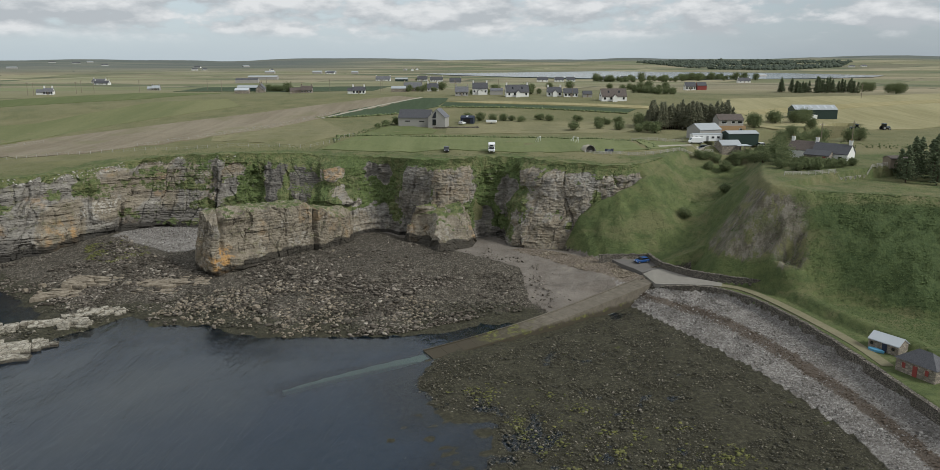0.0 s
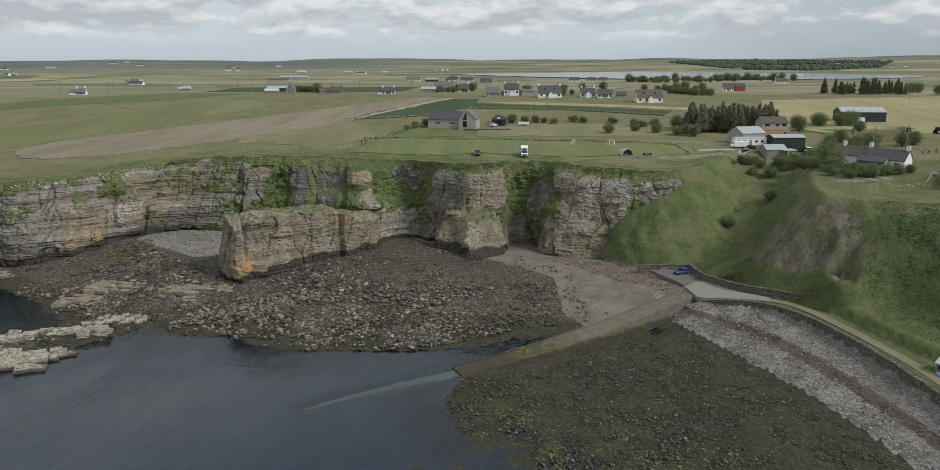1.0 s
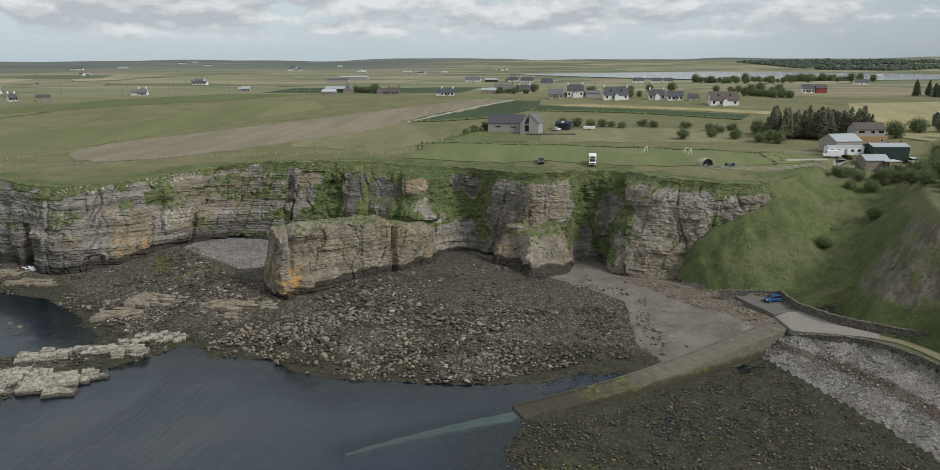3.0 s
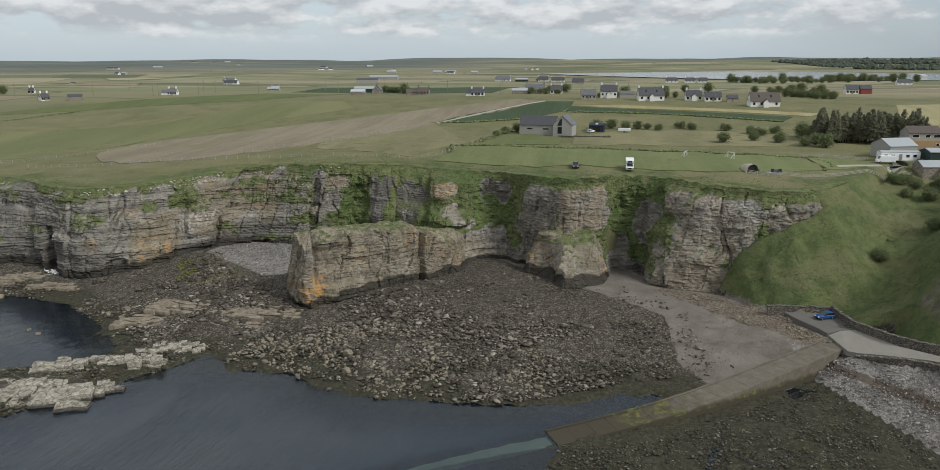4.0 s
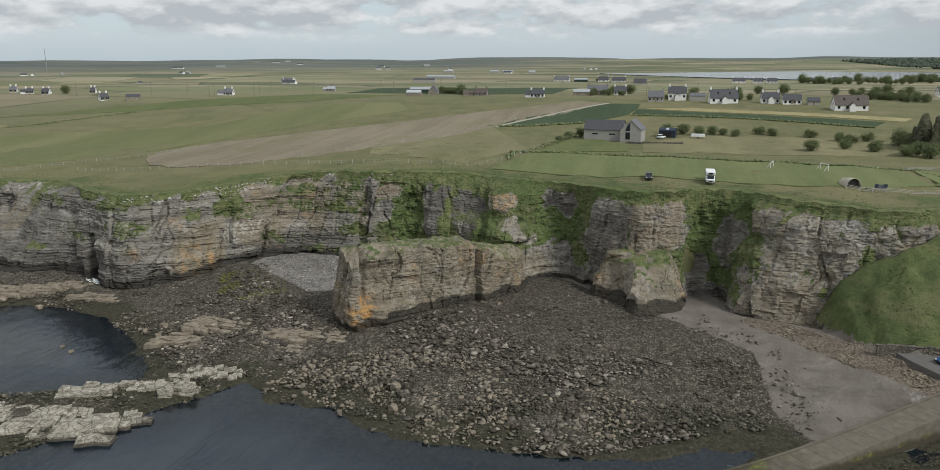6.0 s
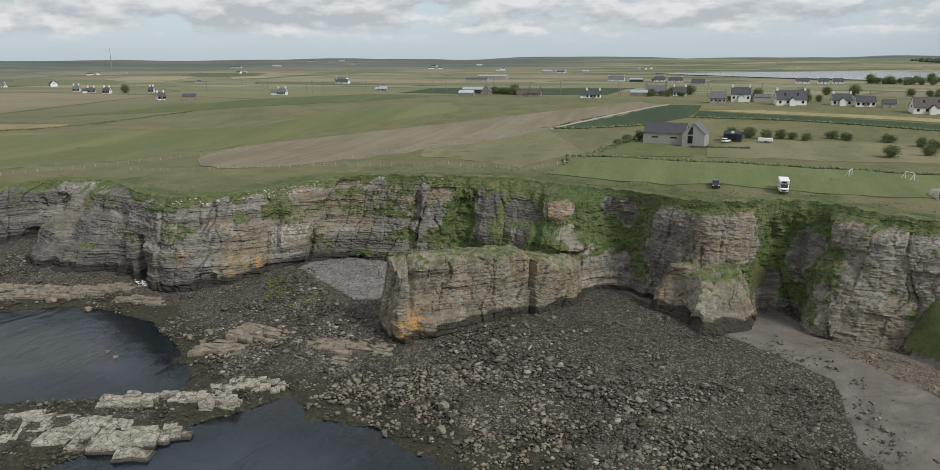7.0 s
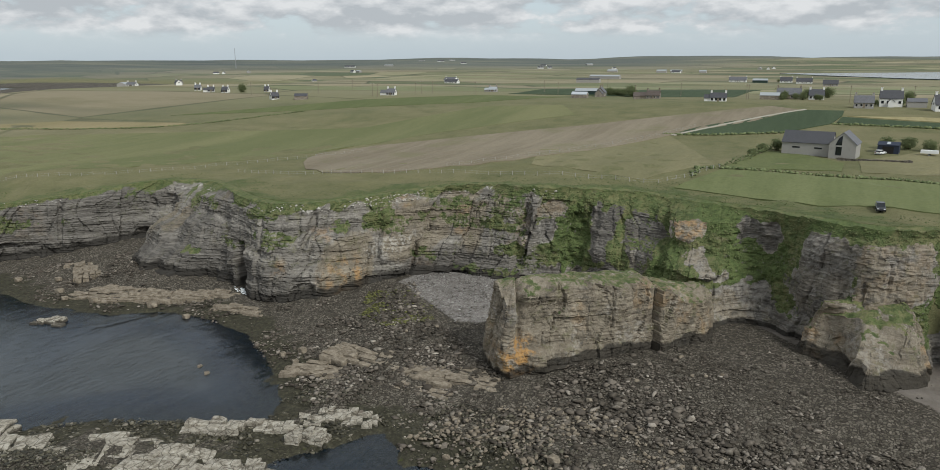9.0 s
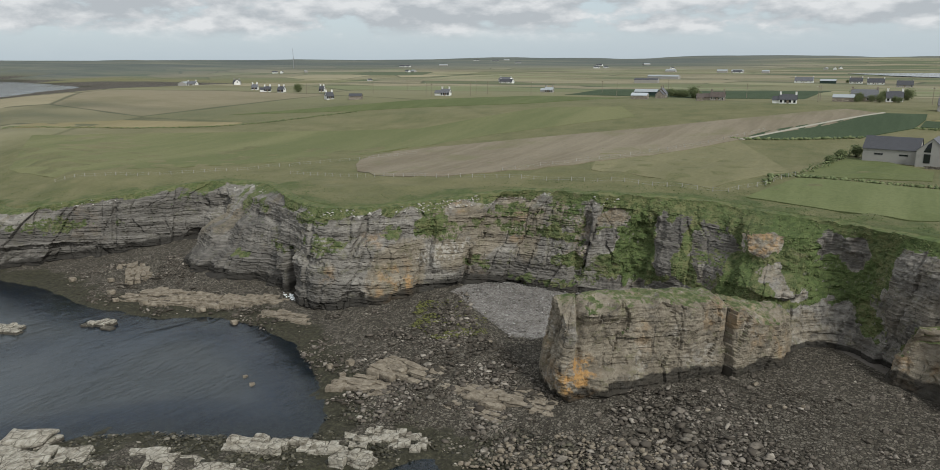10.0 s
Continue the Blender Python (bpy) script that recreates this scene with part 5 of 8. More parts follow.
for line_, way in ((lft, 1), (rgt, -1)):
    # masonry flanks with a raised kerb on the seaward side
    out = (line_ - mid) / 2.1
    A = line_ + out * 0.02
    B = line_ + out * 0.5
    V, F = [], []
    up = 0.22 if way < 0 else 0.02
    n = len(A)
    for row in (A + (0, 0, -5.5), A + (0, 0, up), B + (0, 0, up - 0.04), B + out * 0.35 + (0, 0, -5.5)):
        V += [tuple(p) for p in row]
    for i in range(n - 1):
        for k in range(3):
            F.append((k * n + i, k * n + i + 1, (k + 1) * n + i + 1, (k + 1) * n + i))
    F += [(0, n, 2 * n, 3 * n), (n - 1, 4 * n - 1, 3 * n - 1, 2 * n - 1)]
    part("flank", [(V, F)], CONCRETE, slip, "weedy masonry edge of the slip")

sunk_end = [(-9.2, 145.0, -0.05), (-17, 141.0, -0.08), (-25, 136.2, -0.12), (-31, 132.4, -0.2), (-36, 129.0, -0.35)]
mid, lft, rgt = ribbon(sunk_end, 1.5, 1.6)
for i in range(len(mid) - 1):
    k0, k1 = 1.05 - 0.8 * i / len(mid) + 0.10 * math.sin(i * 2.1), 1.05 - 0.8 * (i + 1) / len(mid) + 0.10 * math.sin((i + 1) * 2.1)
    quad = [mid[i] + (lft[i] - mid[i]) * k0, mid[i] + (rgt[i] - mid[i]) * k0, mid[i + 1] + (rgt[i + 1] - mid[i + 1]) * k1, mid[i + 1] + (lft[i + 1] - mid[i + 1]) * k1]
    V = [tuple(p) for p in quad] + [tuple(p - (0, 0, 0.8)) for p in quad]
    part("sunken_slab", [(V, [(0, 1, 2, 3), (7, 6, 5, 4), (0, 4, 5, 1), (1, 5, 6, 2), (2, 6, 7, 3), (3, 7, 4, 0)])], CONCRETE, slip, "pale green concrete under water")



def pad(name, corners, thick, material, label, category):
    """A laid surface over an outline of (x, y, z), with thickness."""
    n = len(corners)
    V = [tuple(p) for p in corners] + [(x, y, z - thick) for x, y, z in corners]
    F = [tuple(range(n)), tuple(range(2 * n - 1, n - 1, -1))] + [(i, i + n, (i + 1) % n + n, (i + 1) % n) for i in range(n)]
    return tagged(new(name, mesh_from(name, [(V, F)], material)), label, category, kind="structure")


pad("parking_area", [(40.0, 197.8, 6.95), (50.1, 198.1, 7.0), (50.8, 193, 7.0), (51.7, 188.5, 6.92), (49.0, 188.4, 6.6), (46.2, 187.6, 6.15), (44.6, 189.6, 6.6), (41.6, 194.0, 6.85)], 1.6, TARMAC, "small patch of old tarmac by the beach", "parking area")
PALE_CONCRETE = make_plain("pale_concrete", (0.24, 0.222, 0.192), 0.9, 0.25, 0.16, 1.6)
pad("slip_apron", [(46.4, 187.3, 5.85), (48.0, 180.2, 5.3), (49.4, 178.7, 5.6), (54, 176.4, 6.3), (60, 174.1, 6.75), (62.5, 172.9, 6.85), (63.6, 175.4, 6.95), (57.3, 180.0, 6.95), (53.3, 185.9, 6.95), (51.8, 188.4, 6.93), (49, 188.3, 6.6)], 1.6, PALE_CONCRETE, "pale worn concrete apron at the head of the slipway", "apron")
ROAD = [(61.5, 174.6, 6.75), (66, 171.5, 6.9), (69.0, 166, 7.0), (72, 156, 7.0), (74.6, 144, 7.0), (76.2, 134, 7.0), (76.6, 124, 7.0)]
TRACK = make_plain("grassy_track", (0.185, 0.168, 0.105), 0.95, 0.15, 0.35, 1.6)
_, A, B = ribbon(ROAD, 1.15, 1.5)
tagged(new("road", sheet_between(A, B, 0.02, TRACK, "road", 0.5)), "narrow worn grassy track behind the sea wall", "road", kind="structure")


def rubble_wall(name, line_, tall, thick, label, sunk=1.2, cope=True, category="wall"):
    """A stone wall along a line of (x, y, z of its foot), with a rougher coping."""
    w = thing(name, 0, 0, 0, label, category, z=0)
    P, A, B = ribbon(line_, thick / 2, 0.6)
    n = len(P)
    wob = 0.10 * fbm(P[:, 0] / 1.7, P[:, 1] / 1.7, P[:, 2] * 0, 3, 5)
    V, F = [], []
    rows = [A + (0, 0, -sunk), A + np.column_stack([0 * wob, 0 * wob, tall + wob]), B + np.column_stack([0 * wob, 0 * wob, tall + wob]), B + (0, 0, -sunk)]
    for row in rows:
        V += [tuple(p) for p in row]
    for i in range(n - 1):
        for k in range(3):
            F.append((k * n + i, k * n + i + 1, (k + 1) * n + i + 1, (k + 1) * n + i))
    F += [(0, n, 2 * n, 3 * n), (n - 1, 4 * n - 1, 3 * n - 1, 2 * n - 1)]
    part("wall_body", [(V, F)], MASONRY, w)
    if cope:
        r = random.Random(len(P))
        me = mesh_from("coping_stone", [box(-0.34, -thick / 2 - 0.06, 0, 0.34, thick / 2 + 0.06, 0.22)], MASONRY, bevel=0.05)
        for i in range(0, n - 1, 1 if n < 90 else 2):
            c = part("coping_stone", me, None, w)
            ang = math.degrees(math.atan2(P[i + 1, 1] - P[i, 1], P[i + 1, 0] - P[i, 0]))
            c.matrix_basis = pose(*P[i, :2], P[i, 2] + tall + wob[i] - 0.05, 0, r.uniform(-4, 4), ang + r.uniform(-5, 5)) @ Matrix.Diagonal((r.uniform(0.8, 1.1) * (1 if n < 90 else 1.9), 1, r.uniform(0.7, 1.3), 1))
    return w


rubble_wall("sea_wall", [(49.4, 178.3, 3.6), (54, 175.6, 4.6), (60, 173.0, 5.1), (66.2, 165.3, 5.3), (70.4, 152, 5.4), (72.5, 140, 5.4), (74.0, 125, 5.4), (74.8, 111, 5.4), (78, 60, 5.4)], 1.45, 0.8, "long rubble-stone sea wall above the shingle bank", sunk=2)
rubble_wall("car_park_wall", [(36.6, 198.4, 6.7), (43.5, 198.8, 6.8), (50.2, 198.7, 6.9)], 1.35, 0.6, "low stone wall with a pale coping behind the parking area")
rubble_wall("retaining_wall", [(50.5, 198.6, 6.9), (51.4, 191, 6.9), (53.6, 186.6, 6.9), (57.6, 180.8, 7.0), (65.3, 175.9, 7.0), (72, 172.4, 7.1), (76, 171.6, 7.6)], 1.5, 0.7, "curved dry-stone retaining wall below the grassy bank")


# ---------------------------------------------------------------- stones and weed of the foreshore
rng = np.random.RandomState(4)
FIELD = [(-112, 200), (-100, 176), (-84, 171), (-77, 164), (-63, 164), (-57, 159), (-45, 156), (-27, 156), (-14, 158), (-4, 164), (8, 171), (17, 172), (13, 180), (12, 194), (-6, 212), (-16, 222), (-28, 234), (-44, 220), (-56, 204), (-70, 193), (-80, 200), (-100, 215)]


def on_ground(p, sizes, sink=0.25):
    z = height(p[:, 0], p[:, 1]) + np.where(p[:, 0] < 60, 0.1, 0)
    return np.column_stack([p, np.maximum(z, -0.5) + np.asarray(sizes) * (0.5 - sink)])


def patchy(size, seed, lo=-0.5, hi=0.5):
    return lambda x, y: 0.05 + 0.95 * smooth(fbm(x / size, y / size, x * 0, 3, seed), lo, hi)


p = scatter(rng, 24000, FIELD, patchy(11, 31, -0.40, 0.55))
s = rng.gamma(1.5, 0.125, len(p)).clip(0.07, 0.95) * (1 - 0.5 * smooth(p[:, 1] + 0.25 * p[:, 0], 176, 200))
tagged(new("boulder_beach", lumps("boulder_beach", on_ground(p, s), s, STONE, rng, (0.22, 0.52), 0.5)), "brown and grey boulders strewn thickly over the foreshore", "boulders", kind="stuff")
NEAR = [(-80, 170), (-63, 164), (-57, 159), (-45, 156), (-27, 156), (-14, 158), (-4, 164), (-8, 176), (-30, 182), (-52, 188), (-76, 182)]
p = scatter(rng, 1200, NEAR, patchy(8, 45, -0.2, 0.5))
s = rng.gamma(4.0, 0.075, len(p)).clip(0.15, 0.6)
tagged(new("pale_stones", lumps("pale_stones", on_ground(p, s), s, SHELF, rng, (0.4, 0.75), 0.34)), "paler rounded stones lying near the water's edge", "stones", kind="stuff")
EDGE = [(-28, 236), (-16, 224), (-4, 212), (12, 196), (14, 180), (18, 171), (26, 175), (22, 186), (24, 198), (8, 214), (-8, 230), (-20, 238)]
p = scatter(rng, 520, EDGE, patchy(6, 63, 0.0, 0.6))
s = rng.gamma(2.2, 0.07, len(p)).clip(0.06, 0.5)
tagged(new("strewn_stones", lumps("strewn_stones", on_ground(p, s), s, STONE, rng, (0.4, 0.8), 0.34)), "brown stones strewn thinly over the edge of the sand", "stones", kind="stuff")
p = scatter(rng, 3600, [(-116, 244), (-114, 230), (-102, 220), (-88, 210), (-80, 216), (-80, 238), (-92, 248)], patchy(8, 34, -1.2, 0.2))
s = rng.gamma(1.8, 0.06, len(p)).clip(0.05, 0.4)
tagged(new("scree", lumps("scree", on_ground(p, s), s, SHINGLE_M, rng, (0.3, 0.6), 0.45)), "grey scree and cobbles at the head of the cove", "scree", kind="stuff")
p = scatter(rng, 1600, [(-122, 224), (-116, 210), (-104, 206), (-96, 212), (-102, 222), (-112, 228)], patchy(5, 48, -0.1, 0.6))
s = rng.gamma(2.4, 0.07, len(p)).clip(0.05, 0.4)
tagged(new("cove_weed", lumps("cove_weed", on_ground(p, s, 0.3), s, GREEN_WEED, rng, (0.15, 0.35))), "yellow-green weed over the stones of the cove", "seaweed", kind="stuff")
COVE = [(-238, 200), (-206, 190), (-180, 192), (-166, 201), (-139, 197), (-118, 182), (-108, 174), (-96, 172), (-90, 186), (-100, 214), (-114, 234), (-124, 222), (-146, 208), (-188, 212), (-210, 226), (-224, 216)]
p = scatter(rng, 7000, COVE, patchy(9, 33))
s = rng.gamma(1.7, 0.11, len(p)).clip(0.07, 1.0)
tagged(new("cove_stones", lumps("cove_stones", on_ground(p, s), s, STONE, rng, (0.25, 0.55), 0.5)), "tumbled stones over the rock platform of the cove", "stones", kind="stuff")
BANK = [(40, 182), (42.6, 174), (56, 143), (61.5, 125), (64, 112), (64.5, 84), (76, 84), (74, 111), (73.2, 125), (71.7, 140), (69.6, 152), (65.4, 165), (59, 172.5), (49, 178)]


def tide_band(x, y):
    """1 along the line of cast-up weed half-way up the shingle."""
    a_, b_ = line_distance(SHINGLE, x, y)[0], line_distance(WALL, x, y)[0]
    return np.exp(-((a_ / (a_ + b_ + 1e-6) - 0.50 - 0.06 * fbm(x / 6, y / 6, x * 0, 2, 44)) / 0.10) ** 2)


p = scatter(rng, 2600, BANK, lambda x, y: tide_band(x, y) ** 2)
s = rng.gamma(2.4, 0.045, len(p)).clip(0.05, 0.3)
tagged(new("cast_weed", lumps("cast_weed", on_ground(p, s, 0.3), s, make_leaf("dry_wrack", (0.080, 0.060, 0.044), (0.150, 0.118, 0.090)), rng, (0.3, 0.6))), "red-brown cast-up weed in a line along the shingle", "seaweed", kind="stuff")
p = scatter(rng, 11000, BANK, lambda x, y: patchy(7, 35, -0.9, 0.3)(x, y) * (1 - 0.85 * tide_band(x, y)))
s = rng.gamma(2.6, 0.036, len(p)).clip(0.05, 0.36)
tagged(new("shingle_bank", lumps("shingle_bank", on_ground(p, s), s, SHINGLE_M, rng)), "pale grey shingle and cobbles heaped below the sea wall", "shingle", kind="stuff")
REEF = [(-8, 143), (-11, 131), (-6, 120), (4, 118), (4, 108), (1, 96), (64, 96), (63, 112), (60, 125), (54.5, 143), (41.5, 174), (36, 170), (20, 156), (6, 146)]
p = scatter(rng, 36000, REEF, patchy(6, 37, -1.8, 0.2))
s = rng.gamma(2.2, 0.045, len(p)).clip(0.04, 0.34)
tagged(new("weed_reef", lumps("weed_reef", on_ground(p, s, 0.35), s, WEED, rng, (0.3, 0.6))), "dark brown seaweed over a low rocky reef", "seaweed", kind="stuff")
p = scatter(rng, 1700, [(-6, 128), (2, 122), (8, 112), (4, 96), (46, 96), (44, 112), (22, 124), (6, 132)], patchy(4, 47, 0.35, 0.8))
s = rng.gamma(2.4, 0.06, len(p)).clip(0.05, 0.4)
tagged(new("green_weed", lumps("green_weed", on_ground(p, s, 0.3), s, GREEN_WEED, rng, (0.15, 0.35))), "yellow-green weed in patches over the reef's wet edge", "seaweed", kind="stuff")
WRACK = [(-108, 172), (-84, 171), (-60, 162), (-27, 157), (-2, 166), (14, 172), (14, 178), (-20, 176), (-60, 182), (-100, 186)]
p = scatter(rng, 6000, WRACK, patchy(6, 39))
s = rng.gamma(2.4, 0.075, len(p)).clip(0.05, 0.5)
tagged(new("wrack", lumps("wrack", on_ground(p, s, 0.35), s, WEED, rng, (0.3, 0.6))), "dark wrack lying between the stones at the water's edge", "seaweed", kind="stuff")
SPIT = [(-107, 166), (-117, 160), (-132, 154), (-140, 147), (-147, 137), (-120, 122), (-107, 137), (-101, 146), (-94, 154), (-86, 168), (-98, 172)]
p = scatter(rng, 8000, SPIT, patchy(7, 41, -1.0, 0.3))
s = rng.gamma(2.2, 0.075, len(p)).clip(0.05, 0.5)
tagged(new("spit_wrack", lumps("spit_wrack", on_ground(p, s, 0.3), s, WEED, rng, (0.3, 0.6))), "dark wrack and small stones over the low rock spit", "seaweed", kind="stuff")


def boulder_mesh(seed):
    bm = bmesh.new()
    bmesh.ops.create_icosphere(bm, subdivisions=3, radius=1.0)
    r = np.random.RandomState(seed)
    cuts = [Vector(r.normal(size=3)).normalized() for _ in range(15)]
    for v_ in bm.verts:
        q = v_.co.copy()
        for c in cuts:
            over = q.dot(c) - 0.60
            if over > 0:
                q -= c * over * 0.97
        v_.co = q * (1 + 0.06 * noise.noise(q * 3 + Vector((seed, 0, 0))))
        v_.co.z *= 0.68
    me = bpy.data.meshes.new("boulder")
    bm.to_mesh(me)
    bm.free()
    me.materials.append(SHELF if seed == 0 else STONE)
    return me


kinds = [boulder_mesh(k) for k in range(6)]
p = scatter(rng, 90, FIELD, patchy(14, 43))
for i, (x, y) in enumerate(p):
    size = float(rng.uniform(0.45, 0.85))
    b = new("boulder", kinds[i % 6])
    b.matrix_basis = pose(x, y, land(x, y) + 0.28 * size, rng.uniform(-15, 15), rng.uniform(-15, 15), rng.uniform(0, 360)) @ Matrix.Scale(size, 4)
    tagged(b, "pale sandstone boulder on the stony foreshore" if i % 6 == 0 else "weathered brown boulder on the stony foreshore", "boulder", "boulders on the beach")
for x, y, size in ((-53.5, 172.5, 1.5), (-51.3, 165, 1.35), (-58, 171, 1.0), (-44, 166, 1.1), (-118, 192, 1.6), (-121, 189, 1.3), (-116, 187, 1.2), (-110, 188, 1.1), (-173, 200, 2.0), (-160, 199, 1.5), (-190, 196, 1.9), (-199, 194, 1.4), (-205, 197, 1.8), (-184, 203, 1.4), (-134, 178, 0.8), (-130, 176, 0.9), (-226, 199, 1.7), (-214, 203, 1.6)):
    b = new("boulder", kinds[0])
    b.matrix_basis = pose(x, y, max(land(x, y), -0.2) + 0.25 * size, 5, -6, 40 * size) @ Matrix.Scale(size, 4)
    tagged(b, "large pale sandstone boulder at the water's edge", "boulder", "boulders on the beach")


def clip(poly, px, py, nx, ny):
    """What of a convex outline lies behind the line through (px, py) with the normal (nx, ny)."""
    out = []
    for (ax, ay), (bx, by) in zip(poly, poly[1:] + poly[:1]):
        da, db = (ax - px) * nx + (ay - py) * ny, (bx - px) * nx + (by - py) * ny
        if da <= 0:
            out.append((ax, ay))
        if da * db < 0:
            t = da / (da - db)
            out.append((ax + t * (bx - ax), ay + t * (by - ay)))
    return out


def weathered(shapes, material, cell, at):
    """A jointed block with rounded, pitted and uneven sides."""
    me = mesh_from("block", shapes, material, True, 0.05 * cell)
    bm = bmesh.new()
    bm.from_mesh(me)
    bmesh.ops.triangulate(bm, faces=[f for f in bm.faces if len(f.verts) > 4])
    bmesh.ops.subdivide_edges(bm, edges=[e for e in bm.edges if e.calc_length() > 0.45 * cell], cuts=2, use_grid_fill=True)
    for v_ in bm.verts:
        q = v_.co * (1.3 / cell) + Vector((at, at * 0.7, 0))
        v_.co += Vector((noise.noise(q), noise.noise(q + Vector((7, 3, 1))), 1.3 * noise.noise(q * 0.8 + Vector((2, 9, 5))))) * 0.13 * cell
    bm.to_mesh(me)
    bm.free()
    return me


def rock_ledge(x, y, turn, length, width, tall, seed, label, material=None, foot=0.0, cell=2.2, slope=0.05, stretched=1.0):
    """A bed of rock split by joints into squared blocks in rows, some of them in two layers, each block a part of its own."""
    r = random.Random(seed)
    ob = thing("rock_ledge", x, y, turn, label, "rock ledge", "rock ledges", z=foot)
    rows = max(2, int(width / (cell * 0.8)))
    for k in range(rows):
        u = -length / 2 + r.uniform(-0.6, 0.6)
        y0, y1 = -width / 2 + width * k / rows, -width / 2 + width * (k + 1) / rows
        while u < length / 2:
            w = cell * stretched * r.uniform(0.5, 1.5)
            mx, my = u + w / 2, (y0 + y1) / 2
            bend = 0.22 * width * math.sin(mx * 5.2 / length + seed) + 0.10 * width * math.sin(mx * 17 / length + 2 * seed)
            rim = (mx / (length / 2)) ** 4 + abs(my / (width / 2)) ** 3 * 0.7
            if rim < 1.0 + r.uniform(-0.25, 0.3) and r.random() > 0.03:
                j = 0.10 * cell
                o = [(px + r.uniform(-j, j), py + bend + r.uniform(-j, j)) for px, py in ((u, y0), (mx, y0), (u + w, y0), (u + w, y1), (mx, y1), (u, y1))]
                top = tall * (1 - 0.35 * rim) * r.uniform(0.62, 1.16) + slope * my
                tx, ty = r.uniform(-0.05, 0.05), r.uniform(-0.04, 0.04) + slope
                split_ = top * r.uniform(0.35, 0.6)
                V, F = prism(o, 2, split_ + 0.05, top)
                V = [(px, py, pz + (px - mx) * tx + (py - my) * ty) for px, py, pz in V]
                low = prism([(mx + (px - mx) * 1.06, my + bend + (py - my - bend) * 1.08) for px, py in o], 2, -1.0, split_)
                part("block", weathered([low, (V, F)], material or LEDGE, cell, r.random() * 90), None, ob)
            u += w + r.uniform(0.0, 0.035) * cell
    return ob


for k, (x, y, turn, length, width, tall, cell, label) in enumerate((
        (-106, 160, 21, 20, 3.4, 2.3, 2.0, "row of pale jointed sandstone blocks at the cove's mouth"), (-93.2, 162.3, 8, 6, 3.6, 2.1, 1.9, "two pale sandstone blocks at the end of the row"),
        (-93, 170, 28, 15, 4.6, 1.4, 1.8, "pale sandstone ledge beside the inlet"), (-109, 145.8, 21, 31, 9.5, 1.5, 3.2, "broad pale sandstone platform split by joints"),
        (-131, 138, 27, 30, 13.0, 1.6, 4.2, "broad pale sandstone platform beside deep water"), (-97, 150.5, 24, 9, 4.0, 1.1, 1.7, "low pale sandstone ledge at the water's edge"),
        (-152, 127, 32, 22, 10, 1.3, 2.6, "outer pale jointed sandstone ledge"), (-205, 167.5, 12, 10, 4.5, 1.0, 2.2, "pale rock standing out of the cove's water"), (-187.5, 181.5, 16, 8, 3.2, 0.9, 1.8, "pale rock awash near the cove's shore"))):
    rock_ledge(x, y, turn, length, width, tall, 50 + k, label, None, 0.0, cell, 0.05, 1.25)
for k, (x, y, turn, length, width, tall, cell) in enumerate(((-98, 192, -6, 26, 7.5, 0.9, 2.2), (-74, 190.5, 4, 28, 6.0, 0.9, 2.0), (-104, 185, 12, 22, 5.0, 0.8, 1.8), (-180, 205.5, 20, 36, 7.0, 1.3, 2.2), (-189, 199, 16, 22, 4.5, 1.1, 2.0), (-168, 211, 14, 24, 5.0, 1.4, 2.2), (-216, 212, -38, 26, 7.0, 1.1, 2.4), (-86, 186, 0, 16, 4.0, 0.7, 1.6), (-150, 207, 8, 16, 4.0, 1.1, 1.8))):
    rock_ledge(x, y, turn, length, width, tall * 0.75, 70 + k, "low tan rock shelf in thin beds on the foreshore", SHELF, land(x, y) - 0.25, cell * 0.7, 0.05, 2.4)

BLEACHED = make_plain("bleached_stone", (0.47, 0.44, 0.39), 0.95, 0.2, 0.25, 0.5)
tagged(new("brink_stones", lumps("brink_stones", brink_stones, rng.gamma(1.8, 0.085, len(brink_stones)).clip(0.06, 0.45), BLEACHED, rng, (0.35, 0.7), 0.45)), "bleached white stones along the brink of the cliff", "stones", kind="stuff")

# broken stone at the head of the beach and strewn over the sand
LITTER = [(14, 215), (24, 212), (31, 207), (37.5, 200), (43, 191), (45, 187), (40, 186), (30, 195), (20, 206), (12, 213)]
p = scatter(rng, 2600, LITTER, patchy(5, 61, -0.3, 0.5))
s = rng.gamma(2.0, 0.055, len(p)).clip(0.05, 0.45)
tagged(new("beach_rubble", lumps("beach_rubble", on_ground(p, s), s, SHELF, rng)), "brown broken stone along the head of the beach", "rubble", kind="stuff")

# foam at the cliff's foot, and pale sand showing through the water
r = np.random.RandomState(12)
p = np.column_stack([r.normal(-154.5, 2.2, 160), r.normal(216.6, 0.6, 160)])
p = np.column_stack([p, height(p[:, 0], p[:, 1]) + r.uniform(0.2, 0.6, 160)])
FOAM = make_plain("sea_foam", (0.78, 0.80, 0.80), 0.7, 0.3, 0.08, 0.4)
tagged(new("surf", lumps("surf", p, r.uniform(0.15, 0.4, 160), FOAM, r, (0.4, 0.8), 0.4)), "white foam washing against the foot of the cliff", "surf", kind="stuff")
SANDY_BED = make_plain("pale_sea_bed", (0.30, 0.40, 0.34), 0.9, 0.2, 0.25, 3.0)
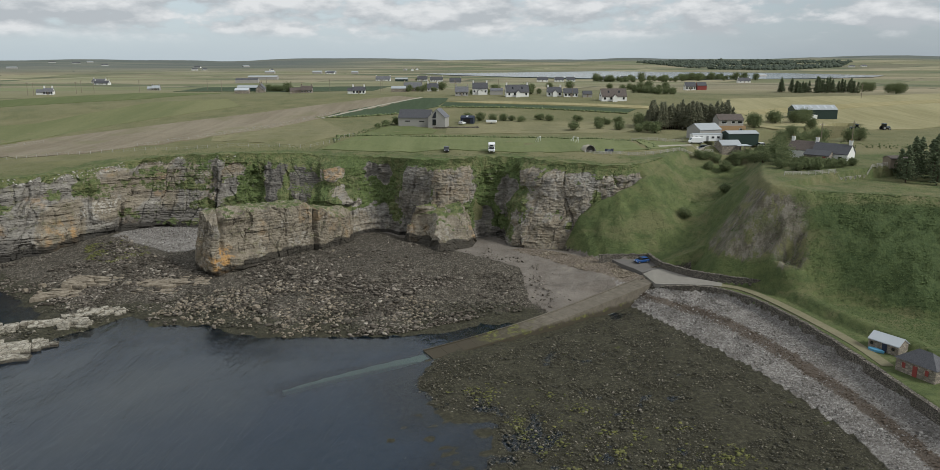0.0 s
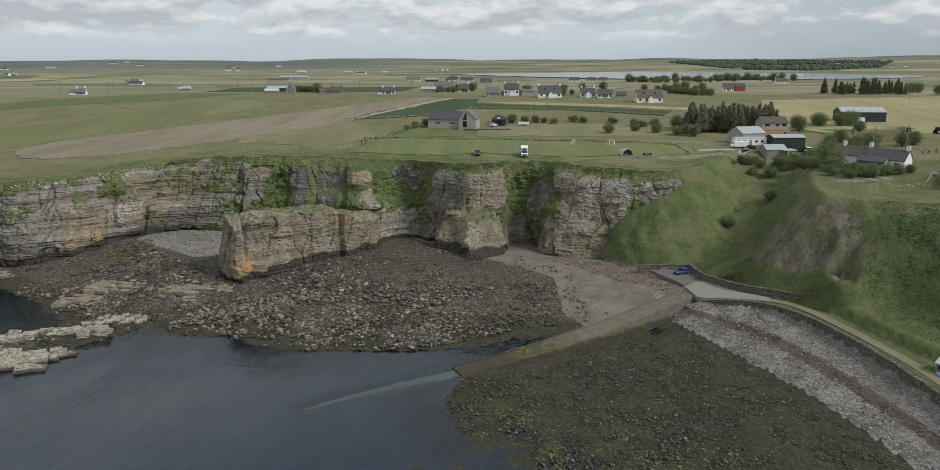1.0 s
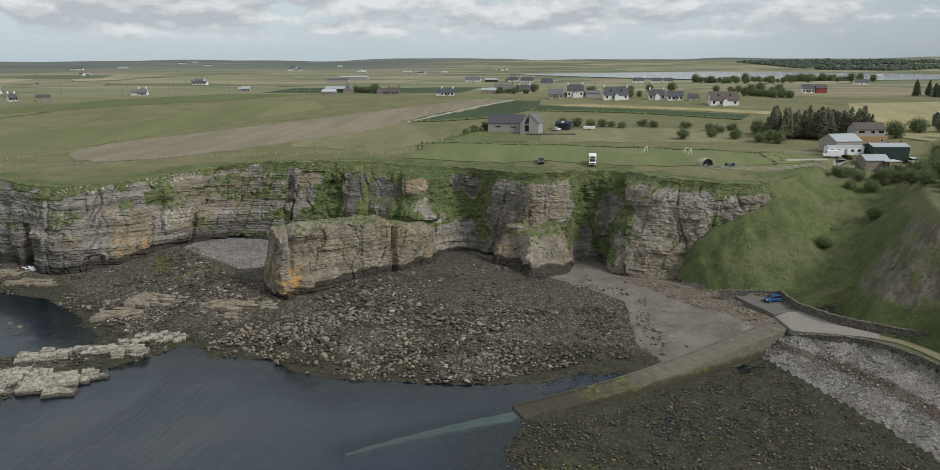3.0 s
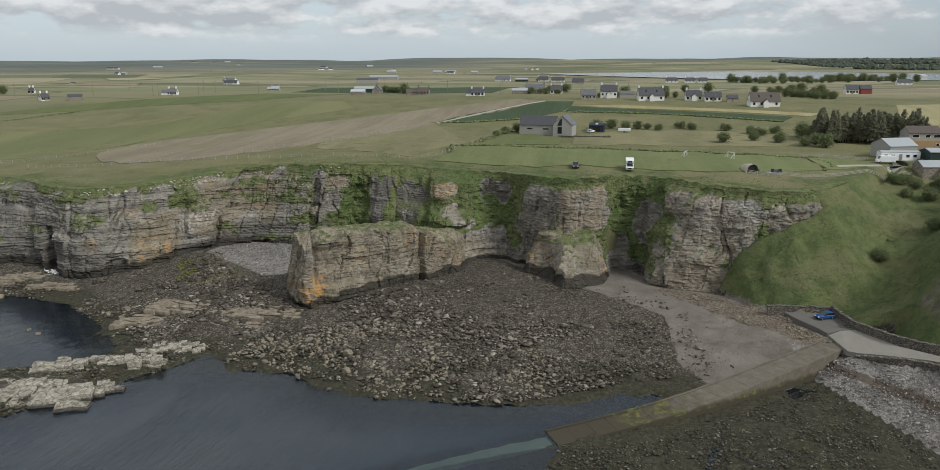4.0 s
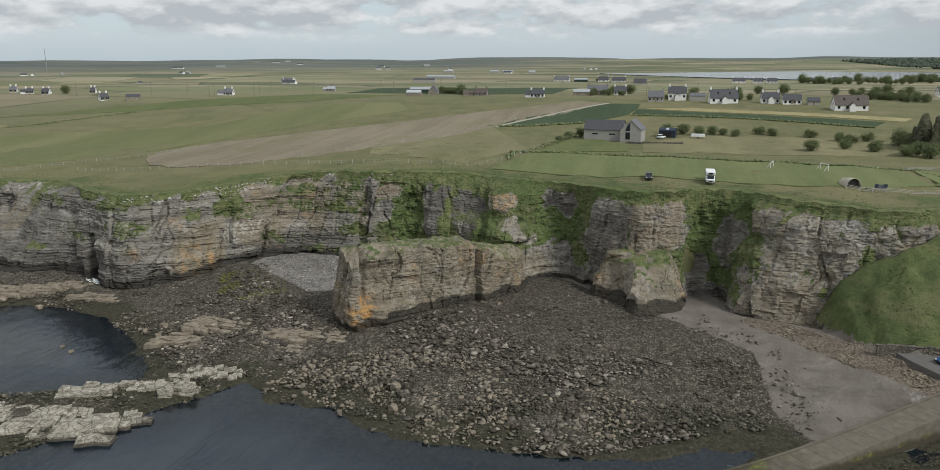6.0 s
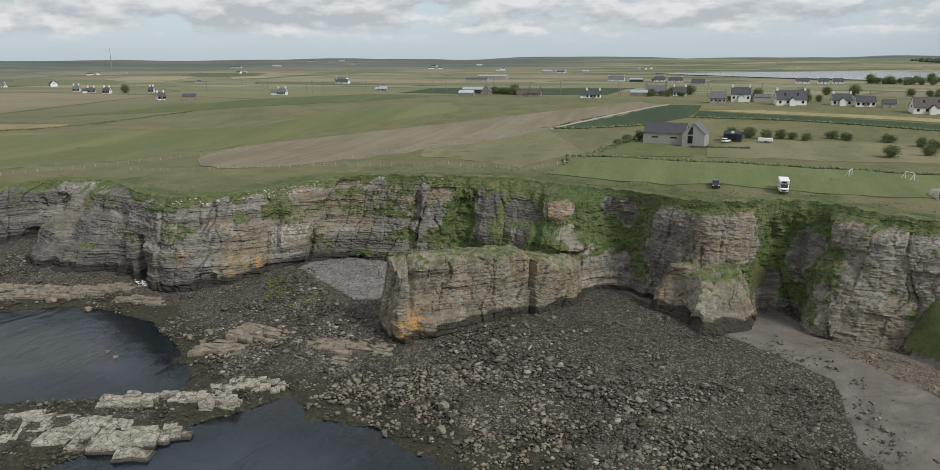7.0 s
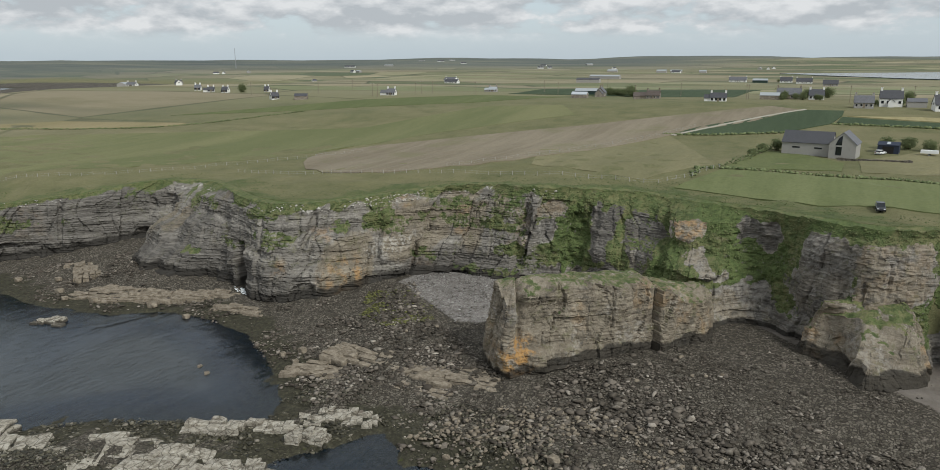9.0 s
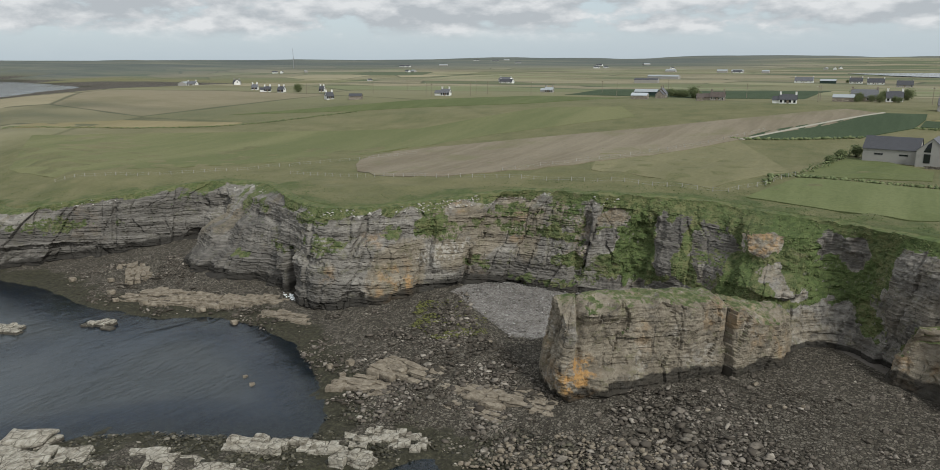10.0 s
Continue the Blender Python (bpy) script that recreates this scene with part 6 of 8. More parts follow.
for x, y, turn, a_, b_ in ((-146, 172, 35, 8.5, 1.6), (4.5, 159.5, 36, 3.6, 1.0)):
    o = [(a_ * math.cos(6.283 * j / 22) * r.uniform(0.75, 1.1), b_ * math.sin(6.283 * j / 22) * r.uniform(0.6, 1.2)) for j in range(22)]
    t_ = thing("sand_patch", x, y, turn, "pale patch of sand on the sea bed", "sand", z=-0.5)
    part("sand", [prism(o, 2, -6, 0)], SANDY_BED, t_)


# ---------------------------------------------------------------- fields, hedges, fences
def field(name, poly, material, label, lift=0.24, step=6.0):
    """A plot draped over the land inside an outline."""
    xs, ys = zip(*poly)
    bm = bmesh.new()
    bm.faces.new([bm.verts.new((x, y, 0)) for x, y in poly])
    for axis, lo, hi in ((0, min(xs), max(xs)), (1, min(ys), max(ys))):
        at = lo + step
        while at < hi:
            co, no = Vector((0, 0, 0)), Vector((0, 0, 0))
            co[axis], no[axis] = at, 1
            bmesh.ops.bisect_plane(bm, geom=bm.verts[:] + bm.edges[:] + bm.faces[:], plane_co=co, plane_no=no)
            at += step
    skirt = bmesh.ops.extrude_edge_only(bm, edges=[e_ for e_ in bm.edges if e_.is_boundary])["geom"]
    low = {v_ for v_ in skirt if isinstance(v_, bmesh.types.BMVert)}
    co = np.array([v_.co[:2] for v_ in bm.verts])
    z = height(co[:, 0], co[:, 1])
    for v_, h in zip(bm.verts, z):
        v_.co.z = h + lift - (1.2 if v_ in low else 0)
    bmesh.ops.recalc_face_normals(bm, faces=bm.faces)
    me = bpy.data.meshes.new(name)
    bm.to_mesh(me)
    bm.free()
    me.materials.append(material)
    return tagged(new(name, me), label, "field", kind="structure")


STUBBLE = make_field("ploughed_soil", (0.200, 0.166, 0.116), (0.255, 0.216, 0.155), 2.5, -0.55, 14.0, 0.55)
CROP = make_field("dark_green_crop", (0.048, 0.070, 0.036), (0.062, 0.086, 0.046), 2.0, 0.1)
BARLEY = make_field("ripening_barley", (0.280, 0.240, 0.120), (0.350, 0.305, 0.165), 2.0, 0.1)
MOWN = make_field("mown_turf", (0.136, 0.156, 0.066), (0.166, 0.182, 0.082), 3.0, 1.2, 10)
LAWN = make_field("bright_lawn", (0.110, 0.130, 0.052), (0.140, 0.155, 0.066), 0, 0)
PASTURE = make_field("sheep_pasture", (0.142, 0.153, 0.068), (0.200, 0.196, 0.096), 0, -0.5, 30)
# tan pasture whose paleness is a sunlit patch painted in
SUNLIT_STRAW = make_field("sunlit_straw_pasture", (0.290, 0.240, 0.135), (0.225, 0.195, 0.100), 0, -0.4, 30)
ROUGH = make_field("rough_grass", (0.175, 0.165, 0.088), (0.235, 0.212, 0.118), 0, 0.3, 20)
field("field", [(-166, 265), (-181, 275), (-192, 288), (-200, 301), (-203, 313), (-198, 325), (-188, 336), (-150, 362), (-112, 386), (-76, 420), (-44, 455), (-32, 444), (-47, 403), (-72, 365), (-93, 318), (-112, 288), (-130, 271), (-150, 262)], STUBBLE, "long strip of bare brown ploughed soil")
field("field", [(-66, 385), (-28, 444), (-13, 446), (-14, 428), (-18, 404), (-34, 378), (-60, 366), (-74, 364)], CROP, "wedge of dark green crop beside the ploughed strip")
field("field", [(-16, 408), (27, 401), (80, 377), (88, 391), (28, 414), (-14, 425)], CROP, "strip of dark green crop")
field("field", [(-12, 428), (28, 417), (67, 404.5), (96, 393), (102, 402), (69, 414), (14, 432)], BARLEY, "strip of yellow ripening barley")
field("sports_field", [(-45, 287), (7, 281), (58, 270), (60, 247), (40, 240), (25, 242), (14, 246), (-20, 252), (-54, 266)], MOWN, "closely mown green sports field on the cliff top")
field("field", [(61, 269), (76, 266), (78, 257), (62, 249)], MOWN, "small mown paddock beside the sports field")
field("field", [(-41, 312), (-36, 334), (-28, 334), (-14, 313), (-15, 295), (-46, 290)], LAWN, "bright green lawn beside the slate-roofed house")
field("field", [(-418, 300), (-346, 336), (-224, 377), (-189, 440), (-146, 447), (-129, 415), (-180, 366), (-222, 294), (-286, 232), (-330, 240)], PASTURE, "wide green grazing field", 0.10, 10)
field("field", [(-480, 330), (-424, 358), (-336, 369), (-337, 360), (-398, 338), (-470, 318)], SUNLIT_STRAW, "straw-coloured pasture with a patch of sunlight put into its colour", 0.2, 10)
field("field", [(-367, 387), (-289, 414), (-197, 458), (-160, 498), (-218, 502), (-303, 431)], LAWN, "light green meadow", 0.14, 10)
field("field", [(-211, 527), (-216, 605), (-72, 760), (-69, 527), (-118, 517)], CROP, "broad dark green crop beyond the farms", 0.2, 12)
field("field", [(62, 300), (20, 296), (-10, 296), (-10, 322), (10, 350), (78, 345), (78, 320)], ROUGH, "rough tawny grass with scattered bushes", 0.12)
# hay colour, raised to carry patches of sun on the meadow
SUNLIT_HAY = make_field("sunlit_hay_meadow", (0.25, 0.225, 0.118), (0.33, 0.295, 0.165), 2.0, 0.3, 20)
field("field", [(135, 300), (190, 310), (330, 420), (300, 470), (150, 440), (130, 380), (118, 345)], SUNLIT_HAY, "tawny hay meadow, lightened in colour for patches of sun", 0.2, 10)
field("field", [(140, 372), (330, 440), (330, 452), (136, 386)], BARLEY, "yellow-green mown strip of hay", 0.3, 10)
field("field", [(-120, 350), (-74, 362), (-60, 330), (-48, 296), (-64, 272), (-100, 282)], ROUGH, "tawny rough grazing near the cliff", 0.1)



GRAVEL = make_plain("pale_gravel", (0.36, 0.33, 0.27), 0.95, 0.2, 0.2, 1.5)
field("farm_track", [(-73.6, 362), (-46.2, 415.5), (-29.8, 446), (-28.4, 445.4), (-44.6, 414.6), (-72, 361.4)], GRAVEL, "pale gravel track along the edge of the crop", 0.34)
field("farm_track", [(66, 256), (84, 258.5), (96, 259), (96, 256.6), (84, 256.2), (66, 254)], GRAVEL, "pale gravel track to the farm sheds", 0.3, 3)


def hedge(line_, size, label, seed, spread=0.4):
    """Low scrub and rank grass along a boundary."""
    r_ = np.random.RandomState(seed)
    P, _ = resample([(x, y, 0) for x, y in line_], 0.45)
    q = P[:, :2] + r_.normal(0, spread, (len(P), 2))
    s_ = size * r_.uniform(0.5, 1.2, len(q))
    return tagged(new("hedge", lumps("hedge", np.column_stack([q, height(q[:, 0], q[:, 1]) + 0.3 * s_ + 0.1]), s_, BUSH, r_, (0.5, 0.9), 0.4)), label, "hedge", kind="stuff")


hedge([(-52, 279), (-45, 288.5), (7, 282.5), (58, 271.5), (64, 269)], 0.6, "low scrubby hedge along the sports field", 301)
hedge([(-18, 404), (27, 400), (80, 376)], 0.7, "low hedge below the strips of crop", 302)
hedge([(-76, 364), (-60, 365), (-34, 377)], 0.7, "low hedge along the end of the crop", 303)
hedge([(60, 247), (66, 258), (62, 269)], 0.5, "low scrub between the paddocks", 304)
hedge([(-480, 318), (-398, 338), (-336, 361), (-289, 412)], 0.5, "rank grass and scrub along the old dyke", 305, 0.8)

post_me = mesh_from("post", [box(-0.07, -0.07, -0.3, 0.07, 0.07, 1.15)], PALE_TIMBER)


def fence(line_, gap, label, rails=0):
    f = thing("fence", 0, 0, 0, label, "fence", "fences", z=0)
    P, s = resample([(x, y, 0) for x, y in line_], gap)
    z = height(P[:, 0], P[:, 1])
    r = random.Random(len(P))
    for (x, y, _), h in zip(P, z):
        q = part("post", post_me, None, f)
        q.matrix_basis = pose(x, y, h, r.uniform(-3, 3), r.uniform(-3, 3), r.uniform(0, 90))
    for k in range(max(rails, 2)):
        up = 0.35 + 0.65 * k / max(1, max(rails, 2) - 1)
        shapes = [tube((*P[i, :2], z[i] + up), (*P[i + 1, :2], z[i + 1] + up), 0.055 if rails else 0.012, n=4) for i in range(len(P) - 1)]
        if not rails:
            part("wire", shapes, METAL, f)
        for bar in shapes if rails else ():
            part("rail", [bar], PALE_TIMBER, f)
    return f


fence([(-280, 229), (-262, 238), (-250, 246), (-231, 266), (-210, 290), (-186, 318)], 3.6, "post-and-wire stock fence along the pasture")
fence([(-205, 268), (-180, 264), (-150, 262), (-120, 267), (-93, 268), (-75, 268), (-59, 270)], 3.6, "post-and-wire fence along the cliff top")
fence([(-59, 270), (-52, 279), (-46, 290)], 2.6, "post-and-wire fence at the corner of the sports field")
fence([(-126, 276), (-104, 308), (-85, 345), (-68, 384)], 4.2, "post-and-wire fence beside the ploughed strip")
fence([(38, 239), (48, 239), (62, 241), (76, 249), (84, 251)], 2.6, "timber post-and-rail fence round the camping ground", 3)
fence([(60, 270), (68, 269), (78, 267)], 2.6, "timber post-and-rail fence by the paddock", 3)
fence([(84, 192.5), (90, 192.5), (100.3, 195.7), (109.3, 200.2), (117.9, 204.4)], 2.0, "weathered paling fence below the garden on the headland", 3)


def tufts(name, places, sizes, material, label, category, seed, flat=(0.5, 1.0)):
    r = np.random.RandomState(seed)
    return tagged(new(name, lumps(name, places, sizes, material, r, flat, 0.4)), label, category, kind="stuff")


def hedge(line_, wide, tall, seed, label):
    r = np.random.RandomState(seed)
    P, s = resample([(x, y, 0) for x, y in line_], 0.25)
    P = P[:, :2] + r.normal(0, wide / 2.5, (len(P), 2))
    z = height(P[:, 0], P[:, 1])
    size = r.uniform(0.16, 0.34, len(P)) * min(1, tall)
    return tufts("hedge", np.column_stack([P, z + r.uniform(0.05, tall, len(P))]), size, BUSH, label, "hedge", seed)


hedge([(-46, 290), (-12, 287.5), (16, 280), (41, 274.5), (60, 270.5)], 0.5, 0.6, 3, "low dark hedge along the sports field")
hedge([(-46, 290), (-40, 314), (-36, 342)], 1.6, 1.6, 5, "ragged hedge beside the lawn")
hedge([(106, 262), (126, 244), (150, 240)], 1.6, 1.6, 6, "dark hedge behind the white-gabled house")


# ---------------------------------------------------------------- buildings
def pane(parent, x, y, z, w, h, side, frame_mat, axis="y"):
    """A window: a frame standing proud of the wall with a dark pane in it; side is the way it faces."""
    d = 0.06 * side
    t = 0.09
    bars = [(-w / 2, -h / 2, w / 2, -h / 2 + t), (-w / 2, h / 2 - t, w / 2, h / 2), (-w / 2, -h / 2, -w / 2 + t, h / 2), (w / 2 - t, -h / 2, w / 2, h / 2)]
    if axis == "y":
        win = part("window", [box(x + a, min(y, y + d), z + b, x + c, max(y, y + d), z + e) for a, b, c, e in bars], frame_mat, parent)
        part("pane", [box(x - w / 2, min(y, y + d / 2), z - h / 2, x + w / 2, max(y, y + d / 2), z + h / 2)], GLASS, win)
    else:
        win = part("window", [box(min(x, x + d), y + a, z + b, max(x, x + d), y + c, z + e) for a, b, c, e in bars], frame_mat, parent)
        part("pane", [box(min(x, x + d / 2), y - w / 2, z - h / 2, max(x, x + d / 2), y + w / 2, z + h / 2)], GLASS, win)


def gabled(parent, L, W, eaves, ridge, wall_mat, roof_mat, x=0.0, y=0.0, z=0.0, along="x", over=0.3):
    """Walls with two gables under a pitched roof of two slabs; the ridge runs along x or y."""
    turn = Matrix.Translation((x, y, z)) @ (Matrix.Identity(4) if along == "x" else Matrix.Rotation(math.pi / 2, 4, "Z"))
    o = [(-W / 2, -0.8), (W / 2, -0.8), (W / 2, eaves), (0, ridge), (-W / 2, eaves)]
    part("wall", [moved(prism(o, 0, -L / 2, L / 2), turn)], wall_mat, parent)
    k = (ridge - eaves) / (W / 2)
    t = 0.16
    for s in (-1, 1):
        e = W / 2 + over
        o = [(0, ridge + 0.02), (s * e, ridge + 0.02 - k * e), (s * e, ridge + 0.02 - k * e + t), (0, ridge + 0.02 + t)]
        part("roof", [moved(prism(o, 0, -L / 2 - over * 0.6, L / 2 + over * 0.6), turn)], roof_mat, parent)
    return turn


def chimney(parent, x, y, z, mat, w=0.9, d=0.6, h=1.5):
    c = part("chimney", [box(x - w / 2, y - d / 2, z - 1.0, x + w / 2, y + d / 2, z + h), box(x - w / 2 - 0.07, y - d / 2 - 0.07, z + h - 0.18, x + w / 2 + 0.07, y + d / 2 + 0.07, z + h)], mat, parent)
    part("chimney_pot", [tube((x, y, z + h), (x, y, z + h + 0.45), 0.14, 0.11)], TAN_RENDER, c)


def cottage(x, y, turn, L=13.0, W=7.0, eaves=2.7, ridge=5.4, wall=None, roof=None, label="", chimneys=(-1, 1), windows=4, porch=False, dormers=0, wing=0, name="cottage"):
    wall, roof = wall or WHITE, roof or SLATE
    L, W, eaves, ridge = L * 0.9, W * 0.92, eaves * 0.84, ridge * 0.98
    if x < -200 and y < 620:
        L, W, eaves, ridge, wing = L * 0.54, W * 0.72, eaves * 0.82, ridge * 0.78, wing * 0.6
    elif x < -60 and y < 620:
        L, W, eaves, ridge, wing = L * 0.7, W * 0.8, eaves * 0.88, ridge * 0.84, wing * 0.75
    h = thing(name, x, y, turn, label or "white rendered cottage with a slate roof", "house", "houses of the parish")
    gabled(h, L, W, eaves, ridge, wall, roof)
    for s in chimneys:
        chimney(h, s * (L / 2 - 0.5), 0, ridge - 0.1, wall)
    frame_ = WHITE if wall is not WHITE else SLATE
    for i in range(windows):
        wx = -L / 2 + L * (i + 0.5) / windows
        if porch and i == windows // 2:
            continue
        pane(h, wx, -W / 2, eaves * 0.52, 1.1, 1.25, -1, frame_)
        pane(h, wx, W / 2, eaves * 0.52, 1.1, 1.25, 1, frame_)
    part("door", [box(-0.5, -W / 2 - 0.07, 0, 0.5, -W / 2, 2.05)], TIMBER, h, "painted timber door")
    for s in (-1, 1):
        pane(h, s * L / 2, 0, eaves + 0.3, 0.9, 1.0, s, frame_, "x")
    if porch:
        gabled(h, 2.6, 2.6, 2.3, 3.6, wall, roof, 0, -W / 2 - 1.1, 0, "y")
    k = (ridge - eaves) / (W / 2)
    for i in range(dormers):
        wx = -L / 2 + L * (i + 0.7) / (dormers + 0.4)
        part("skylight", [([(wx - 0.45, -1.2 - q, ridge - k * (1.2 + q) + 0.24) for q in (0, 1.1)] + [(wx + 0.45, -1.2 - q, ridge - k * (1.2 + q) + 0.24) for q in (1.1, 0)] + [(wx - 0.45, -1.2 - q, ridge - k * (1.2 + q) + 0.18) for q in (0, 1.1)] + [(wx + 0.45, -1.2 - q, ridge - k * (1.2 + q) + 0.18) for q in (1.1, 0)], [(0, 1, 2, 3), (4, 7, 6, 5), (0, 4, 5, 1), (1, 5, 6, 2), (2, 6, 7, 3), (3, 7, 4, 0)])], GLASS, h)
    if wing:
        gabled(h, wing, W * 0.85, eaves * 0.85, ridge * 0.78, wall, roof, -(L + wing) / 2, 0)
    return h


def shed(x, y, turn, L, W, eaves, ridge, wall, roof, label, door=None, lights=0, open_front=False, z=None):
    h = thing("shed", x, y, turn, label, "shed", z=z)
    gabled(h, L, W, eaves, ridge, wall, roof, over=0.2)
    if door:
        part("door", [box(-1.5, -W / 2 - 0.08, 0, 1.5, -W / 2, eaves * 0.85)], door, h)
    k = (ridge - eaves) / (W / 2)
    for i in range(lights):
        wx = -L / 2 + L * (i + 0.5) / lights
        q0, q1 = W * 0.08, W * 0.40
        V = [(wx - 0.5, -q, ridge - k * q + up) for up in (0.2, 0.26) for q in (q0, q1)] + [(wx + 0.5, -q, ridge - k * q + up) for up in (0.2, 0.26) for q in (q0, q1)]
        part("rooflight", [(V, [(0, 1, 5, 4), (2, 6, 7, 3), (0, 4, 6, 2), (1, 3, 7, 5), (0, 2, 3, 1), (4, 5, 7, 6)])], PALE_SHEET, h, "translucent roof light")
    return h


# farms to the west
cottage(-275, 484, 10, 12, 6.5, label="low cottage with one white gable and a grey roof", wall=WHITE, roof=GREY_SLATE, wing=7)
cottage(-495, 995, -20, 24, 9, 3, 6, label="long distant farmhouse with a grey roof", roof=GREY_SLATE)
cottage(-236, 558, 8, 12, 7, 2.6, 4.6, label="grey bungalow with a pale roof", wall=GREY_RENDER, roof=SHEET, wing=5)
shed(-151, 492, 5, 9, 5.5, 2.1, 3.4, HOUSE_STONE, PALE_SHEET, "stone byre with a pale sheet roof")
cottage(-144, 512, 95, 11, 7, 3.6, 6.8, label="grey stone farmhouse with two chimneys", wall=HOUSE_STONE, roof=GREY_SLATE, wing=6)
shed(-160, 535, 5, 14, 6.5, 2.4, 3.8, DARK_GREEN, SHEET, "long dark farm shed with a grey roof")
shed(-305, 1020, 5, 30, 12, 4, 6, GREY_RENDER, SLATE, "distant long farm shed")
cottage(-118, 493, 20, 5.5, 5, 2.4, 4.4, label="small brown stone outhouse", wall=HOUSE_STONE, roof=BROWN_TILE, chimneys=(), windows=1)
cottage(-110, 500, 5, 12, 7, 2.8, 5.4, label="brown stone cottage with a tiled roof", wall=HOUSE_STONE, roof=BROWN_TILE, wing=5)
cottage(-72, 481, 4, 13, 6.5, 2.7, 5.2, label="long white cottage with white gable chimneys", wing=4)
# the village row
cottage(-128, 1100, 0, 24, 9, 3, 7, label="distant white house with a grey roof", roof=GREY_SLATE)
shed(-100, 1090, 0, 18, 8, 3, 5, DARK_GREEN, SHEET, "distant dark green farm shed")
cottage(-70, 1100, 0, 16, 8, 3, 7, label="distant white house among trees")
cottage(-48, 1070, 0, 20, 9, 3, 7, label="distant white house with a long roof")
cottage(-19, 980, 0, 17, 8, 3, 7, label="distant pale rendered house", wall=GREY_RENDER)
cottage(-40, 523, 3, 14, 7, 3.0, 6.0, label="grey stone house with end chimneys", wall=HOUSE_STONE, roof=GREY_SLATE)
cottage(-26, 521, 3, 8.5, 6.5, 2.7, 5.4, label="white cottage with a slate roof and white gable")
shed(-49, 512, 0, 10, 6, 2.2, 3.6, HOUSE_STONE, SHEET, "low stone byre with a sheet roof")
cottage(-5, 462, 0, 9, 7, 3.0, 5.6, label="grey gabled house with a slate roof", wall=GREY_RENDER, roof=GREY_SLATE)
cottage(6.5, 473, 0, 10.5, 7, 4.6, 7.4, label="tall white house with white chimneys", porch=True)
shed(17, 472, 0, 8, 6, 2.4, 3.8, GREY_RENDER, GREY_SLATE, "low grey outbuilding beside the white house")
cottage(29, 457, 6, 15.5, 8, 3.2, 7.0, label="large white house with a steep slate roof and gables", dormers=2, porch=True)
cottage(52, 457, 0, 9.5, 7, 2.8, 5.4, label="white cottage with two gables", porch=True)
cottage(61.5, 452, 0, 9.5, 6.5, 2.6, 4.8, label="low white bungalow with a grey roof", chimneys=())
cottage(71, 448, 0, 6, 5, 2.2, 3.6, label="small dark roofed outbuilding", wall=GREY_RENDER, chimneys=(), windows=1)
cottage(83, 429, 2, 16, 8.5, 3.0, 6.8, label="large white-gabled house with a brown tiled roof", roof=BROWN_TILE, porch=True, dormers=2, chimneys=())
h = cottage(158, 533, -2, 8, 7, 3.2, 5.6, label="white house with a slate roof", chimneys=())
shed(166, 533, -2, 6.5, 7, 3.0, 5.2, RED_PAINT, SLATE, "red-painted shed with a slate roof")
for x, y, L in ((102, 1045, 17), (126, 1050, 14), (143, 1056, 14), (192, 1100, 18), (363, 985, 18), (225, 1085, 12)):
    cottage(x, y, 0, L, 8, 3, 6.5, label="distant white house by the loch", windows=3)
for x, y, L in ((-350, 1712, 26), (-320, 1716, 30), (-470, 1755, 28), (-262, 1700, 18)):
    shed(x, y, 0, L * 0.8, 12, 4, 6.5, GREY_RENDER, SHEET, "distant grey farm shed on the plain")
# farms to the far west
cottage(-449, 489, 30, 9, 6.5, label="white cottage in a far cluster", roof=GREY_SLATE)
cottage(-427, 480, 40, 10, 6.5, 2.6, 4.8, label="white gabled cottage in a far cluster", wing=5)
cottage(-413, 480, 15, 10, 6.5, label="white cottage with a slate roof in a far cluster")
cottage(-392, 500, 20, 7, 6, label="small white cottage with a dark roof")
cottage(-341, 448, 60, 10, 7, 2.8, 5.8, label="white-gabled cottage with a dark slate roof")
shed(-321, 450, 30, 8, 5, 2, 3.4, HOUSE_STONE, SLATE, "low stone shed by the white cottage")
cottage(-629, 580, 20, 19, 9, 3.4, 6, label="distant cream rendered farmhouse", roof=GREY_SLATE)
cottage(-555, 569, 20, 12, 8, label="distant grey rendered cottage", wall=GREY_RENDER)
cottage(-460, 930, 0, 20, 8, label="distant white house on the plain")
shed(-330, 1190, 0, 46, 14, 4, 6, GREY_RENDER, SHEET, "distant long farm shed")
FAR_FARMS = [(-1466, 2131, 26), (-1447, 2133, 18), (-1407, 2293, 30), (-1804, 3229, 30), (-1627, 3091, 34), (-1636, 3221, 26), (-810, 2197, 20), (-787, 2213, 16), (-768, 2560, 30), (-1126, 1508, 12), (-574, 2157, 18), (-192, 2220, 26), (-170, 2206, 20), (-163, 2296, 16), (-657, 595, 16), (-648, 599, 14), (-1574, 1677, 26), (-1517, 1716, 20), (-553, 567, 14), (-1188, 1758, 22), (-1171, 1761, 16), (-893, 2448, 26), (-316, 1694, 20), (758, 2575, 24), (1204, 2354, 22), (1261, 2391, 24), (530, 1354, 18), (-1371, 2806, 26), (-1596, 1671, 18)]
for k, (x, y, L) in enumerate(FAR_FARMS):
    if k % 3 == 2:
        shed(x, y, 8 * k, L, 9, 3.5, 5.5, GREY_RENDER, SHEET, "distant grey farm shed far inland")
    else:
        cottage(x, y, 8 * k, L, 8, 3, 6, label="distant white farmhouse far inland", windows=2, chimneys=())
mast = thing("radio_mast", -1738, 1902, 0, "tall slender mast far inland", "mast")
part("pole", [tube((0, 0, -1), (0, 0, 62), 1.2, 0.5)], METAL, mast)

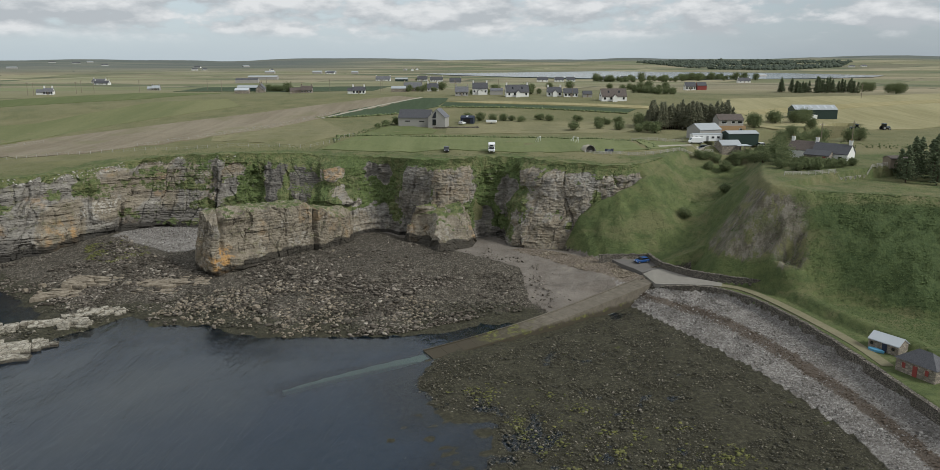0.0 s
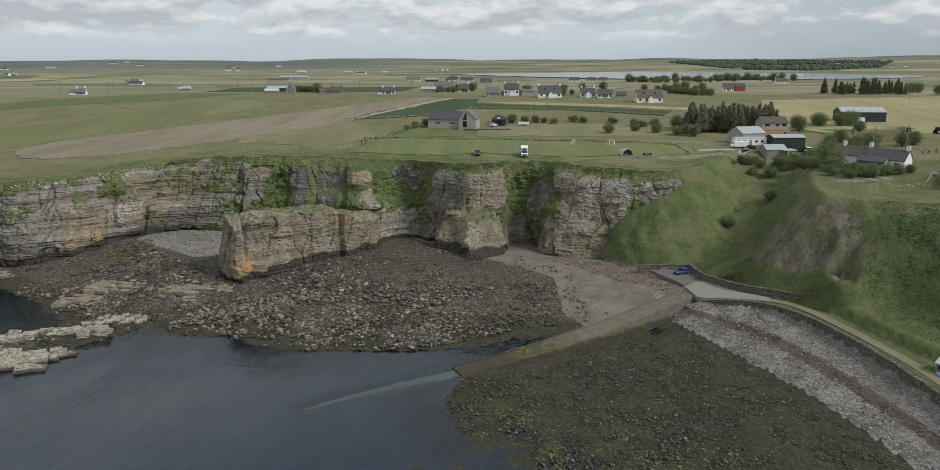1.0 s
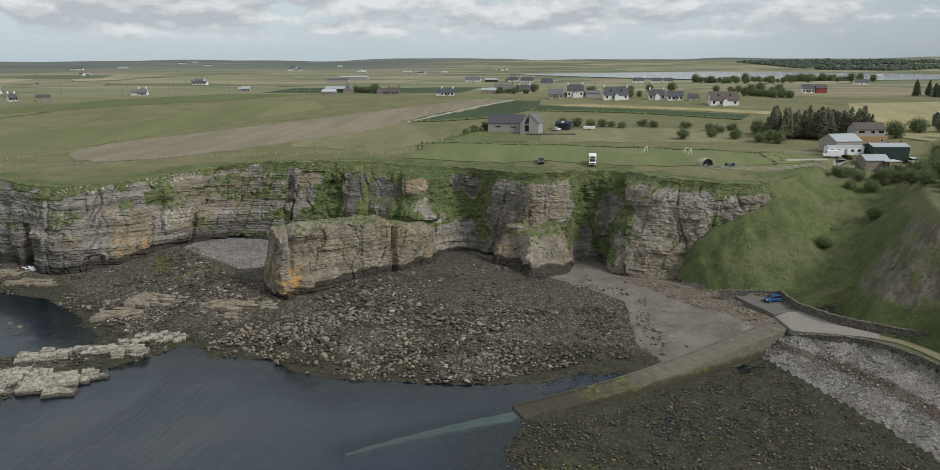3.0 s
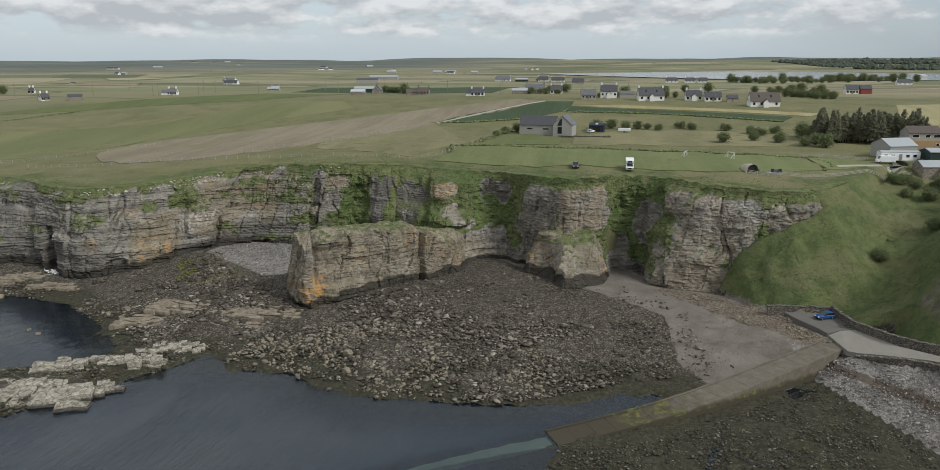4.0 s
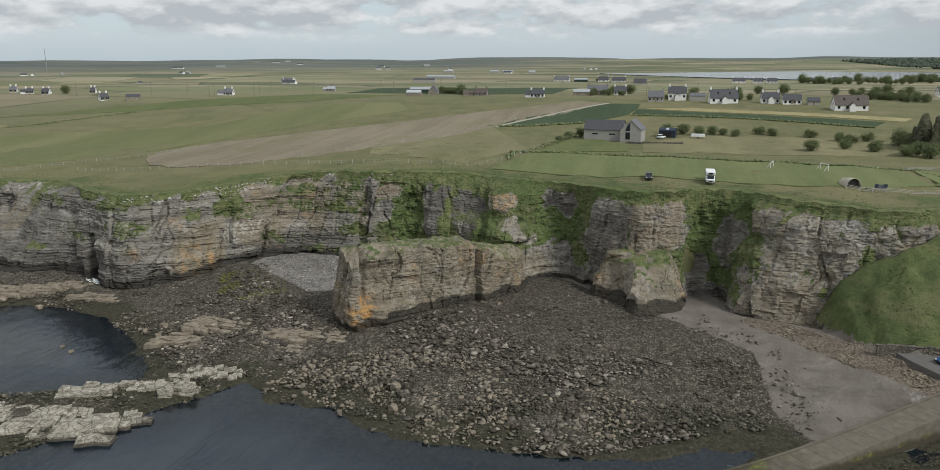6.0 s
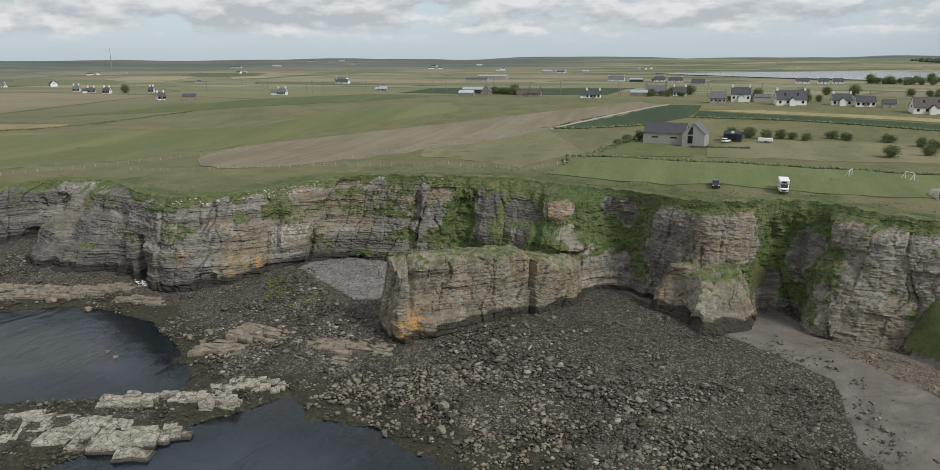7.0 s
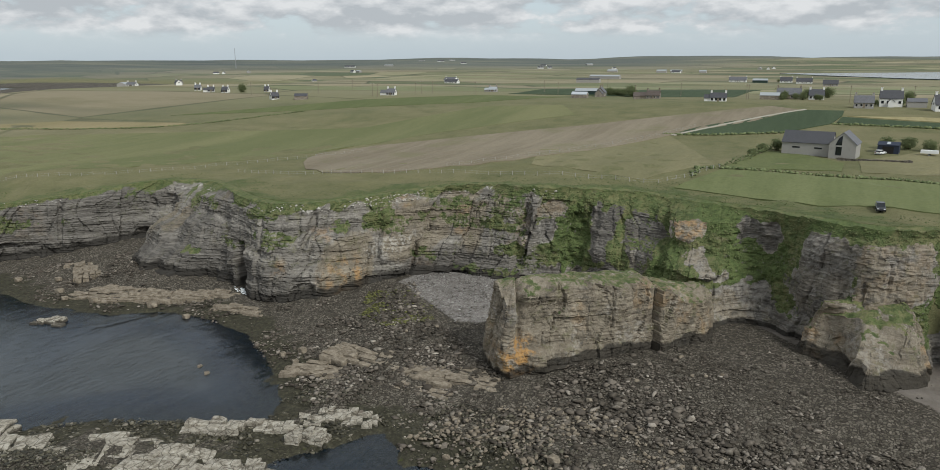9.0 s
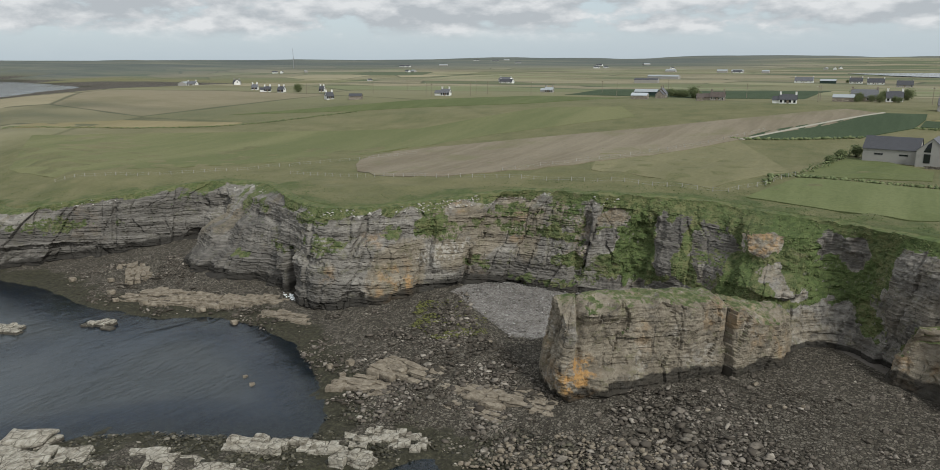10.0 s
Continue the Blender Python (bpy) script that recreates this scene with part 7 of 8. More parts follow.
for x, y in ((-278, 472), (-258, 486), (-255, 503), (-198, 560), (-119, 494), (-100, 530), (-60, 512), (-330, 520), (-160, 585), (20, 520)):
    t_ = thing("telegraph_pole", x, y, 10, "tall weathered telegraph pole in the fields", "pole", "telegraph poles")
    part("pole", [tube((0, 0, -0.5), (0, 0, 8.2), 0.16, 0.11)], TIMBER, t_)
    part("crossarm", [box(-0.8, -0.06, 7.5, 0.8, 0.06, 7.64)], TIMBER, t_)

# the slate-roofed house with a glazed gable
barn = thing("farmhouse", -20, 331, -9, "modern grey-brown house with slate roofs and a glazed gable", "house")
gabled(barn, 14.5, 8, 4.0, 7.2, GREY_RENDER, SLATE, -4.5, 0.8)
gabled(barn, 10, 7.5, 4.4, 7.8, GREY_RENDER, GREY_SLATE, 6.2, -0.6, 0, "y")
pane(barn, 5.2, -5.6, 2.2, 1.7, 2.6, -1, SLATE)
part("gable_glazing", [prism([(4.2, 4.0), (6.0, 4.0), (6.0, 7.0), (5.1, 6.2)], 1, -5.68, -5.55)], GLASS, barn, "tall dark glazing in the gable")
for wx in (-7.5, -1.0):
    pane(barn, wx, -3.2, 2.4, 2.3, 0.5, -1, SLATE)
part("rooflight", [([(8.05, -2.2, 6.28), (9.05, -2.2, 5.32), (9.05, 0.4, 5.32), (8.05, 0.4, 6.28), (8.05, -2.2, 6.2), (9.05, -2.2, 5.24), (9.05, 0.4, 5.24), (8.05, 0.4, 6.2)], [(0, 1, 2, 3), (4, 7, 6, 5), (0, 4, 5, 1), (1, 5, 6, 2), (2, 6, 7, 3), (3, 7, 4, 0)])], PALE_SHEET, barn)
rubble_wall("garden_wall", [(-16, 322, 32.4), (-8, 321.5, 32.4), (4, 323, 32.4)], 0.7, 0.5, "low stone wall in front of the slate-roofed house", 0.6)
s = shed(-1, 344, -9, 6.0, 5, 2.6, 3.4, NAVY, NAVY, "navy blue sheet-metal shed beside the house", lights=1)
# a dark panel in place of the shaded opening
part("doorway", [box(-1.6, -2.58, 0, 1.6, -2.49, 2.2)], DOORWAY_SHADE, s)
# the farm above the burn
shed(88, 275, 20, 9.5, 8, 3.4, 5.4, GREY_RENDER, SHEET, "grey sheet-metal workshop with a pale roof")
s = thing("static_caravan", 86, 266, 4, "long white static caravan with small windows", "caravan")
part("body", [box(-5.5, -1.6, 0.5, 5.5, 1.6, 3.0)], WHITE_PAINT, s, bevel=0.08)
part("roof", [prism([(-1.7, 3.0), (1.7, 3.0), (0, 3.35)], 0, -5.6, 5.6)], SHEET, s)
for wx in (-4.2, -2.2, 2.0, 4.0):
    pane(s, wx, -1.6, 1.9, 1.0, 0.8, -1, METAL)
part("door", [box(-0.4, -1.68, 0.6, 0.4, -1.6, 2.5)], METAL, s)
h = thing("farmhouse", 107, 303, 2, "two-storey house with ochre lower walls and a brown roof", "house")
part("wall", [box(-5.6, -4, -0.8, 5.6, 4, 3.0)], TAN_RENDER, h, "ochre brick ground floor")
gabled(h, 10.2, 7, 5.4, 7.4, GREY_RENDER, BROWN_TILE, -0.3, 0.3)
for wx, w in ((-3.2, 2.2), (0.6, 1.6), (3.4, 2.2)):
    pane(h, wx, -3.2, 4.4, w, 1.1, -1, WHITE)
pane(h, 3.6, -4, 1.6, 1.1, 0.9, -1, WHITE)
shed(98, 265, 4, 11, 6.5, 3.4, 4.2, DARK_GREEN, SHEET, "dark green sheet-metal shed with a pale grey roof")
s = shed(90, 254, 6, 7.0, 6, 2.6, 4.0, HOUSE_STONE, SHEET, "small grey byre with an open lean-to porch")
part("lean_to", [box(1.5, -4.8, 2.5, 6.2, -0.4, 2.66)], PALE_SHEET, s, "pale sheet roof of the lean-to")
for px, py in ((1.7, -4.6), (6.0, -4.6), (6.0, -0.6), (3.8, -4.6)):
    part("post", [box(px - 0.08, py - 0.08, -0.5, px + 0.08, py + 0.08, 2.5)], TIMBER, s)
shed(168, 361, -4, 20, 10, 4.4, 6.4, DARK_GREEN, SHEET, "large dark barn with roof lights", lights=6)
# the house on the headland
h = thing("headland_house", 106, 214, -46, "long low white house with brown roofs and chimneys", "house")
gabled(h, 10, 6.0, 2.8, 5.2, WHITE, SLATE, 1.0, 0)
gabled(h, 8, 5.6, 2.9, 5.2, WHITE, BROWN_TILE, -8.0, 1.8)
gabled(h, 7, 4.0, 2.3, 3.4, HOUSE_STONE, SLATE, -1.5, -4.0)
for cx_, cy_, cz_ in ((5.6, 0, 5.0), (-4.4, 1.6, 5.1), (-11.6, 1.8, 5.0)):
    chimney(h, cx_, cy_, cz_, WHITE)
pane(h, 4.0, -3.0, 1.5, 1.2, 1.2, -1, WHITE)
pane(h, 2.2, -6.0, 1.3, 1.0, 1.1, -1, WHITE)
part("door", [box(0.2, -6.07, 0, 1.1, -6.0, 2.0)], RED_PAINT, h)
s = shed(121, 206, 8, 5.5, 3.2, 2.0, 2.6, TIMBER, BROWN_TILE, "small timber garden shed by the conifers")
pane(s, 1.5, -1.6, 1.2, 0.8, 0.8, -1, WHITE)
# the bothies behind the sea wall
s = shed(80.8, 131.8, -58, 5.8, 3.4, 1.9, 3.0, HOUSE_STONE, PALE_SHEET, "stone bothy with a pale sheet roof behind the sea wall")
for wx in (-2.2, 1.9):
    pane(s, wx, -1.7, 1.15, 0.8, 0.8, -1, TIMBER)
part("door", [box(-0.2, -1.78, 0, 0.75, -1.7, 1.8)], NAVY, s, "blue-grey boarded door")
b = thing("rowing_boat", 78.2, 131.0, 125, "small upturned light blue boat on the grass", "boat")
hull = []
for k in range(9):
    q = k / 8
    hull.append((1.5 - 3.0 * q, 0.62 * max(0.04, math.sin(math.pi * min(0.97, 0.12 + 0.88 * q)))))
part("hull", [prism([(x_, y_) for x_, y_ in hull] + [(x_, -y_) for x_, y_ in reversed(hull)], 2, 0.05, 0.55)], make_plain("light_blue_paint", (0.10, 0.30, 0.45), 0.5, 0.4, 0.1), b, bevel=0.08)
h = thing("bothy", 80.8, 120.5, -64, "stone cottage with a hipped slate roof and red door and shutters", "house")
part("wall", [box(-3.6, -2.4, -0.8, 3.6, 2.4, 2.5)], HOUSE_STONE, h)
part("roof", [([(-3.9, -2.7, 2.45), (3.9, -2.7, 2.45), (3.9, 2.7, 2.45), (-3.9, 2.7, 2.45), (-1.2, 0, 4.5), (1.2, 0, 4.5)], [(0, 1, 5, 4), (1, 2, 5), (2, 3, 4, 5), (3, 0, 4), (3, 2, 1, 0)])], SLATE, h)
part("door", [box(-0.4, -2.5, 0, 0.4, -2.4, 1.95)], RED_PAINT, h, "red boarded door")
for wx in (-2.1, 2.1):
    part("shutter", [box(wx - 0.3, -2.48, 0.95, wx + 0.3, -2.4, 1.95)], RED_PAINT, h, "red window shutter")
chimney(h, 4.2, 0.5, 3.0, HOUSE_STONE, 0.7, 0.7, 1.2)


# ---------------------------------------------------------------- vehicles and camping gear
def wheel(parent, x, y, r=0.33, w=0.22):
    t = part("wheel", [tube((x, y - w / 2, r), (x, y + w / 2, r), r, n=16)], RUBBER, parent)
    s = 1 if y > 0 else -1
    part("rim", [tube((x, y + s * w * 0.45, r), (x, y + s * w * 0.56, r), r * 0.6, n=12)], METAL, t)


def car(x, y, turn, paint, label, L=4.1, W=1.75, H=1.5, tall=0.0, z=None, name="car"):
    """A hatchback or estate; it faces along +x."""
    c = thing(name, x, y, turn, label, "car", z=z)
    a = L / 2
    o = [(-a, 0.28), (-a, 0.85 + tall * 0.3), (-a + 0.25, 0.95 + tall * 0.3), (a * 0.42, 0.95), (a * 0.93, 0.78), (a, 0.6), (a, 0.28)]
    part("body", [prism(o, 1, -W / 2, W / 2)], paint, c, bevel=0.07, smooth_faces=True)
    g = [(-a + 0.15, 0.9), (-a + 0.45 - tall * 0.2, H - 0.1), (a * 0.02, H - 0.08), (a * 0.46, 0.92)]
    part("window", [prism(g, 1, -W / 2 + 0.10, W / 2 - 0.10)], GLASS, c, "dark car glass", bevel=0.05)
    part("roof", [prism([(-a + 0.38 - tall * 0.2, H - 0.12), (-a + 0.5 - tall * 0.2, H), (0.0, H), (a * 0.06, H - 0.12)], 1, -W / 2 + 0.09, W / 2 - 0.09)], paint, c, bevel=0.04)
    for wx in (-a * 0.62, a * 0.62):
        for wy in (-W / 2 + 0.08, W / 2 - 0.08):
            wheel(c, wx, wy)
    for wy in (-W / 2 + 0.28, W / 2 - 0.28):
        part("headlight", [box(a - 0.12, wy - 0.18, 0.62, a + 0.01, wy + 0.18, 0.76)], WHITE_PAINT, c)
        part("tail_light", [box(-a - 0.01, wy - 0.12, 0.62, -a + 0.06, wy + 0.12, 0.9)], RED_PAINT, c)
    part("bumper", [box(a - 0.05, -W / 2 + 0.1, 0.3, a + 0.06, W / 2 - 0.1, 0.5)], RUBBER, c)
    return c


def motorhome(x, y, turn, label):
    c = thing("motorhome", x, y, turn, label, "motorhome")
    part("body", [prism([(-3.3, 0.45), (1.6, 0.45), (1.6, 1.9), (2.6, 2.15), (2.75, 2.9), (2.4, 3.05), (-3.2, 3.05), (-3.3, 2.9)], 1, -1.12, 1.12)], WHITE_PAINT, c, bevel=0.08)
    part("cab", [prism([(1.55, 0.4), (3.3, 0.4), (3.35, 0.95), (3.0, 1.2), (2.45, 1.95), (1.55, 1.95)], 1, -0.98, 0.98)], WHITE_PAINT, c, bevel=0.08)
    part("windscreen", [([(3.02, -0.84, 1.25), (3.02, 0.84, 1.25), (2.52, 0.8, 1.92), (2.52, -0.8, 1.92), (2.9, -0.84, 1.2), (2.9, 0.84, 1.2), (2.4, 0.8, 1.88), (2.4, -0.8, 1.88)], [(0, 1, 2, 3), (4, 7, 6, 5), (0, 4, 5, 1), (1, 5, 6, 2), (2, 6, 7, 3), (3, 7, 4, 0)])], GLASS, c)
    part("over_cab_window", [box(2.60, -0.55, 2.35, 2.80, 0.55, 2.75)], GLASS, c)
    for wy in (-1, 1):
        for wx in (-2.2, -0.2):
            part("side_window", [box(wx - 0.5, min(wy * 1.10, wy * 1.15), 1.6, wx + 0.5, max(wy * 1.10, wy * 1.15), 2.2)], GLASS, c)
        part("mirror", [box(2.5, min(wy * 1.0, wy * 1.25), 1.3, 2.6, max(wy * 1.0, wy * 1.25), 1.65)], RUBBER, c)
        for wx in (-1.9, 2.4):
            wheel(c, wx, wy * 0.92, 0.34)
        part("headlight", [box(3.24, min(wy * 0.55, wy * 0.9), 0.75, 3.36, max(wy * 0.55, wy * 0.9), 0.95)], GREY_PAINT, c)
    part("grille", [box(3.28, -0.5, 0.55, 3.38, 0.5, 0.9)], RUBBER, c)
    part("awning", [tube((-2.6, -1.18, 2.8), (1.2, -1.18, 2.8), 0.07)], GREY_PAINT, c)
    return c


motorhome(7.4, 246.5, -92, "white coach-built motorhome parked facing the sea")
car(-8.0, 248, -88, BLACK_PAINT, "black estate car parked on the turf", 4.4, 1.8, 1.65, 0.6)
car(47.6, 194.6, -158, BLUE_PAINT, "bright blue hatchback parked by the beach", z=6.98)
car(82, 258, 176, GREY_PAINT, "dark four-wheel-drive parked on the farm track", 4.6, 1.85, 1.75, 0.8)
s = thing("van", 81, 261.5, 178, "white panel van parked by the caravan", "van")
part("body", [prism([(-2.5, 0.4), (2.5, 0.4), (2.55, 1.0), (2.0, 1.25), (1.55, 2.05), (1.2, 2.2), (-2.5, 2.2)], 1, -0.95, 0.95)], WHITE_PAINT, s, bevel=0.08)
part("windscreen", [prism([(1.98, 1.27), (2.03, 1.3), (1.6, 2.06), (1.53, 2.02)], 1, -0.85, 0.85)], GLASS, s)
for wx in (-1.6, 1.6):
    for wy in (-0.88, 0.88):
        wheel(s, wx, wy)
car(104.5, 262, 90, WHITE_PAINT, "white pick-up parked beside the green shed", 4.6, 1.8, 1.7)
car(-3.5, 339, 60, WHITE_PAINT, "white car parked beside the slate-roofed house")
s = thing("trailer", 10, 341, -10, "white farm trailer on the grass", "trailer")
part("bed", [box(-2.4, -1, 0.7, 2.4, 1, 1.7)], WHITE_PAINT, s, bevel=0.05)
for wy in (-0.9, 0.9):
    wheel(s, 0, wy)
s = thing("livestock_trailer", 163, 352, -4, "white covered trailer beside the barn", "trailer")
part("body", [box(-3, -1.1, 0.6, 3, 1.1, 2.7)], WHITE_PAINT, s, bevel=0.1)
for wx in (-0.5, 0.5):
    for wy in (-1, 1):
        wheel(s, wx, wy)


def tractor(x, y, turn, label):
    c = thing("tractor", x, y, turn, label, "tractor")
    part("bonnet", [box(0.2, -0.4, 0.9, 2.2, 0.4, 1.6)], GREY_PAINT, c, bevel=0.1)
    part("cab", [box(-1.2, -0.75, 0.9, 0.2, 0.75, 2.6)], GLASS, c, bevel=0.08)
    part("roof", [box(-1.3, -0.8, 2.6, 0.3, 0.8, 2.8)], GREY_PAINT, c, bevel=0.05)
    for wy in (-0.85, 0.85):
        wheel(c, -0.9, wy, 0.85, 0.45)
        wheel(c, 1.6, wy, 0.55, 0.35)


tractor(160, 304, 150, "dark tractor standing in the hay meadow")
tractor(174, 307, 10, "dark tractor and baler standing in the hay meadow")


def tent(x, y, turn):
    c = thing("tunnel_tent", x, y, turn, "beige tunnel tent with a dark arched doorway", "tent")
    V, F = [], []
    n, m_ = 14, 9
    for i in range(m_):
        q = i / (m_ - 1)
        r = 1.75 * (1 - 0.35 * q ** 2) + 0.06 * math.sin(q * 3 * math.pi) ** 2
        for k in range(n):
            a = math.pi * k / (n - 1)
            V.append((r * math.cos(a), q * 5.0 - 2.5, 1.2 * r * math.sin(a)))
    for i in range(m_ - 1):
        for k in range(n - 1):
            F.append((i * n + k, i * n + k + 1, (i + 1) * n + k + 1, (i + 1) * n + k))
    F.append(tuple((m_ - 1) * n + k for k in range(n)))
    part("canopy", [(V, F)], CANVAS, c, smooth_faces=True)
    # the tent's shaded inside, drawn as a dark panel
    part("doorway", [prism([(1.45 * math.cos(math.pi * k / 11), 1.75 * math.sin(math.pi * k / 11)) for k in range(12)], 1, -2.15, -2.0)], DOORWAY_SHADE, c, "dark panel standing for the shade inside")
    for q in (-2.5, -0.2, 2.4):
        r = 1.8 if q < 0 else 1.35
        part("hoop", [tube((r * math.cos(math.pi * k / 10), q, 1.2 * r * math.sin(math.pi * k / 10)), (r * math.cos(math.pi * (k + 1) / 10), q, 1.2 * r * math.sin(math.pi * (k + 1) / 10)), 0.05, n=6) for k in range(10)], PALE_TIMBER, c)


tent(39.2, 242.5, 14)


def camp_chair(x, y, turn, cloth):
    c = thing("camping_chair", x, y, turn, "folding camping chair beside the tent", "chair", "chairs at the tent")
    part("seat", [box(-0.28, -0.28, 0.42, 0.28, 0.28, 0.47)], cloth, c)
    part("backrest", [prism([(0.24, 0.45), (0.3, 0.45), (0.45, 1.0), (0.39, 1.0)], 0, -0.28, 0.28)], cloth, c)
    for lx in (-0.26, 0.26):
        for ly in (-0.26, 0.26):
            part("leg", [tube((lx, ly, 0), (-lx, ly, 0.44), 0.02, n=5)], METAL, c)


camp_chair(41.8, 241.5, 20, NAVY)
camp_chair(43.2, 240.9, 70, NAVY)
camp_chair(45.6, 241.2, -30, GREY_PAINT)
camp_chair(46.6, 240.6, 15, NAVY)
t_ = thing("camping_table", 44.4, 240.4, 12, "low folding camping table with a white top", "table")
part("tabletop", [box(-0.55, -0.35, 0.62, 0.55, 0.35, 0.66)], WHITE_PAINT, t_)
for lx in (-0.48, 0.48):
    for ly in (-0.28, 0.28):
        part("leg", [tube((lx, ly, 0), (lx, ly, 0.62), 0.025, n=5)], METAL, t_)
t_ = thing("windbreak", 46.4, 242.2, 8, "dark blue cloth windbreak on poles behind the chairs", "windbreak")
for k in range(4):
    part("pole", [tube((-1.5 + k, 0, -0.2), (-1.5 + k, 0, 1.45), 0.03, n=5)], TIMBER, t_)
for k in range(3):
    part("cloth", [box(-1.46 + k, -0.015, 0.15, -0.54 + k, 0.015, 1.3 - 0.12 * (k % 2))], NAVY if k != 1 else GREY_PAINT, t_)


def goal(x, y, turn):
    g = thing("football_goal", x, y, turn, "white football goal frame on the mown turf", "goal", "goals")
    for a, b in (((-1.8, 0, 0), (-1.8, 0, 2.0)), ((1.8, 0, 0), (1.8, 0, 2.0))):
        part("post", [tube(a, b, 0.07)], WHITE_PAINT, g)
    part("crossbar", [tube((-1.8, 0, 2.0), (1.8, 0, 2.0), 0.07)], WHITE_PAINT, g)
    for s_ in (-1.8, 1.8):
        part("stay", [tube((s_, 0, 2.0), (s_, 1.3, 0), 0.05)], WHITE_PAINT, g)
    part("ground_bar", [tube((-1.8, 1.3, 0.05), (1.8, 1.3, 0.05), 0.05)], WHITE_PAINT, g)


goal(25.5, 268, 70)
goal(38.5, 265, 110)


def power_pole(x, y, tall=8.5):
    q = thing("power_pole", x, y, 10, "wooden power pole with a crossarm", "pole", "power poles")
    part("pole", [tube((0, 0, -1), (0, 0, tall), 0.16, 0.11)], TIMBER, q)
    part("crossarm", [box(-0.9, -0.06, tall - 0.9, 0.9, 0.06, tall - 0.75)], TIMBER, q)
    for k in (-0.8, 0, 0.8):
        part("insulator", [tube((k, 0, tall - 0.75), (k, 0, tall - 0.55), 0.05, n=6)], WHITE_PAINT, q)


for x, y in ((-283, 474), (-263, 502), (-225, 505), (-170, 508), (-60, 500), (-10, 498), (61, 440), (117, 243), (234, 442), (-380, 470), (-330, 480), (131, 250)):
    power_pole(x, y)


# ---------------------------------------------------------------- trees and bushes
def foliage(name, clumps, sizes, material, seed):
    return lumps(name, clumps, sizes, material, np.random.RandomState(seed), (0.35, 0.8), 0.5)


def conifer_meshes(seed, tall, wide, bare):
    """Trunk, limbs and a crown of many tufts on drooping boughs."""
    r = np.random.RandomState(seed)
    trunk = [tube((0, 0, -0.5), (0.1, 0, tall * 0.55), 0.22, 0.14, 7), tube((0.1, 0, tall * 0.55), (0, 0.1, tall), 0.14, 0.03, 6)]
    pts, size = [], []
    for k in range(80):
        z = tall * (bare + (1 - bare) * k / 80) + r.uniform(-0.2, 0.2)
        reach = wide * (1 - max(0.0, (z / tall - bare) / (1 - bare)) ** 1.3) * r.uniform(0.55, 1.1) + 0.2
        a = r.uniform(0, 6.283)
        trunk.append(tube((0, 0, z), (math.cos(a) * reach, math.sin(a) * reach, z + r.uniform(-0.25, 0.25)), 0.05, 0.015, 4))
        for q in np.linspace(0.2, 1, 11):
            pts.append((math.cos(a) * reach * q + r.normal(0, 0.16), math.sin(a) * reach * q + r.normal(0, 0.16), z + r.normal(0, 0.18)))
            size.append(r.uniform(0.16, 0.40) * (1.15 - 0.5 * q))
    return mesh_from("trunk", trunk, BARK), np.array(pts), np.array(size)


def plant(name, trunk_me, crown_me, label, category, group):
    t = new(name)
    tagged(t, label, category, group)
    part("trunk", trunk_me, None, t)
    part("crown", crown_me, None, t)
    return t


def bush_meshes(seed, tall, wide, stems=7):
    r = np.random.RandomState(seed)
    trunk, pts, size = [], [], []
    for k in range(stems):
        a, lean_ = r.uniform(0, 6.283), r.uniform(0.2, 1.0)
        tip = np.array((math.cos(a) * wide * lean_ * 0.7, math.sin(a) * wide * lean_ * 0.7, tall * r.uniform(0.45, 0.85)))
        trunk.append(tube((0, 0, -0.3), tuple(tip), 0.09, 0.02, 5))
        for _ in range(95):
            off = r.normal(0, 1, 3) * (wide * 0.32, wide * 0.32, tall * 0.22)
            p_ = tip + off
            if p_[2] > 0.05:
                pts.append(p_)
                size.append(r.uniform(0.10, 0.26) * (tall / 3) ** 0.5)
    return mesh_from("trunk", trunk, BARK), np.array(pts), np.array(size)


con = []
for k, (tall, wide, bare, mat) in enumerate(((10.5, 3.3, 0.10, CONIFER), (9.5, 3.5, 0.06, CONIFER), (9.5, 2.4, 0.18, CONIFER_DRY), (10.0, 2.5, 0.15, CONIFER_DRY))):
    tr, pts, size = conifer_meshes(200 + k, tall, wide, bare)
    con.append((tr, foliage("crown", pts, size, mat, 210 + k)))
bus = []
for k, (tall, wide) in enumerate(((2.2, 1.6), (3.2, 2.2), (5.5, 3.2))):
    tr, pts, size = bush_meshes(230 + k, tall, wide, 7 + 3 * k)
    bus.append((tr, foliage("crown", pts, size, BUSH, 240 + k)))


def grow(kind, x, y, size, turn, label, category, group, name):
    tr, cr = (con if name == "conifer" else bus)[kind]
    t = plant(name, tr, cr, label, category, group)
    t.matrix_basis = pose(x, y, land(x, y) - 0.1, 0, 0, turn) @ Matrix.Diagonal((size, size, size * (0.9 + 0.2 * ((x * 7.3) % 1)), 1))
    return t


r = random.Random(9)
for i in range(72):       # the wind-burnt shelter belt behind the farm
    q = r.random()
    grow(2 + i % 2, 78 + 34 * q + r.uniform(-2, 2), 318 - 4 * q + r.uniform(-5, 8), r.uniform(0.85, 1.2), r.uniform(0, 360), "wind-burnt conifer in a dense shelter belt", "tree", "shelter belt", "conifer")
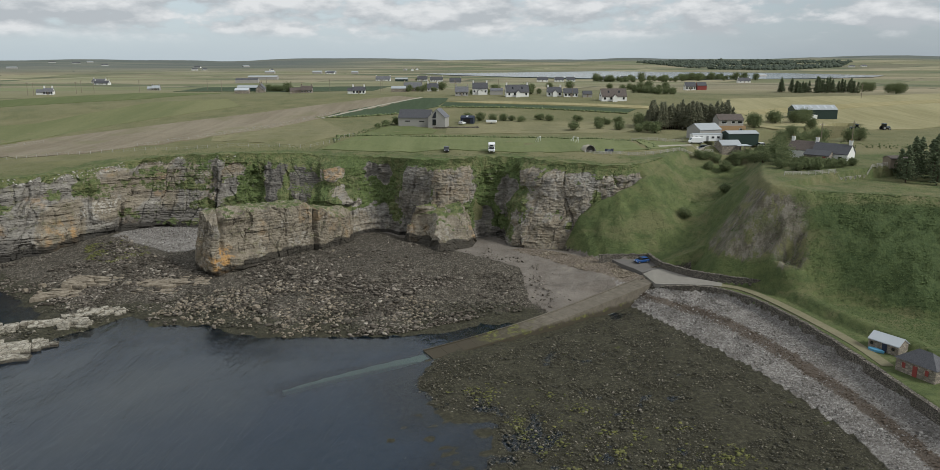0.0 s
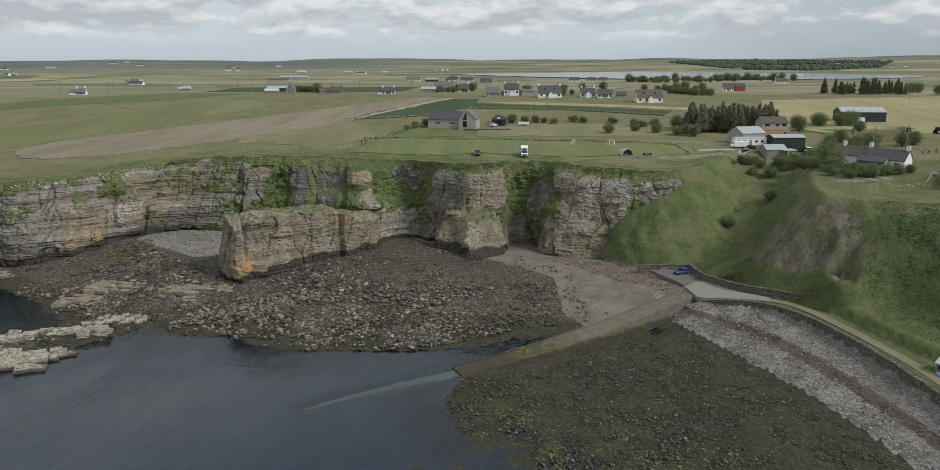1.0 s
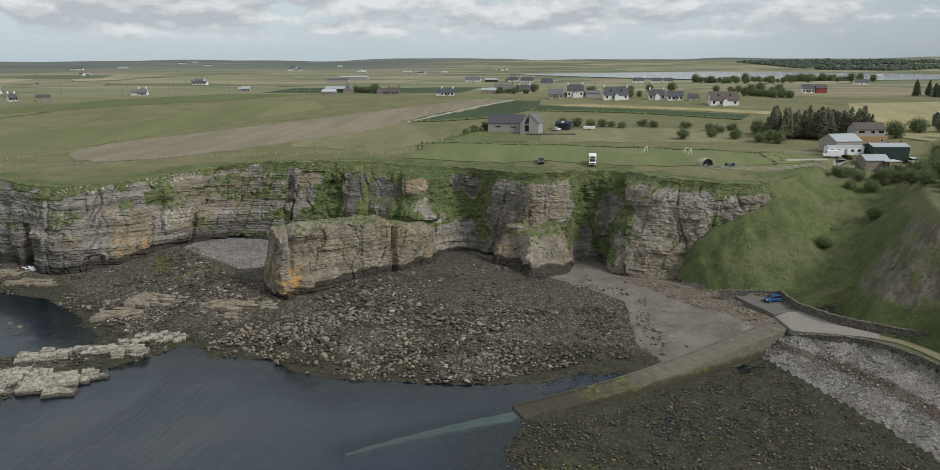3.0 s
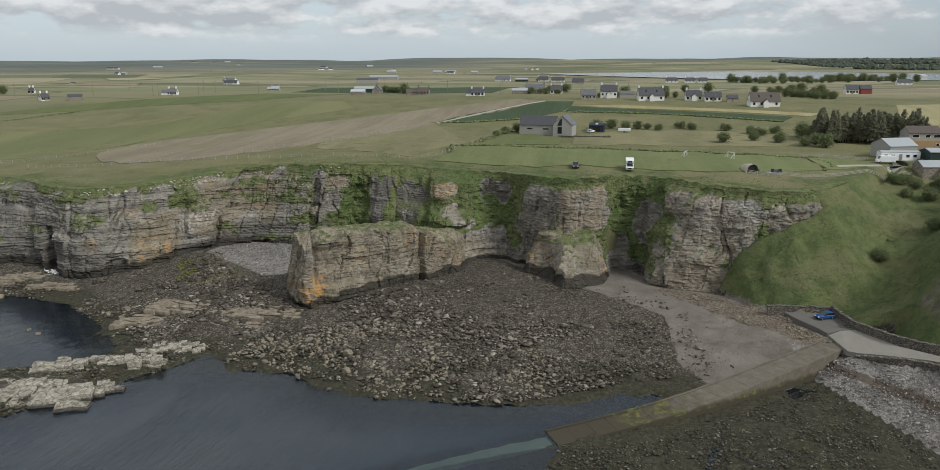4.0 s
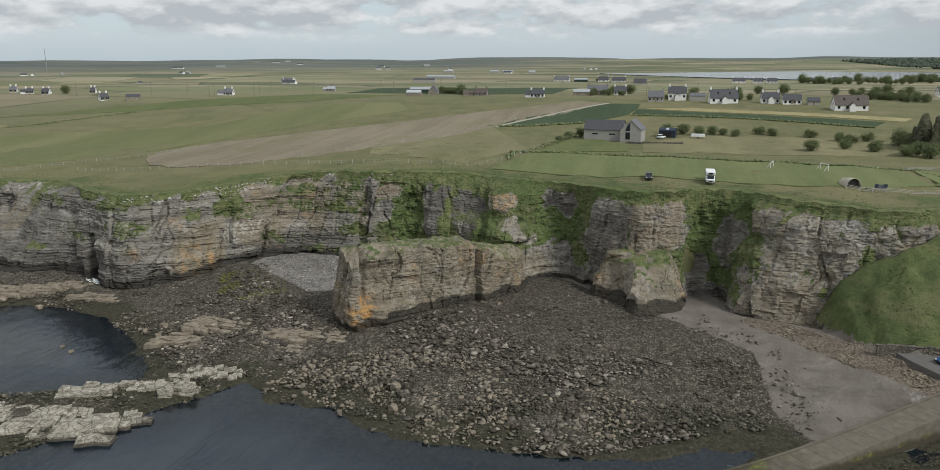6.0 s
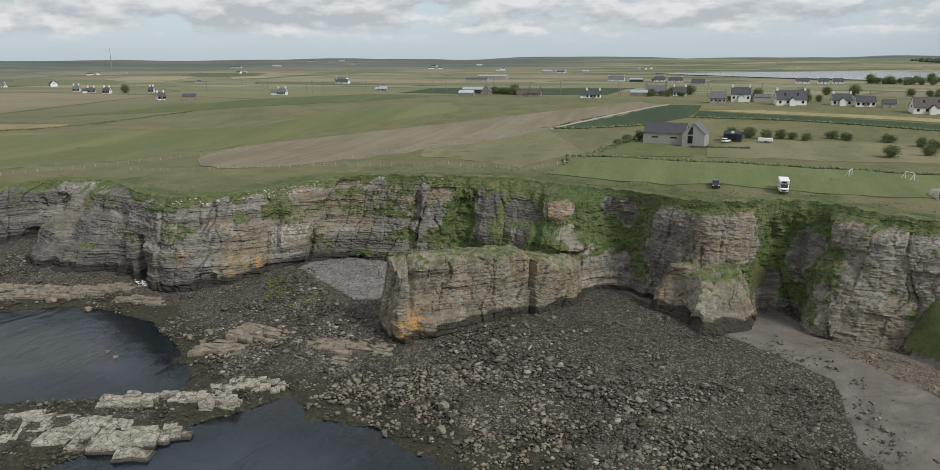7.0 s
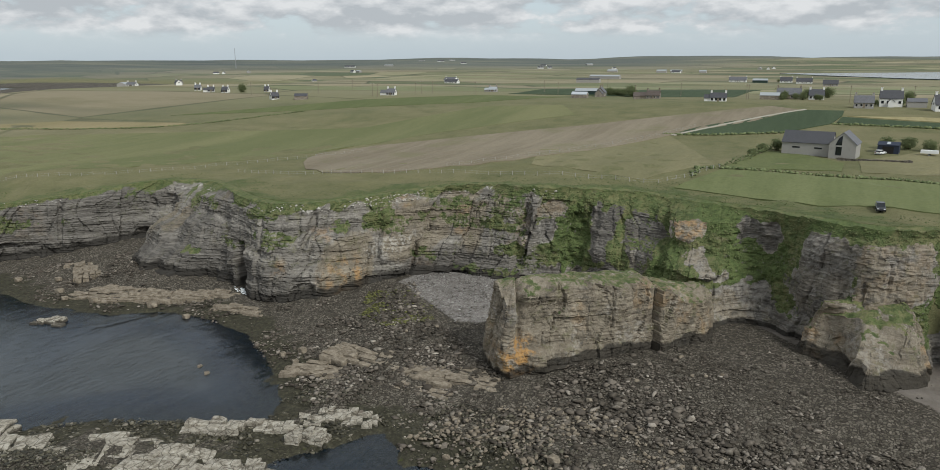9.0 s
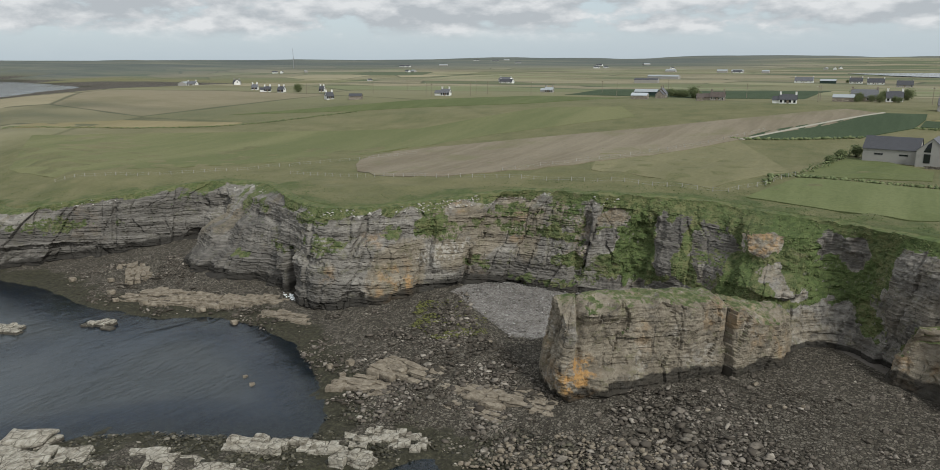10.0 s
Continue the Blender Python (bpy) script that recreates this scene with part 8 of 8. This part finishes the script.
for x, y, s_ in ((118, 195, 1.0), (122, 199, 1.15), (126, 196, 1.2), (130, 201, 1.1), (134, 196, 1.0), (121, 203, 0.9), (128, 206, 1.1), (138, 200, 1.05), (142, 205, 0.95), (133, 209, 1.0), (124, 191, 0.8), (146, 199, 1.0)):
    grow(int(x) % 2, x, y, s_ * 0.95, x * 13, "dark green conifer in a clump on the headland", "tree", "headland conifers", "conifer")
for x, y, k, s_ in ((44, 311, 1, 1.0), (56, 318, 1, 0.9), (64, 313, 1, 1.1), (81, 332, 2, 0.8), (24, 349, 0, 1.2), (34, 356, 0, 1.3), (38, 353, 0, 1.2), (51, 349, 0, 1.3), (59, 341, 0, 1.2), (62, 336, 0, 1.3), (69, 342, 0, 1.3), (11, 350, 1, 1.0), (16, 352, 1, 0.9), (5, 352, 1, 1.1), (-1, 352, 1, 1.0), (20, 352, 1, 0.8), (-38, 330, 1, 0.8), (-40, 318, 1, 0.7), (-34, 338, 1, 0.9), (74, 306, 1, 1.2), (76, 300, 1, 1.2), (70, 303, 1, 1.0)):
    grow(k, x, y, s_, x * 31, "rounded green bush in rough grass", "bush", "bushes on the rough", "bush")
for x, y, k, s_ in ((90, 209, 2, 0.7), (93, 214, 2, 0.7), (87, 215, 2, 0.65), (94, 222, 2, 0.8), (90, 228, 2, 0.7), (98, 232, 2, 0.8), (78, 220, 1, 0.8), (98, 204, 1, 0.8), (93, 201, 1, 0.8), (101, 203, 1, 0.75), (96, 199, 1, 0.7), (105, 204, 1, 0.7), (109, 206, 1, 0.6), (87, 203, 1, 0.8), (90, 199, 1, 0.7), (84, 238, 1, 1.0), (90, 244, 2, 0.7), (64, 212, 1, 0.9), (104, 225, 2, 0.8), (110, 228, 2, 0.8)):
    grow(k, x, y, s_, x * 17, "dense green shrub on the banks of the burn", "bush", "bushes of the burn", "bush")
for x, y, s_ in ((112, 262, 0.7), (118, 268, 0.75), (124, 262, 0.8), (116, 252, 0.7), (122, 256, 0.75), (130, 268, 0.7), (108, 254, 0.6), (124, 320, 0.95), (128, 331, 0.9), (150, 322, 0.8), (146, 318, 0.7), (116, 330, 0.9), (112, 248, 0.65), (136, 262, 0.7), (142, 266, 0.75)):
    grow(2, x, y, s_, x * 23, "broad-leaved tree by the farm buildings", "tree", "farm trees", "tree")
for i, (x, y) in enumerate(((112, 545), (118, 548), (125, 542), (132, 546), (138, 541), (104, 552), (144, 548), (36, 470), (39, 474), (20, 540), (-30, 535), (-20, 540), (10, 500), (16, 503), (-45, 540), (-128, 520), (-135, 525), (-125, 515), (-404, 488), (-130, 1110), (-80, 1115), (45, 540), (60, 560), (75, 556))):
    grow(2, x, y, 0.62 + 0.13 * (i % 4), i * 50, "dark tree among distant houses", "tree", "village trees", "tree")
for i in range(44):
    x, y = 203 + 50 * r.random(), 478 + 20 * r.random()
    grow(i % 2, x, y, r.uniform(0.6, 0.9), i * 40, "conifer in a distant shelter belt", "tree", "far shelter belt", "conifer")
for k, (x0, y0, wide_, deep_, n, lo, hi) in enumerate(((112, 484, 15, 9, 16, 0.45, 0.85), (124, 472, 7, 5, 7, 0.4, 0.7), (235, 1030, 50, 30, 22, 0.6, 1.2), (372, 1160, 40, 20, 18, 0.8, 1.4), (88, 331, 12, 5, 9, 0.5, 0.9), (150, 345, 12, 6, 6, 0.7, 1.0), (-138, 530, 8, 5, 6, 0.5, 0.8), (20, 478, 26, 6, 8, 0.35, 0.6), (-30, 512, 14, 6, 6, 0.4, 0.7), (300, 1140, 30, 20, 12, 0.7, 1.2))):
    for i in range(n):
        grow(2, x0 + r.uniform(-wide_, wide_), y0 + r.uniform(-deep_, deep_), r.uniform(lo, hi), i * 61, "dark broad-leaved tree in a dense clump", "tree", "clumps of trees inland", "tree")
for x, y in ((276, 520), (282, 523), (277, 490), (284, 488), (273, 474)):
    grow(2, x, y, 1.0, x, "lone tree in the far meadow", "tree", "far trees", "tree")
for i in range(34):
    x = 170 + 260 * r.random()
    grow(2, x, 985 + 0.25 * x + 80 * r.random(), r.uniform(0.8, 1.8), i * 33, "dark tree on the near shore of the loch", "tree", "loch trees", "tree")


for k, (poly_, n, lo, hi, say) in enumerate((([(74, 240), (80, 236), (90, 240), (98, 240), (106, 248), (100, 254), (90, 252), (78, 249)], 26, 0.45, 0.95, "dense green shrub in the scrub above the burn"), ([(87, 206), (92, 200), (104, 203), (111, 208), (103, 213), (94, 217)], 40, 0.35, 0.62, "grey-green garden shrub before the white house"))):
    for x, y in scatter(np.random.RandomState(90 + k), n, poly_):
        grow(0, float(x), float(y), 1.25 * r.uniform(lo, hi), 57 * x, say, "bush", "bushes of the burn", "bush")
p = scatter(np.random.RandomState(5), 5000, [(714, 3220), (734, 2260), (854, 2080), (1174, 2371), (1415, 2772), (1165, 3480)], patchy(160, 71, -0.3, 0.4))
s = np.random.RandomState(6).gamma(3.0, 1.3, len(p)).clip(1.8, 8)
tagged(new("far_woods", lumps("far_woods", np.column_stack([p, height(p[:, 0], p[:, 1]) + 0.4 * s]), s, make_leaf("far_forest", (0.050, 0.064, 0.048), (0.080, 0.096, 0.066)), np.random.RandomState(7), (0.6, 1.0), 0.45)), "dark conifer woods on the far side of the loch", "woods", kind="stuff")


# ---------------------------------------------------------------- tufts of turf, herbs and bracken
rng = np.random.RandomState(77)
BANKS = [(30, 196), (36, 216), (50, 226), (66, 240), (84, 254), (96, 240), (90, 214), (84, 196), (110, 192), (132, 184), (132, 150), (92, 112), (86, 112), (80, 150), (76, 164), (64, 178), (54, 190), (50, 196)]
p = np.vstack([scatter(rng, 14000, BANKS, patchy(8, 51, -0.9, 0.4)), scatter(rng, 26000, [(82, 178), (98, 177), (125, 171), (132, 150), (110, 112), (90, 112), (84.5, 131), (79.5, 146), (75, 165), (74, 172)], lambda x, y: patchy(7, 52, -1.2, 0.3)(x, y) * smooth(x - 0.25 * (180 - y), 73, 90))])
z = height(p[:, 0], p[:, 1])
keep = (z > 6.2) & ((z < 24) | (np.arange(len(p)) >= 14000))
size = rng.gamma(3.0, 0.036, len(p)).clip(0.05, 0.26)
tufts("bracken", np.column_stack([p, z + 0.02])[keep], size[keep], BRACKEN, "bracken, nettles and long grass over the banks", "bracken", 78, (0.25, 0.5))
near = [(x, y - 3) for x, y, _ in BRINK[1:29]] + [(x, y + 16) for x, y, _ in reversed(BRINK[1:29])]
p = scatter(rng, 9000, near, patchy(7, 53, -0.8, 0.5))
z = height(p[:, 0], p[:, 1])
d_in, ze = line_distance(BRINK, p[:, 0], p[:, 1])
keep = (z > ze - 0.8)
size = rng.gamma(2.6, 0.034, len(p)).clip(0.04, 0.22)
tufts("cliff_top_grass", np.column_stack([p, z + 0.02])[keep], size[keep], FERN, "tussocky grass along the cliff top", "grass", 79)
pick = rng.choice(len(cliff_turf), min(14000, len(cliff_turf)), replace=False)
size = rng.gamma(2.8, 0.045, len(pick)).clip(0.05, 0.3)
tufts("cliff_herbs", cliff_turf[pick], size, FERN, "grass, campion and scurvy grass growing on the cliff ledges", "cliff plants", 80)
